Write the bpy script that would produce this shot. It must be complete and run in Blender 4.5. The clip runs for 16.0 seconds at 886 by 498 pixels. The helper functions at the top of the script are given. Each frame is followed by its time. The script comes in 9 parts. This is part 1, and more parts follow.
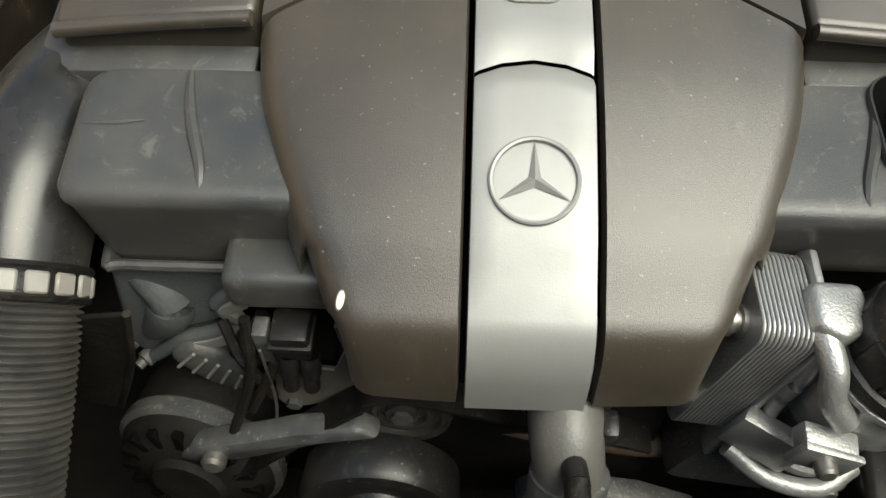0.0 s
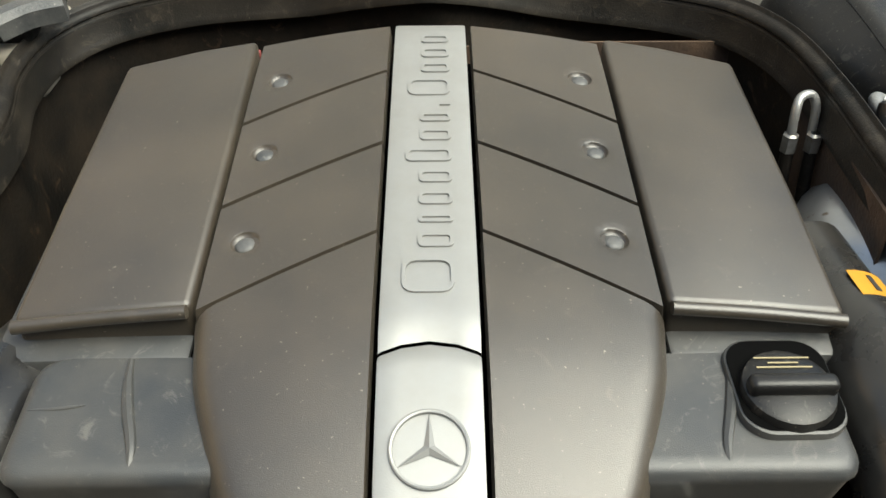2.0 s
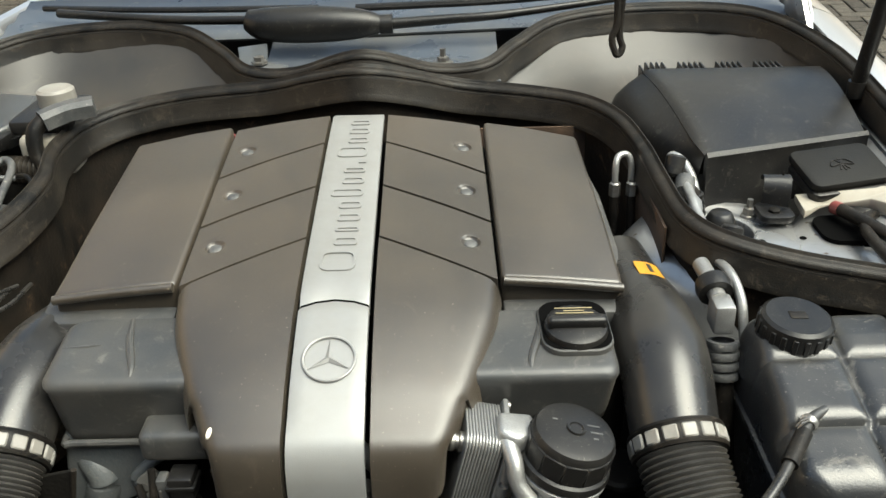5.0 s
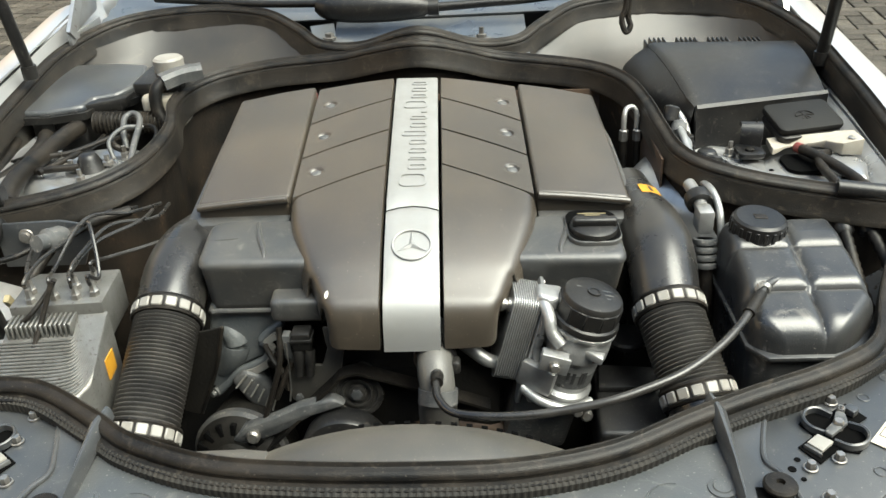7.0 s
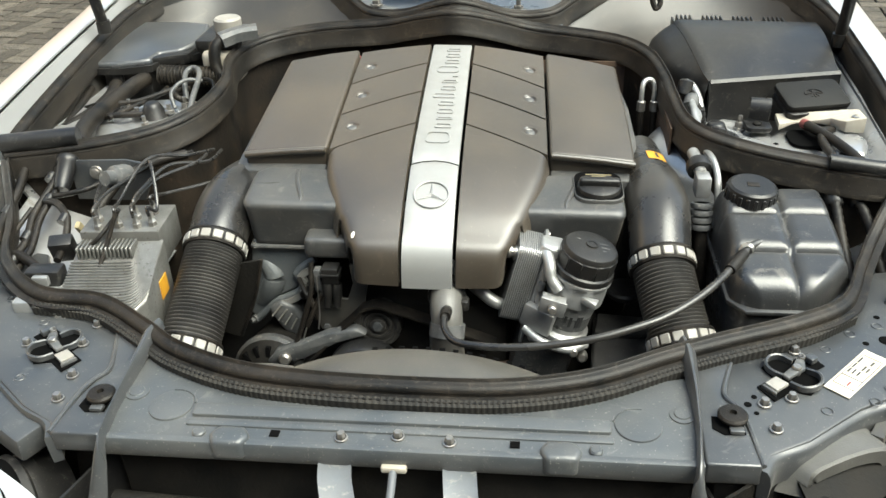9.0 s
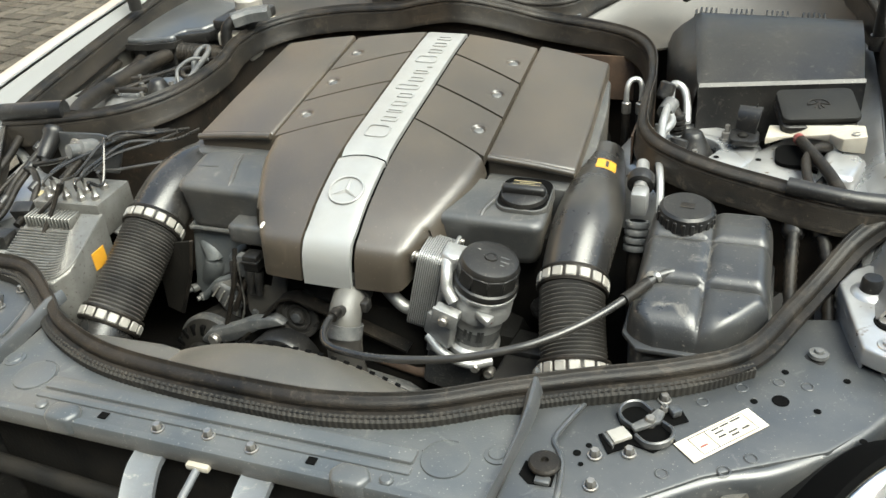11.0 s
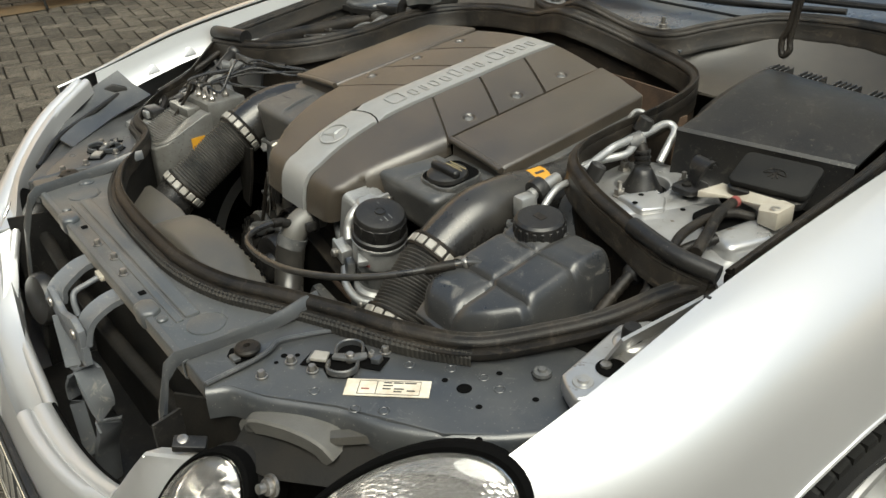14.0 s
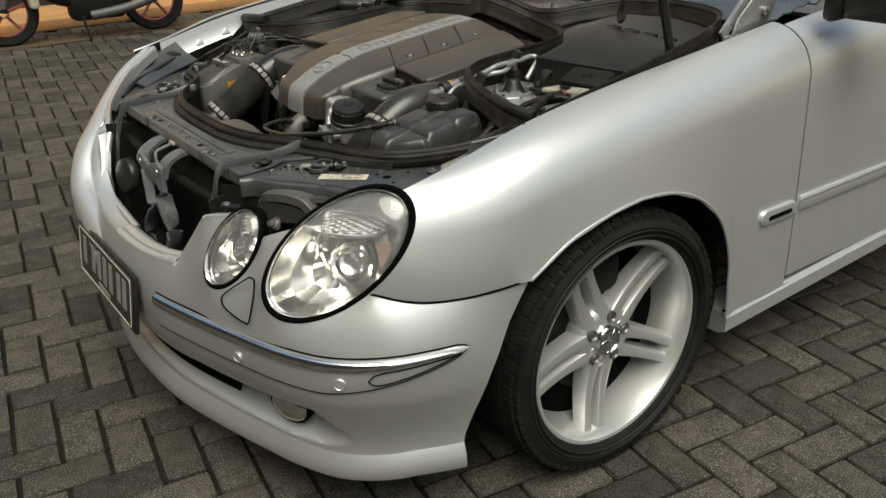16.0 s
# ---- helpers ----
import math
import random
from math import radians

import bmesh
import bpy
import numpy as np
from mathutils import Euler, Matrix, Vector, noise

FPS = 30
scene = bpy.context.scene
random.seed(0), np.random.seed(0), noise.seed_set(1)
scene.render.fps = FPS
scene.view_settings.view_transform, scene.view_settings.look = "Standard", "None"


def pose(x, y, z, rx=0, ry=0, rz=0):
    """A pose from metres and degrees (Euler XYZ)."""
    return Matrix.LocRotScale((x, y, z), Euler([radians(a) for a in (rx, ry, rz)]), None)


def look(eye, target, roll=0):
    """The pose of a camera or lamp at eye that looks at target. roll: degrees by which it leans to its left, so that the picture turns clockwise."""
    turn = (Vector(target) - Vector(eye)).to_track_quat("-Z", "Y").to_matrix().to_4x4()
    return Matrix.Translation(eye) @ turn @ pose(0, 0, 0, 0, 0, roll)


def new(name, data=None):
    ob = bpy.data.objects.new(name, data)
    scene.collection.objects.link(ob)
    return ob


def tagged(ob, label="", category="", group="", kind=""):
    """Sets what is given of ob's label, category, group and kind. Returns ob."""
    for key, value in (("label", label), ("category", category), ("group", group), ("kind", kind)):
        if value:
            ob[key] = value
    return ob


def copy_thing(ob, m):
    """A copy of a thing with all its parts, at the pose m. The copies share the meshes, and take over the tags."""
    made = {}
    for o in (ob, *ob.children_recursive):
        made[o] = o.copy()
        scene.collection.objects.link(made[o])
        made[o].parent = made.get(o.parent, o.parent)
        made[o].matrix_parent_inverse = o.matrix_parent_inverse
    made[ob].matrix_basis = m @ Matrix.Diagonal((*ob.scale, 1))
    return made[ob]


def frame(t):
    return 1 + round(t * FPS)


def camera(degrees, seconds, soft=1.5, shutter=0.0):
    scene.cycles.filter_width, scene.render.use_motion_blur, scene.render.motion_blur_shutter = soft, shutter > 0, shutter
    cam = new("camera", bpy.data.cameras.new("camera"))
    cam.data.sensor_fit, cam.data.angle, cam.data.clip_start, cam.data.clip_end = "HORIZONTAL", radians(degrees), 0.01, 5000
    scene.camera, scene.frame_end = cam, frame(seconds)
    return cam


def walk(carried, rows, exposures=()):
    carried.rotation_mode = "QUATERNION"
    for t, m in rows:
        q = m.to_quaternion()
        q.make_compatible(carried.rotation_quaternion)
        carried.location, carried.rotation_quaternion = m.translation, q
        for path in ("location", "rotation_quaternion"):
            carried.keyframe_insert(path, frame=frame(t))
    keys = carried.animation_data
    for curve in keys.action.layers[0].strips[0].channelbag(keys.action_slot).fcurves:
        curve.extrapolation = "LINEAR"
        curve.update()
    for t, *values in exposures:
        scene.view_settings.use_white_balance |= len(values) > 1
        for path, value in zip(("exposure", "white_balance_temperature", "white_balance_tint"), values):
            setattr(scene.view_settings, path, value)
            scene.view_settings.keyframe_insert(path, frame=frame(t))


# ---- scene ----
from mathutils.geometry import delaunay_2d_cdt

cam = camera(54.8, 16.0)
PATH = [
    (0, (-0.022, -0.562, 1.254), (-0.141, 0.585, -0.384), -2.8),
    (0.5, (0.006, -0.57, 1.273), (-0.126, 0.711, -0.257), -2.7),
    (1, (0.02, -0.58, 1.287), (-0.085, 0.815, -0.142), -2.4),
    (1.5, (0.027, -0.591, 1.303), (-0.068, 0.896, -0.031), -2.5),
    (2, (0.031, -0.598, 1.318), (-0.04, 0.969, 0.077), -2.4),
    (2.5, (0.033, -0.61, 1.326), (-0.03, 1.025, 0.176), -2.5),
    (3, (0.046, -0.626, 1.334), (-0.017, 1.058, 0.256), -2.9),
    (3.2, (0.059, -0.635, 1.337), (0.005, 1.062, 0.28), -3.1),
    (5.3, (0.145, -1.004, 1.369), (0.084, 0.75, 0.41), -2.9),
    (5.5, (0.131, -1.057, 1.366), (0.091, 0.699, 0.409), -2.8),
    (6, (0.104, -1.192, 1.375), (0.085, 0.56, 0.411), -2.3),
    (6.5, (0.092, -1.237, 1.398), (0.052, 0.524, 0.45), -2.5),
    (7, (0.089, -1.248, 1.416), (0.008, 0.501, 0.451), -3.0),
    (7.5, (0.069, -1.287, 1.423), (-0.021, 0.447, 0.432), -2.9),
    (8, (0.088, -1.353, 1.432), (-0.042, 0.375, 0.434), -3.1),
    (8.2, (0.109, -1.411, 1.438), (-0.038, 0.314, 0.436), -2.8),
    (10.3, (0.36, -1.284, 1.456), (-0.117, 0.346, 0.4), -4.6),
    (10.5, (0.438, -1.279, 1.455), (-0.11, 0.329, 0.399), -5.2),
    (11, (0.545, -1.224, 1.438), (-0.098, 0.354, 0.392), -5.1),
    (11.5, (0.661, -1.08, 1.417), (-0.061, 0.461, 0.367), -4.2),
    (12, (0.733, -0.991, 1.418), (-0.124, 0.466, 0.349), -3.8),
    (12.5, (0.924, -0.868, 1.423), (-0.15, 0.441, 0.357), -1.8),
    (13, (1.01, -0.831, 1.423), (-0.246, 0.339, 0.397), -1.6),
    (13.5, (1.115, -0.88, 1.391), (-0.228, 0.224, 0.401), -1.3),
    (14, (1.268, -0.931, 1.404), (-0.156, 0.101, 0.451), -2.2),
    (14.5, (1.481, -0.961, 1.404), (-0.02, -0.005, 0.49), -1.8),
    (15, (1.691, -1.049, 1.396), (0.157, -0.114, 0.516), -0.3),
    (15.5, (1.914, -1.209, 1.4), (0.409, -0.221, 0.529), 0.6),
    (16, (2.072, -1.326, 1.38), (0.589, -0.276, 0.544), -1.7),
]
EXPOSURES = [(0, 0.66, 6600, -1.0), (1, 0.60, 6550, -2.0), (2, 0.96, 6500, -2.0), (3.2, 1.06, 6500, -2.0), (5.3, 1.14, 6500, -2.0), (8, 1.54, 6350, -2.5), (11, 1.54, 6350, -2.5), (12, 1.16, 6450, -2.0), (13.5, 0.98, 6550, -1.0), (14.5, 0.36, 6600, -1.0), (16, 0.08, 6650, -1.0)]
walk(cam, [(t, look(eye, target, roll)) for t, eye, target, roll in PATH], EXPOSURES)

# ---- world and light ----
world = bpy.data.worlds.new("overcast_sky")
scene.world = world
world.use_nodes = True
wn = world.node_tree.nodes
sky = wn.new("ShaderNodeTexSky")
sky.sky_type, sky.sun_disc = "NISHITA", False
sky.sun_elevation, sky.sun_rotation = radians(60), radians(117)
sky.air_density, sky.dust_density, sky.ozone_density = 1.2, 6.0, 1.0
wn["Background"].inputs["Strength"].default_value = 0.135
world.node_tree.links.new(sky.outputs["Color"], wn["Background"].inputs["Color"])
sun = new("sun", bpy.data.lights.new("sun", "SUN"))
sun.data.energy, sun.data.angle, sun.data.color = 2.5, radians(46), (1.0, 0.978, 0.935)
sun.matrix_world = look((2.9, -1.5, 6.2), (0, 0, 0.6))


# ---- materials ----
def mat(name, color, rough=0.5, metal=0.0, other=None, scale=8.0, amount=0.35, bump=0.0, bump_scale=400.0,
        rough_var=0.12, coat=0.0, speck=None, speck_scale=90.0, speck_cut=0.62, vary=0.0, spec=0.5, dust=0.0, smudge=None, smudge_scale=55.0, smudge_cut=0.56):
    """A surface with large stains towards a second colour, fine grain and uneven gloss, in metres."""
    m = bpy.data.materials.new(name)
    m.use_nodes = True
    nt = m.node_tree
    n, ln = nt.nodes, nt.links
    b = n["Principled BSDF"]
    tc = n.new("ShaderNodeTexCoord")
    big = n.new("ShaderNodeTexNoise")
    big.inputs["Scale"].default_value, big.inputs["Detail"].default_value, big.inputs["Roughness"].default_value = scale, 6.0, 0.62
    fine = n.new("ShaderNodeTexNoise")
    fine.inputs["Scale"].default_value, fine.inputs["Detail"].default_value = bump_scale, 3.0
    ln.new(tc.outputs["Object"], big.inputs["Vector"])
    ln.new(tc.outputs["Object"], fine.inputs["Vector"])
    ramp = n.new("ShaderNodeMapRange")
    ramp.inputs["From Min"].default_value, ramp.inputs["From Max"].default_value = 0.35, 0.68
    ramp.inputs["To Max"].default_value = amount
    ln.new(big.outputs["Fac"], ramp.inputs["Value"])
    mix = n.new("ShaderNodeMix")
    mix.data_type = "RGBA"
    mix.inputs["A"].default_value = (*color, 1)
    mix.inputs["B"].default_value = (*(other or tuple(c * 0.6 for c in color)), 1)
    ln.new(ramp.outputs["Result"], mix.inputs["Factor"])
    out = mix.outputs["Result"]
    if speck:
        sp = n.new("ShaderNodeTexNoise")
        sp.inputs["Scale"].default_value, sp.inputs["Detail"].default_value = speck_scale, 2.0
        ln.new(tc.outputs["Object"], sp.inputs["Vector"])
        cut = n.new("ShaderNodeMapRange")
        cut.inputs["From Min"].default_value, cut.inputs["From Max"].default_value = speck_cut, speck_cut + 0.08
        ln.new(sp.outputs["Fac"], cut.inputs["Value"])
        mix2 = n.new("ShaderNodeMix")
        mix2.data_type = "RGBA"
        ln.new(cut.outputs["Result"], mix2.inputs["Factor"])
        ln.new(out, mix2.inputs["A"])
        mix2.inputs["B"].default_value = (*speck, 1)
        out = mix2.outputs["Result"]
    if smudge:
        sm = n.new("ShaderNodeTexNoise")
        sm.inputs["Scale"].default_value, sm.inputs["Detail"].default_value, sm.inputs["Roughness"].default_value = smudge_scale, 9.0, 0.72
        sm.inputs["Distortion"].default_value = 1.2
        ln.new(tc.outputs["Object"], sm.inputs["Vector"])
        cut2 = n.new("ShaderNodeMapRange")
        cut2.inputs["From Min"].default_value, cut2.inputs["From Max"].default_value = smudge_cut, smudge_cut + 0.09
        cut2.inputs["To Max"].default_value = 0.75
        ln.new(sm.outputs["Fac"], cut2.inputs["Value"])
        mix3 = n.new("ShaderNodeMix")
        mix3.data_type = "RGBA"
        ln.new(cut2.outputs["Result"], mix3.inputs["Factor"])
        ln.new(out, mix3.inputs["A"])
        mix3.inputs["B"].default_value = (*smudge, 1)
        out = mix3.outputs["Result"]
    if vary:
        info = n.new("ShaderNodeObjectInfo")
        hsv = n.new("ShaderNodeHueSaturation")
        rng = n.new("ShaderNodeMapRange")
        rng.inputs["To Min"].default_value, rng.inputs["To Max"].default_value = 1 - vary, 1 + vary
        geo = n.new("ShaderNodeNewGeometry")
        both = n.new("ShaderNodeMath")
        both.operation = "ADD"
        ln.new(info.outputs["Random"], both.inputs[0])
        ln.new(geo.outputs["Random Per Island"], both.inputs[1])
        wrap = n.new("ShaderNodeMath")
        wrap.operation = "FRACT"
        ln.new(both.outputs["Value"], wrap.inputs[0])
        ln.new(wrap.outputs["Value"], rng.inputs["Value"])
        shift = n.new("ShaderNodeVectorMath")
        shift.operation = "SCALE"
        shift.inputs[0].default_value = (31.0, 17.0, 9.0)
        ln.new(wrap.outputs["Value"], shift.inputs["Scale"])
        place = n.new("ShaderNodeVectorMath")
        ln.new(tc.outputs["Object"], place.inputs[0])
        ln.new(shift.outputs["Vector"], place.inputs[1])
        ln.new(place.outputs["Vector"], big.inputs["Vector"])
        ln.new(place.outputs["Vector"], fine.inputs["Vector"])
        if speck:
            ln.new(place.outputs["Vector"], sp.inputs["Vector"])
        ln.new(rng.outputs["Result"], hsv.inputs["Value"])
        ln.new(out, hsv.inputs["Color"])
        out = hsv.outputs["Color"]
    ln.new(out, b.inputs["Base Color"])
    rr = n.new("ShaderNodeMapRange")
    rr.inputs["To Min"].default_value, rr.inputs["To Max"].default_value = rough - rough_var, min(1, rough + rough_var)
    ln.new(big.outputs["Fac"], rr.inputs["Value"])
    ln.new(rr.outputs["Result"], b.inputs["Roughness"])
    b.inputs["Metallic"].default_value = metal
    b.inputs["Specular IOR Level"].default_value = spec
    if dust:
        b.inputs["Sheen Weight"].default_value, b.inputs["Sheen Roughness"].default_value = dust, 0.45
        b.inputs["Sheen Tint"].default_value = (1.0, 0.87, 0.70, 1)
    if coat:
        b.inputs["Coat Weight"].default_value, b.inputs["Coat Roughness"].default_value = coat, 0.06
    if bump:
        bp = n.new("ShaderNodeBump")
        bp.inputs["Strength"].default_value, bp.inputs["Distance"].default_value = bump, 0.002
        ln.new(fine.outputs["Fac"], bp.inputs["Height"])
        ln.new(bp.outputs["Normal"], b.inputs["Normal"])
    return m


def glass(name, tint=(1, 1, 1), rough=0.02, clear=1.0):
    m = bpy.data.materials.new(name)
    m.use_nodes = True
    b = m.node_tree.nodes["Principled BSDF"]
    b.inputs["Base Color"].default_value = (*tint, 1)
    b.inputs["Transmission Weight"].default_value, b.inputs["Roughness"].default_value = clear, rough
    b.inputs["IOR"].default_value = 1.45
    return m


COVER = mat("dusty_cover_plastic", (0.0275, 0.0232, 0.0184), 0.34, other=(0.060, 0.047, 0.033), scale=5, amount=0.8, bump=0.2, bump_scale=1500, speck=(0.18, 0.155, 0.12), speck_scale=300, speck_cut=0.70, spec=0.82, dust=0.06, smudge=(0.060, 0.049, 0.037), smudge_scale=30, smudge_cut=0.59)
COVER_DARK = mat("dark_cover_plastic", (0.034, 0.036, 0.038), 0.36, other=(0.078, 0.073, 0.065), scale=14, amount=0.6, bump=0.2, bump_scale=1200, speck=(0.15, 0.135, 0.11), speck_scale=260, speck_cut=0.72, dust=0.05, smudge=(0.11, 0.105, 0.095), smudge_scale=45, smudge_cut=0.57, spec=0.5)
# Flat black for joints and rims, and for shade inside holes and recesses.
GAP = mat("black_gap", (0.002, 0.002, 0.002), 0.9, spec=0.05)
SILVER = mat("brushed_silver_trim", (0.27, 0.27, 0.264), 0.45, 0.35, other=(0.22, 0.215, 0.20), scale=20, amount=0.5, bump=0.05, bump_scale=900)
PAINT = mat("silver_metallic_paint", (0.55, 0.55, 0.548), 0.42, 0.68, other=(0.50, 0.495, 0.485), scale=3, amount=0.4, coat=0.45, rough_var=0.06)
INNER = mat("silver_inner_paint", (0.45, 0.455, 0.46), 0.30, 0.70, other=(0.25, 0.225, 0.19), scale=9, amount=0.6, speck=(0.16, 0.125, 0.09), speck_scale=60, speck_cut=0.68, smudge=(0.20, 0.18, 0.15), smudge_scale=22, smudge_cut=0.60)
BLACK = mat("black_plastic", (0.008, 0.008, 0.0085), 0.36, other=(0.024, 0.022, 0.019), scale=11, amount=0.55, bump=0.12, bump_scale=900, speck=(0.09, 0.08, 0.066), speck_scale=330, speck_cut=0.68, smudge=(0.05, 0.046, 0.040), smudge_scale=60, smudge_cut=0.57, spec=0.35)
CARRIER = mat("dusty_black_panel", (0.022, 0.025, 0.0295), 0.33, other=(0.060, 0.060, 0.058), scale=8, amount=0.75, bump=0.08, bump_scale=700, speck=(0.16, 0.15, 0.13), speck_scale=330, speck_cut=0.68, spec=0.65, dust=0.06, smudge=(0.092, 0.091, 0.086), smudge_scale=30, smudge_cut=0.59)
RUBBER = mat("dusty_rubber", (0.0045, 0.0045, 0.0045), 0.45, other=(0.026, 0.021, 0.016), scale=16, amount=0.75, bump=0.25, bump_scale=600, speck=(0.06, 0.052, 0.042), speck_scale=330, speck_cut=0.68, dust=0.0, smudge=(0.034, 0.029, 0.023), smudge_scale=45, smudge_cut=0.54, spec=0.2)
SEAL = mat("brown_dusty_rubber", (0.0075, 0.007, 0.0062), 0.42, other=(0.030, 0.0245, 0.0185), scale=14, amount=0.8, bump=0.2, bump_scale=500, speck=(0.07, 0.058, 0.045), speck_scale=330, speck_cut=0.69, smudge=(0.048, 0.039, 0.029), smudge_scale=38, smudge_cut=0.56, spec=0.4)
HOSE = mat("smooth_black_hose", (0.010, 0.010, 0.0105), 0.28, other=(0.05, 0.046, 0.040), scale=10, amount=0.65, speck=(0.1, 0.09, 0.07), speck_scale=300, speck_cut=0.70, dust=0.02)
# Near-black, with the shade deep in the bay put into the metal's colour.
DARK = mat("grimy_shade_dark_metal", (0.0065, 0.0063, 0.0058), 0.65, other=(0.015, 0.013, 0.0105), scale=20, amount=0.65, spec=0.12, bump=0.4, bump_scale=200)
CAST = mat("cast_aluminium", (0.38, 0.38, 0.375), 0.38, 0.65, other=(0.20, 0.195, 0.18), scale=25, amount=0.6, bump=0.3, bump_scale=500)
GREYCAST = mat("oxidised_grey_metal", (0.05, 0.052, 0.054), 0.5, 0.15, other=(0.13, 0.127, 0.12), scale=40, amount=0.7, bump=0.35, bump_scale=350, speck=(0.2, 0.19, 0.17), speck_scale=160, speck_cut=0.66)
CLAMP = mat("grey_white_clamp", (0.24, 0.23, 0.21), 0.45, other=(0.16, 0.145, 0.12), scale=40, amount=0.6)
TANK = mat("dark_grey_tank_plastic", (0.014, 0.0155, 0.018), 0.30, other=(0.05, 0.048, 0.044), scale=10, amount=0.6, bump=0.12, bump_scale=500, speck=(0.15, 0.14, 0.12), speck_scale=330, speck_cut=0.68, spec=0.55, dust=0.03, smudge=(0.11, 0.104, 0.093), smudge_scale=26, smudge_cut=0.57)
CHROME = mat("chrome", (0.85, 0.85, 0.85), 0.08, 1.0, rough_var=0.03, amount=0.1)
STEEL = mat("zinc_bolt", (0.34, 0.33, 0.31), 0.36, 0.85, other=(0.17, 0.145, 0.12), scale=80, amount=0.7)
ALLOY = mat("silver_alloy_paint", (0.52, 0.52, 0.515), 0.34, 0.6, other=(0.42, 0.415, 0.4), scale=12, amount=0.4, coat=0.3)
TYRE = mat("tyre_rubber", (0.0055, 0.0055, 0.0055), 0.65, other=(0.014, 0.0135, 0.012), scale=18, amount=0.7, bump=0.2, bump_scale=400, spec=0.2)
PAVER = mat("concrete_paver", (0.050, 0.043, 0.033), 0.82, other=(0.019, 0.0175, 0.0145), scale=18, amount=0.95, bump=1.0, bump_scale=140, speck=(0.13, 0.12, 0.10), speck_scale=260, speck_cut=0.56, vary=0.42, spec=0.25)
SOIL = mat("dark_joint_sand", (0.008, 0.007, 0.0055), 0.95, other=(0.02, 0.018, 0.014), scale=20, amount=0.8, bump=0.6, bump_scale=200, spec=0.1)
YELLOW = mat("yellow_sticker", (0.48, 0.24, 0.02), 0.45, other=(0.36, 0.17, 0.02), scale=60, amount=0.5)
WHITE = mat("white_sticker", (0.58, 0.54, 0.45), 0.4, other=(0.34, 0.27, 0.19), scale=45, amount=0.7)
INK = mat("ink", (0.03, 0.03, 0.03), 0.5)
REDINK = mat("red_plastic", (0.2, 0.05, 0.045), 0.5)
CREAM = mat("cream_plastic", (0.34, 0.315, 0.265), 0.5, other=(0.2, 0.17, 0.13), scale=30, amount=0.5)
FINMETAL = mat("dull_aluminium_fins", (0.30, 0.302, 0.295), 0.40, 0.55, other=(0.17, 0.165, 0.155), scale=25, amount=0.6, bump=0.2, bump_scale=400)
SCUTTLE = mat("blue_grey_panel_paint", (0.060, 0.068, 0.080), 0.3, other=(0.11, 0.108, 0.10), scale=9, amount=0.6, speck=(0.18, 0.16, 0.13), speck_scale=70, speck_cut=0.68)
ENGINE = mat("grimy_engine_alloy", (0.038, 0.040, 0.043), 0.5, 0.1, other=(0.085, 0.079, 0.07), scale=30, amount=0.65, bump=0.4, bump_scale=300, speck=(0.14, 0.13, 0.115), speck_scale=250, speck_cut=0.64, smudge=(0.16, 0.15, 0.13), smudge_scale=70)
SHROUD = mat("dusty_shroud_plastic", (0.042, 0.040, 0.036), 0.42, other=(0.070, 0.062, 0.050), scale=10, amount=0.7, bump=0.12, bump_scale=600, speck=(0.14, 0.125, 0.10), speck_scale=420, speck_cut=0.68, dust=0.10, spec=0.6)
DUSTY = mat("dust_coated_black_paint", (0.036, 0.0415, 0.047), 0.40, other=(0.082, 0.082, 0.079), scale=8, amount=0.8, bump=0.12, bump_scale=500, speck=(0.17, 0.165, 0.15), speck_scale=300, speck_cut=0.66, dust=0.10, spec=0.6, smudge=(0.12, 0.12, 0.114), smudge_scale=26, smudge_cut=0.585)
BELLOWS = mat("ribbed_black_rubber", (0.018, 0.018, 0.0185), 0.38, other=(0.085, 0.080, 0.072), scale=15, amount=0.6, dust=0.05)
PRINT = mat("faded_yellow_print", (0.30, 0.25, 0.14), 0.6)
HEADCOVER = mat("blue_grey_cast_cover", (0.085, 0.094, 0.100), 0.45, 0.1, other=(0.14, 0.14, 0.132), scale=25, amount=0.6, bump=0.35, bump_scale=260, speck=(0.15, 0.145, 0.13), speck_scale=300, speck_cut=0.64)
BONNET_BOUNCE = mat("pale_bounce_bonnet_inside", (0.82, 0.82, 0.81), 0.5, 0.0, other=(0.7, 0.69, 0.67), scale=4, amount=0.4)
ELBOW = mat("grey_elbow_plastic", (0.085, 0.082, 0.075), 0.45, other=(0.055, 0.052, 0.046), scale=30, amount=0.6, bump=0.2, bump_scale=400)
TRAY = mat("grimy_cowl_plastic", (0.026, 0.024, 0.021), 0.45, other=(0.048, 0.041, 0.033), scale=7, amount=0.8, bump=0.1, bump_scale=500, dust=0.05, smudge=(0.058, 0.049, 0.038), smudge_scale=14, smudge_cut=0.58)
TEETH = mat("matt_ribbed_rubber", (0.016, 0.0155, 0.0145), 0.75, other=(0.04, 0.036, 0.03), scale=20, amount=0.6, spec=0.2)
FIREWALL = mat("rusty_brown_firewall", (0.008, 0.0072, 0.0062), 0.6, other=(0.030, 0.022, 0.015), scale=12, amount=0.8, spec=0.2, bump=0.4, bump_scale=150, smudge=(0.07, 0.045, 0.028), smudge_scale=30, smudge_cut=0.58)
BLOCK = mat("machined_aluminium", (0.19, 0.187, 0.176), 0.40, 0.55, other=(0.095, 0.090, 0.078), scale=25, amount=0.7, bump=0.2, bump_scale=500, speck=(0.08, 0.07, 0.06), speck_scale=200, speck_cut=0.64)
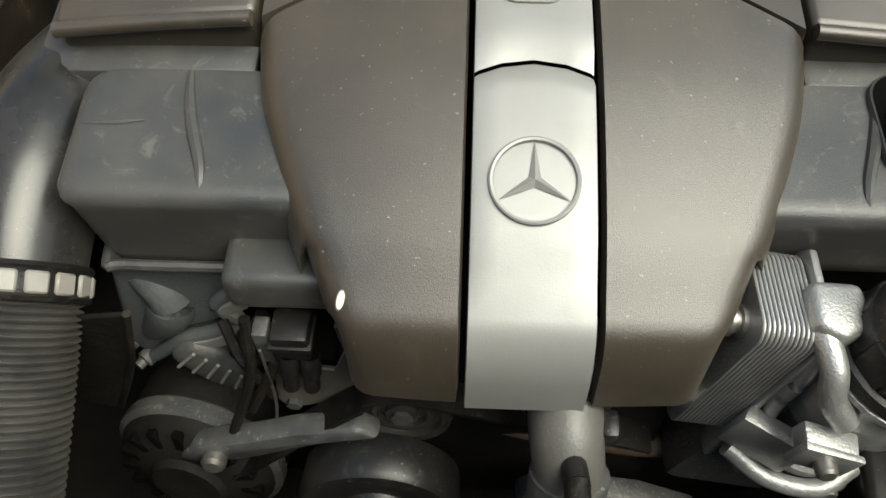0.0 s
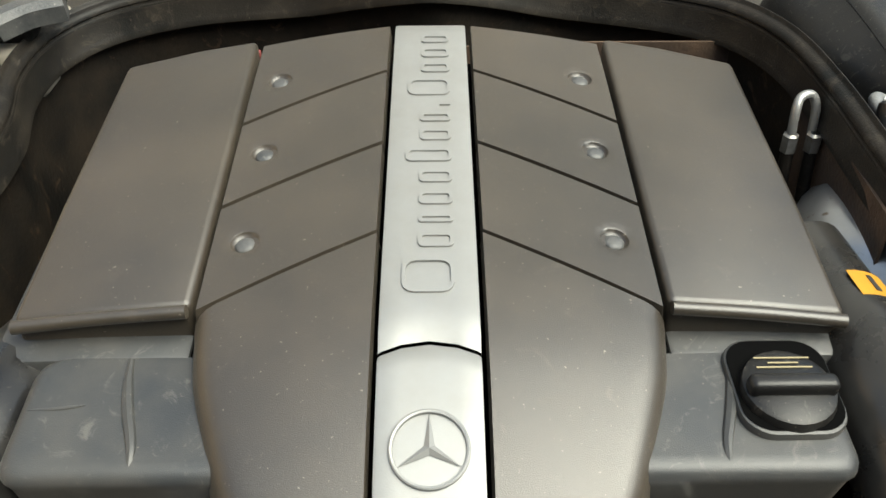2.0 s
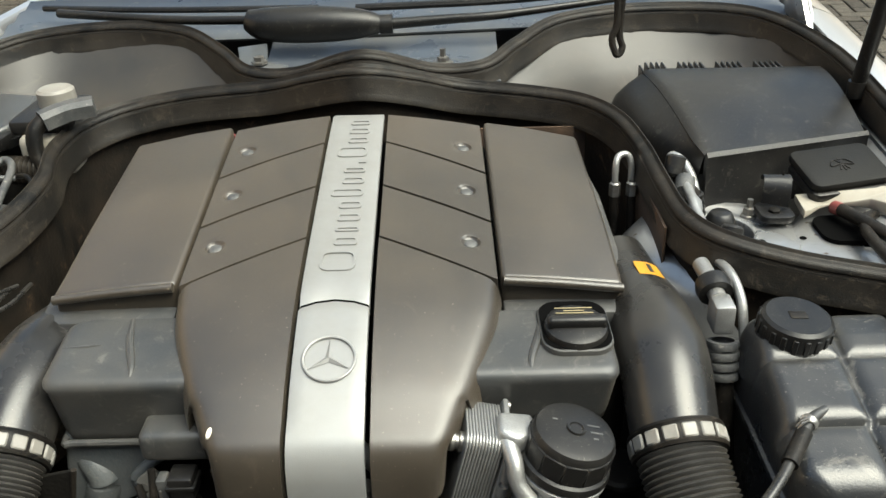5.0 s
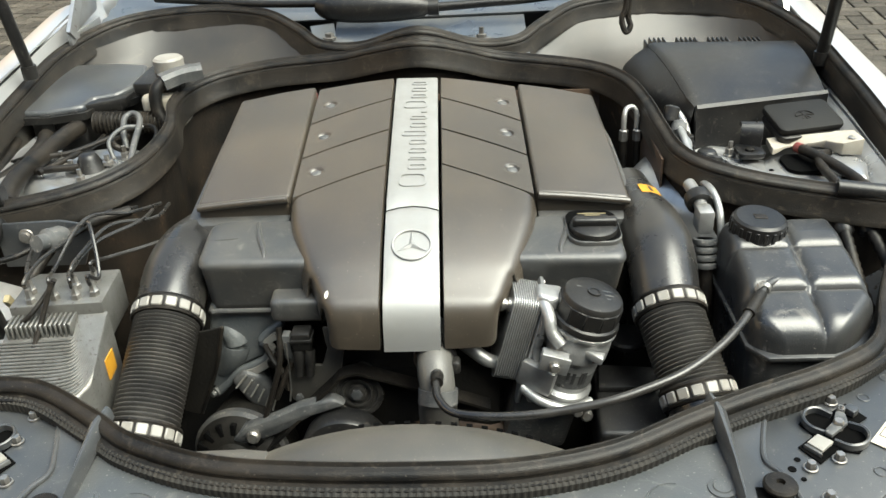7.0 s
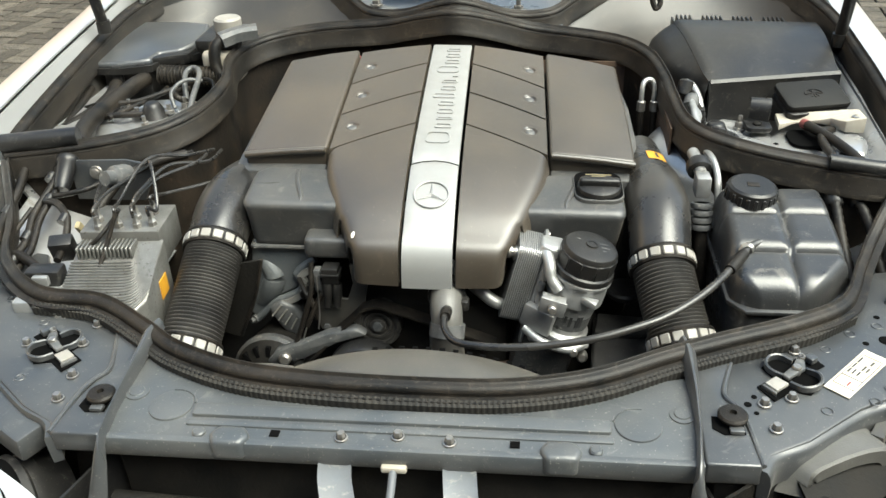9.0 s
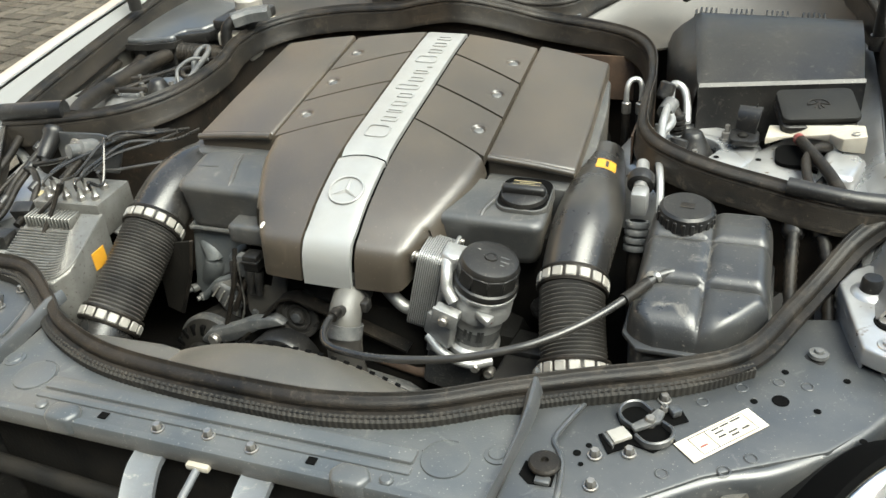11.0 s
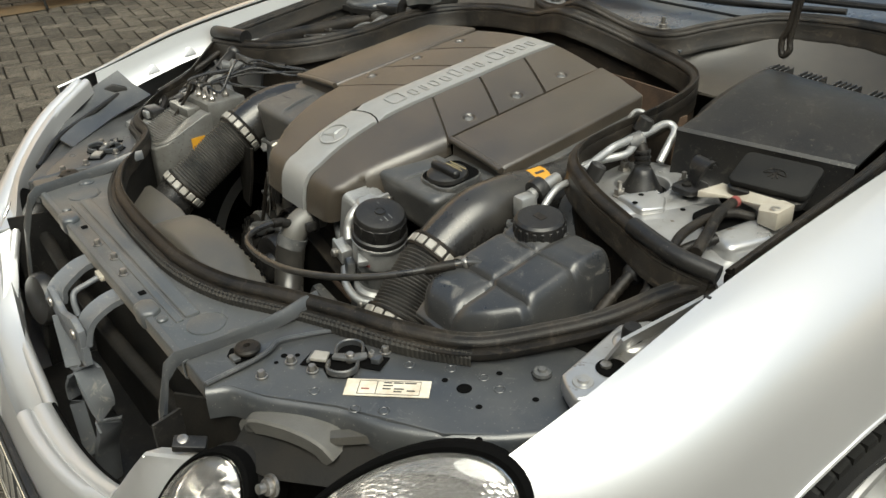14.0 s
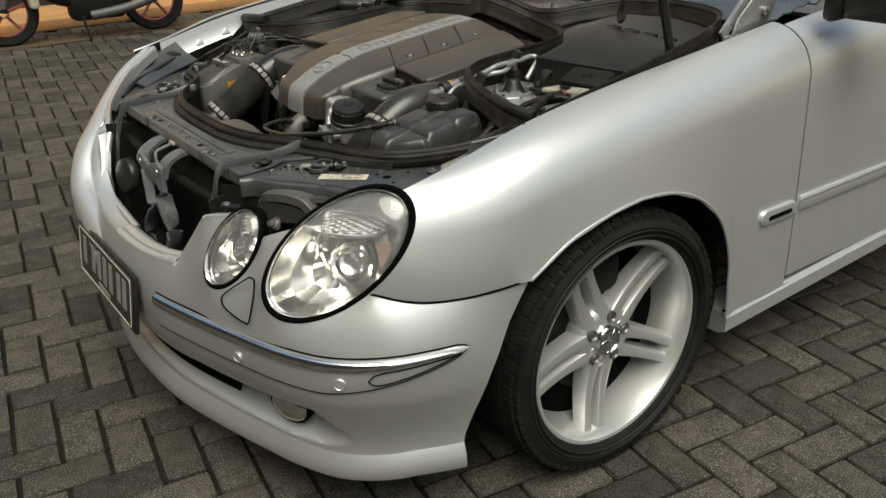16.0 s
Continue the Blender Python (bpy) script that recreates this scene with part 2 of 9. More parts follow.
FRAME = mat("grey_blue_frame_paint", (0.10, 0.107, 0.117), 0.45, other=(0.075, 0.075, 0.073), scale=14, amount=0.6, bump=0.15, bump_scale=300, smudge=(0.2, 0.19, 0.17), smudge_scale=40)
GLASS = glass("clear_lens")
HAZY = glass("weathered_lens", (1.0, 0.99, 0.98), 0.0, 0.988)
SCREEN = glass("tinted_windscreen", (0.75, 0.85, 0.9))
AMBER = mat("amber_reflector", (0.13, 0.075, 0.05), 0.35, other=(0.20, 0.13, 0.09), scale=30, amount=0.5)
MIRROR = mat("reflector_bowl", (0.86, 0.85, 0.83), 0.14, 1.0, rough_var=0.06, amount=0.2)
RUST = mat("rusty_brown_heat_shield", (0.05, 0.032, 0.022), 0.75, other=(0.12, 0.075, 0.045), scale=25, amount=0.8, bump=0.4, bump_scale=250)


# ---- mesh helpers ----
def thing(name, label, category, group="", m=None):
    ob = new(name)
    ob.empty_display_size = 0.05
    if m is not None:
        ob.matrix_world = m
    return tagged(ob, label, category, group)


def finish(name, bm, material, sharp=38):
    me = bpy.data.meshes.new(name)
    bmesh.ops.recalc_face_normals(bm, faces=bm.faces[:])
    bm.to_mesh(me)
    bm.free()
    me.materials.append(material)
    me.shade_smooth()
    me.set_sharp_from_angle(angle=radians(sharp))
    return me


def part(name, bm, material, parent, label="", sharp=38):
    ob = new(name, finish(name, bm, material, sharp))
    if parent is not None:
        ob.parent = parent
    return tagged(ob, label)


def structure(name, bm, material, label, category, sharp=38):
    return tagged(new(name, finish(name, bm, material, sharp)), label, category, "", "structure")


def bevelled(bm, width, seg=2, angle=30):
    bm.normal_update()
    edges = [e for e in bm.edges if len(e.link_faces) == 2 and e.calc_face_angle(0) > radians(angle)]
    if width > 0:
        bmesh.ops.bevel(bm, geom=edges, offset=width, segments=seg, affect="EDGES", profile=0.5, clamp_overlap=True)
    return bm


def box(x0, x1, y0, y1, z0, z1, bev=0.003, seg=2, m=None):
    bm = bmesh.new()
    bmesh.ops.create_cube(bm, size=1)
    for v in bm.verts:
        v.co = Vector(((x0 + x1) / 2 + v.co.x * (x1 - x0), (y0 + y1) / 2 + v.co.y * (y1 - y0), (z0 + z1) / 2 + v.co.z * (z1 - z0)))
    bevelled(bm, bev, seg)
    if m is not None:
        bm.transform(m)
    return bm


def prism(poly, z0, z1, bev=0.003, seg=2, m=None, top=None):
    """A polygon in x, y pulled up from z0 to z1; top(x, y) may shape the upper face."""
    bm = bmesh.new()
    lo = [bm.verts.new((x, y, z0)) for x, y in poly]
    hi = [bm.verts.new((x, y, top(x, y) if top else z1)) for x, y in poly]
    bm.faces.new(lo[::-1])
    bm.faces.new(hi)
    for i in range(len(poly)):
        j = (i + 1) % len(poly)
        bm.faces.new((lo[i], lo[j], hi[j], hi[i]))
    bevelled(bm, bev, seg)
    if m is not None:
        bm.transform(m)
    return bm


def rounded(x0, x1, y0, y1, r, n=5):
    pts = []
    for cx, cy, a in ((x1 - r, y0 + r, -90), (x1 - r, y1 - r, 0), (x0 + r, y1 - r, 90), (x0 + r, y0 + r, 180)):
        for i in range(n + 1):
            t = radians(a + 90 * i / n)
            pts.append((cx + r * math.cos(t), cy + r * math.sin(t)))
    return pts


def rings(rows, closed=True, caps=True, m=None):
    """Joins rings of points, each as long as the others, into a skin."""
    bm = bmesh.new()
    vs = [[bm.verts.new(p) for p in row] for row in rows]
    n = len(rows[0])
    for a, b in zip(vs, vs[1:]):
        for i in range(n if closed else n - 1):
            j = (i + 1) % n
            bm.faces.new((a[i], a[j], b[j], b[i]))
    if caps and closed:
        bm.faces.new(vs[0][::-1])
        bm.faces.new(vs[-1])
    if m is not None:
        bm.transform(m)
    return bm


def spline(pts, per=8, closed=False):
    """Catmull-Rom through the points."""
    p = [Vector(q) for q in pts]
    n = len(p)
    out = []
    for i in range(n if closed else n - 1):
        a = p[(i - 1) % n] if closed or i > 0 else p[0] * 2 - p[1]
        b, c = p[i], p[(i + 1) % n]
        d = p[(i + 2) % n] if closed or i + 2 < n else p[-1] * 2 - p[-2]
        for k in range(per):
            t = k / per
            out.append(0.5 * (2 * b + (c - a) * t + (2 * a - 5 * b + 4 * c - d) * t * t + (3 * b - a - 3 * c + d) * t**3))
    if not closed:
        out.append(p[-1])
    return out


def tube(pts, r, n=12, per=8, section=None, closed=False, smooth=True, up=(0, 0, 1)):
    """A pipe along the points; r a number or a function of the share of the way; section an outline (across, up) instead of a circle."""
    path = spline(pts, per, closed) if smooth else [Vector(p) for p in pts]
    rows, up = [], Vector(up)
    for i, p in enumerate(path):
        if closed:
            d = path[(i + 1) % len(path)] - path[i - 1]
        else:
            d = path[min(i + 1, len(path) - 1)] - path[max(i - 1, 0)]
        d.normalize()
        side = d.cross(up)
        if side.length < 0.05:
            side = d.cross(Vector((0, 1, 0)))
        side.normalize()
        top = side.cross(d)
        rad = r(i / (len(path) - 1)) if callable(r) else r
        if section:
            rows.append([p + side * a * rad + top * b * rad for a, b in section])
        else:
            rows.append([p + side * (rad * math.cos(2 * math.pi * k / n)) + top * (rad * math.sin(2 * math.pi * k / n)) for k in range(n)])
    if closed:
        rows.append(rows[0])
    return rings(rows, caps=not closed)


def lathe(profile, n=32, m=None):
    """Turns (radius, height) pairs about z."""
    bm = bmesh.new()
    vs = []
    for r, z in profile:
        vs.append([bm.verts.new((r * math.cos(2 * math.pi * k / n), r * math.sin(2 * math.pi * k / n), z)) for k in range(n)] if r > 1e-6 else [bm.verts.new((0, 0, z))])
    for a, b in zip(vs, vs[1:]):
        for k in range(n):
            j = (k + 1) % n
            f = [a[k % len(a)], a[j % len(a)], b[j % len(b)], b[k % len(b)]]
            f = [v for i, v in enumerate(f) if v not in f[:i]]
            if len(f) > 2:
                bm.faces.new(f)
    if m is not None:
        bm.transform(m)
    return bm


def sheet(rows, thick=0.0, m=None, down=(0, 0, -1)):
    """A skin through a grid of points, thickened against its own normals by thick."""
    bm = bmesh.new()
    vs = [[bm.verts.new(p) for p in row] for row in rows]
    for a, b in zip(vs, vs[1:]):
        for i in range(len(a) - 1):
            bm.faces.new((a[i], a[i + 1], b[i + 1], b[i]))
    if thick:
        bm.normal_update()
        bmesh.ops.solidify(bm, geom=bm.faces[:], thickness=thick)
    if m is not None:
        bm.transform(m)
    return bm


def merged(*many):
    """One mesh out of several pieces of the same part."""
    out = bmesh.new()
    for bm in many:
        me = bpy.data.meshes.new("piece")
        bm.to_mesh(me)
        bm.free()
        out.from_mesh(me)
        bpy.data.meshes.remove(me)
    return out


def lerp(table, x):
    """A value from sorted (x, y) pairs, straight between them."""
    if x <= table[0][0]:
        return table[0][1]
    for (a, u), (b, v) in zip(table, table[1:]):
        if x <= b:
            return u + (v - u) * (x - a) / (b - a)
    return table[-1][1]


def soft(table, x):
    """A value from sorted (x, y) pairs along a smooth line."""
    for i, ((a, u), (b, v)) in enumerate(zip(table, table[1:])):
        if x <= b or i == len(table) - 2:
            t = max(0.0, min(1.0, (x - a) / (b - a)))
            pa, pu = table[i - 1] if i else (2 * a - b, 2 * u - v)
            nb, nv = table[i + 2] if i + 2 < len(table) else (2 * b - a, 2 * v - u)
            s0, s1 = (v - pu) / (b - pa) * (b - a), (nv - u) / (nb - a) * (b - a)
            return u * (2 * t**3 - 3 * t * t + 1) + v * (3 * t * t - 2 * t**3) + s0 * (t**3 - 2 * t * t + t) + s1 * (t**3 - t * t)


def steps(a, b, n):
    return [a + (b - a) * i / n for i in range(n + 1)]


def at(x, y, z, rx=0, ry=0, rz=0):
    return pose(x, y, z, rx, ry, rz)


def along(p, d):
    """The pose that stands at p with its z along d."""
    return Matrix.Translation(p) @ Vector(d).to_track_quat("Z", "Y").to_matrix().to_4x4()


# ---- ground ----
bm = bmesh.new()
bmesh.ops.create_grid(bm, x_segments=2, y_segments=2, size=60)
structure("ground", bm, SOIL, "dark sandy bed between concrete paving blocks", "ground").location.z = -0.012
SKY_BLOCK = mat("grey_plaster", (0.16, 0.15, 0.135), 0.9, other=(0.11, 0.10, 0.09), scale=1.5, amount=0.7, bump=0.3, bump_scale=100)

# ---- silver bodywork ----
EDGE = [(-0.5, 0.792), (-0.377, 0.817), (-0.172, 0.868), (0.092, 0.908), (0.379, 0.94), (0.78, 0.985), (1.3, 1.02)]
HALF = [(-0.60, 0.772), (-0.55, 0.800), (-0.5, 0.828), (-0.4, 0.866), (-0.3, 0.888), (-0.15, 0.902), (0.0, 0.907), (0.3, 0.905), (0.66, 0.9), (1.3, 0.9)]
ARCH_Y, ARCH_Z, ARCH_R = 0.0, 0.33, 0.405
ARCH = [(-0.30, 0.558), (-0.272, 0.580), (-0.175, 0.641), (-0.072, 0.673), (0.0, 0.684), (0.048, 0.686), (0.136, 0.675), (0.232, 0.637), (0.314, 0.570), (0.358, 0.500), (0.384, 0.420), (0.390, 0.350), (0.391, 0.27)]
TAIL = [(0.15, -0.437), (0.24, -0.430), (0.30, -0.410), (0.40, -0.372), (0.50, -0.325), (0.585, -0.272)]


def skin(y, s):
    """The outside of wing and door at y: s runs from the bonnet's edge (0) over the shoulder (0.5) down to the side (1)."""
    top, half = soft(EDGE, y), soft(HALF, y)
    inner = 0.76
    w = half - inner
    table = [(0, 0.0, 0.0), (0.12, 0.22, -0.004), (0.25, 0.5, -0.022), (0.37, 0.74, -0.055), (0.5, 0.9, -0.11), (0.68, 0.975, -0.19), (0.84, 1.0, -0.27), (1, 1.0, -0.36)]
    a = soft([(q[0], q[1]) for q in table], s)
    b = soft([(q[0], q[2]) for q in table], s)
    return Vector((inner + w * a, y, top + b))


DIP = [(-0.62, 0.604), (-0.58, 0.594), (-0.54, 0.580), (-0.49, 0.572), (-0.42, 0.572), (-0.34, 0.578), (-0.27, 0.584)]


def wing_mesh(mirror):
    """Front wing: from the lamp's edge to the door, cut out round the wheel."""
    c, a, b = Vector((0.699, -0.611, 0.670)), Vector((0.071, 0.127, 0.106)), Vector((-0.072, -0.015, 0.067))

    def side(y, s):
        low = soft(DIP, y) if y < -0.275 else 0.27
        if -0.275 <= y <= 0.391:
            low = max(low, lerp(ARCH, y))
        if s <= 0.5:
            return skin(y, s)
        mid = skin(y, 0.5)
        k = (s - 0.5) / 0.5
        p = Vector((mid.x + (soft(HALF, y) - mid.x) * min(1, math.sin(k * math.pi / 2) * 1.05), y, mid.z + (low - mid.z) * k))
        if -0.30 < y < 0.42:
            p.x += 0.007 * k**5
        return p

    rows = []
    for u in [k / 110 for k in range(111)]:
        row = []
        for s in [k / 26 for k in range(27)]:
            t = radians(12 - 99 * s)
            e = c + a * (1.02 * math.cos(t)) + b * (1.02 * math.sin(t))
            y = e.y + (0.655 - e.y) * u
            p = side(y, s) + (e - side(e.y, s)) * max(0, 1 - u / 0.26) ** 2
            row.append(Vector((-p.x, p.y, p.z)) if mirror else p)
        rows.append(row)
    return sheet(rows, 0.004)


car = thing("car_front", "silver car front end with bumper, wings and open engine bay", "car")
part("wing", wing_mesh(False), PAINT, car, "silver metallic front wing")
left = part("wing", wing_mesh(True), PAINT, car, "silver metallic front wing")
left.location = (0, -0.03, 0.045)

# bumper: an outline seen from above and an upright profile
PLAN = [(0.0, -0.872), (0.13, -0.868), (0.26, -0.852), (0.40, -0.818), (0.54, -0.776), (0.66, -0.735), (0.76, -0.678), (0.83, -0.59), (0.87, -0.48), (0.888, -0.38), (0.895, -0.27)]
plan = spline([(x, y, 0) for x, y in PLAN], 6)


def bumper_point(i, z):
    p = plan[i]
    d = plan[min(i + 1, len(plan) - 1)] - plan[max(i - 1, 0)]
    nrm = Vector((d.y, -d.x, 0)).normalized()
    off = soft([(0.15, -0.036), (0.19, -0.032), (0.235, -0.036), (0.28, -0.030), (0.34, -0.012), (0.38, 0.0), (0.45, 0.004), (0.5, -0.002), (0.55, -0.018), (0.60, -0.045), (0.66, -0.085), (0.72, -0.13)], z)
    k = i / (len(plan) - 1)
    if k > 0.75:
        off *= 1 - (k - 0.75) / 0.25
    q = p + nrm * off
    # the air channel with the fog lamp, running to a point
    high, low = lerp([(0, 0.325), (0.42, 0.334), (0.53, 0.342), (0.62, 0.262)], k), lerp([(0, 0.242), (0.45, 0.232), (0.56, 0.238), (0.62, 0.256)], k)
    if k < 0.62 and low < z < high:
        q = q - nrm * 0.052 * min(1, (high - z) / 0.009) * min(1, (z - low) / 0.055) ** 0.8 * min(1, (0.62 - k) / 0.10) ** 0.7
    return Vector((q.x, q.y, z))


def wing_edge(y):
    """The lower edge of the wing ahead of the wheel."""
    k = max(0.0, 1 - (y + 0.589) / (1.244 * 0.26)) ** 2
    p = Vector((soft(HALF, y), y, soft(DIP, y)))
    return p + (Vector((0.776, -0.589, 0.607)) - Vector((soft(HALF, -0.589), -0.589, soft(DIP, -0.589)))) * k


def lamp_edge(c, a, b, g, deg):
    return Vector(c) + Vector(a) * (g * math.cos(radians(deg))) + Vector(b) * (g * math.sin(radians(deg)))


BIG_A, BIG_B, BIG_C = (0.068, 0.121, 0.101), (-0.068, -0.0145, 0.064), (0.699, -0.611, 0.670)
SM_A, SM_B, SM_C = (0.0176, 0.0515, 0.0724), (-0.0465, -0.013, 0.0207), (0.482, -0.739, 0.645)
NOTCH, TAB = Vector((0.300, -0.806, 0.566)), Vector((0.386, -0.762, 0.690))
LEDGE = [Vector((0.298 * t, -0.853 + 0.040 * t**2.4, 0.552 + 0.008 * t**2)) for t in steps(0, 1, 24)]
PILLAR = [NOTCH.lerp(TAB, t) + Vector((-0.006, 0.004, 0)) * math.sin(math.pi * t) for t in steps(0, 1, 12)]
SMALL = [lamp_edge(SM_C, SM_A, SM_B, 1.115, d) for d in steps(62, 304, 46)]
LARGE = [lamp_edge(BIG_C, BIG_A, BIG_B, 1.09, d) for d in steps(108, 276, 44)]
UPPER_EDGE = LEDGE[:-1] + PILLAR + [TAB.lerp(SMALL[0], t) for t in (0.25, 0.5, 0.75)] + SMALL + [SMALL[-1].lerp(LARGE[0], t) for t in (0.25, 0.5, 0.75)] + LARGE + [wing_edge(y) + Vector((0, 0, -0.003)) for y in steps(-0.578, -0.276, 28)]
RUN = [0.0]
for p, q in zip(plan, plan[1:]):
    RUN.append(RUN[-1] + (q - p).length)


def bumper_at(k, z):
    i = min(int(k), len(plan) - 2)
    return bumper_point(i, z).lerp(bumper_point(i + 1, z), k - i)


def bumper_run(s, z):
    """The bumper's skin, s metres along its outline from the middle."""
    i = max(0, min(len(plan) - 2, sum(1 for r in RUN if r <= s) - 1))
    return bumper_at(i + min(1.0, (s - RUN[i]) / (RUN[i + 1] - RUN[i])), z)


def run_of(p):
    """How far along the outline a point lies."""
    best = (9.0, 0.0)
    for i in range(len(plan) - 1):
        d = plan[i + 1] - plan[i]
        t = max(0.0, min(1.0, (p.x - plan[i].x) * d.x / d.length_squared + (p.y - plan[i].y) * d.y / d.length_squared))
        best = min(best, ((plan[i] + d * t - Vector((p.x, p.y, 0))).length, RUN[i] + d.length * t))
    return best[1]


def bumper_mesh():
    """The bumper's skin up to the grille opening, both lamps and the wing: even triangles inside its outline, drawn smoothly to the edges."""
    low = 0.168
    edge2, pin = [], []
    end = [min(RUN[-1], RUN[0] + run_of(Vector((0.89, lerp(TAIL, z), z)))) for z in steps(low, 0.575, 50)]
    for k in range(130):
        edge2.append((end[0] * k / 130, low))
        pin.append(None)
    for s_end, z in list(zip(end, steps(low, 0.575, 50)))[:-1]:
        edge2.append((s_end, z))
        pin.append(None)
    for p in UPPER_EDGE[::-1]:
        edge2.append((run_of(p), p.z))
        pin.append(p)
    for z in steps(0.552, low, 48)[1:-1]:
        edge2.append((0.0, z))
        pin.append(None)
    inside = []
    ring2 = np.array(edge2)
    heights = steps(low, 0.218, 6)[1:] + steps(0.222, 0.352, 36) + steps(0.36, 0.75, 50)
    for a in range(1, int(RUN[-1] / 0.008)):
        for z in heights:
            q = np.array((a * 0.008, z))
            if np.hypot(*(ring2 - q).T).min() > 0.0042:
                inside.append(q)
    verts, edges, faces = delaunay_2d_cdt([Vector(p) for p in edge2 + [tuple(q) for q in inside]], [(i, (i + 1) % len(edge2)) for i in range(len(edge2))], [], 1, 1e-6)[:3]
    base = np.array([bumper_run(v.x, v.y) for v in verts])
    held = np.zeros(len(verts), bool)
    shift = np.zeros((len(verts), 3))
    place = np.array([tuple(v) for v in verts])
    for (x, z), p in zip(edge2, pin):
        n = int(np.argmin(np.hypot(place[:, 0] - x, place[:, 1] - z)))
        if p is not None:
            held[n], shift[n] = True, np.array(p) - base[n]
    held |= place[:, 1] < 0.44
    e = np.array(edges)
    count = np.bincount(e.ravel(), minlength=len(verts)).clip(1)
    for turn in range(500):
        total = np.stack([np.bincount(e[:, 0], shift[e[:, 1], c], len(verts)) + np.bincount(e[:, 1], shift[e[:, 0], c], len(verts)) for c in range(3)], 1) / count[:, None]
        shift = np.where(held[:, None], shift, total)
    bm = bmesh.new()
    vs = [bm.verts.new(p) for p in base + shift]
    for f in faces:
        bm.faces.new([vs[i] for i in f])
    bmesh.ops.recalc_face_normals(bm, faces=bm.faces[:])
    if sum(f.normal.y for f in bm.faces) > 0:
        bmesh.ops.reverse_faces(bm, faces=bm.faces[:])
    return bm


def mirrored(bm):
    other = bm.copy()
    bmesh.ops.scale(other, vec=(-1, 1, 1), verts=other.verts[:])
    bmesh.ops.reverse_faces(other, faces=other.faces[:])
    return other


skin_bm = bumper_mesh()
part("bumper_cover", merged(mirrored(skin_bm), skin_bm), PAINT, car, "silver metallic front bumper skin round the headlamps", 50)
for sgn in (1, -1):
    tops = [PILLAR[0] + Vector((0.0, 0.022, 0.010))] + [p + Vector((0.002, 0.026, 0.0)) for p in PILLAR[1:-1]] + [TAB + Vector((0.006, 0.024, 0.004))]
    part("pillar_return", sheet([[Vector((sgn * p.x, p.y, p.z)) for p in row] for row in (PILLAR, [p.lerp(q, 0.5) + Vector((-0.0015, 0, 0)) for p, q in zip(PILLAR, tops)], tops)], 0.003), PAINT, car, "folded inner edge beside the grille opening")
    for u, v, back in ((TAB, SMALL[0], Vector((0.006, 0.024, 0.004))), (SMALL[-1], LARGE[0], Vector((0.004, 0.026, 0.006)))):
        line = [u.lerp(v, t) for t in steps(0, 1, 5)]
        part("top_flange", sheet([[Vector((sgn * p.x, p.y, p.z)) for p in row] for row in (line, [p + back * 0.2 + Vector((0, 0, 0.003)) for p in line], [p + back for p in line])], 0.003), PAINT, car, "folded top edge between the lamps")
# ledge behind the bumper's upper edge
rows = []
for t in steps(0, 1, 24):
    a, b = LEDGE[round(24 * t)], Vector((0.292 * t, -0.803 + 0.022 * t**2.5, 0.548 + 0.026 * t**3))
    rows.append([a + Vector((0, 0.0, -0.002)), a.lerp(b, 0.10) + Vector((0, 0, 0.004)), a.lerp(b, 0.32) + Vector((0, 0, 0.005)), a.lerp(b, 0.40) + Vector((0, 0, 0.0)), a.lerp(b, 0.47) + Vector((0, 0, -0.002)), a.lerp(b, 0.54) + Vector((0, 0, 0.004)), a.lerp(b, 0.75) + Vector((0, 0, 0.007)), a.lerp(b, 0.95) + Vector((0, 0, 0.004)), b + Vector((0, 0.002, -0.004)), b + Vector((0, 0.003, -0.025))])
part("grille_ledge", sheet(rows, 0.003), PAINT, car, "silver stepped ledge under the grille opening", 70)
part("ledge_seal", tube([Vector((0.294 * t, -0.799 + 0.022 * t**2.5, 0.549 + 0.027 * t**3)) for t in steps(0, 1, 12)], 0.0035, 8, 2), GAP, car, "thin black seal along the ledge")

part("seam", tube([wing_edge(y) + Vector((0.0012, -0.0006, -0.001)) for y in steps(-0.583, -0.28, 16)], 0.0024, 8, 2), GAP, car, "dark seam between wing and bumper")

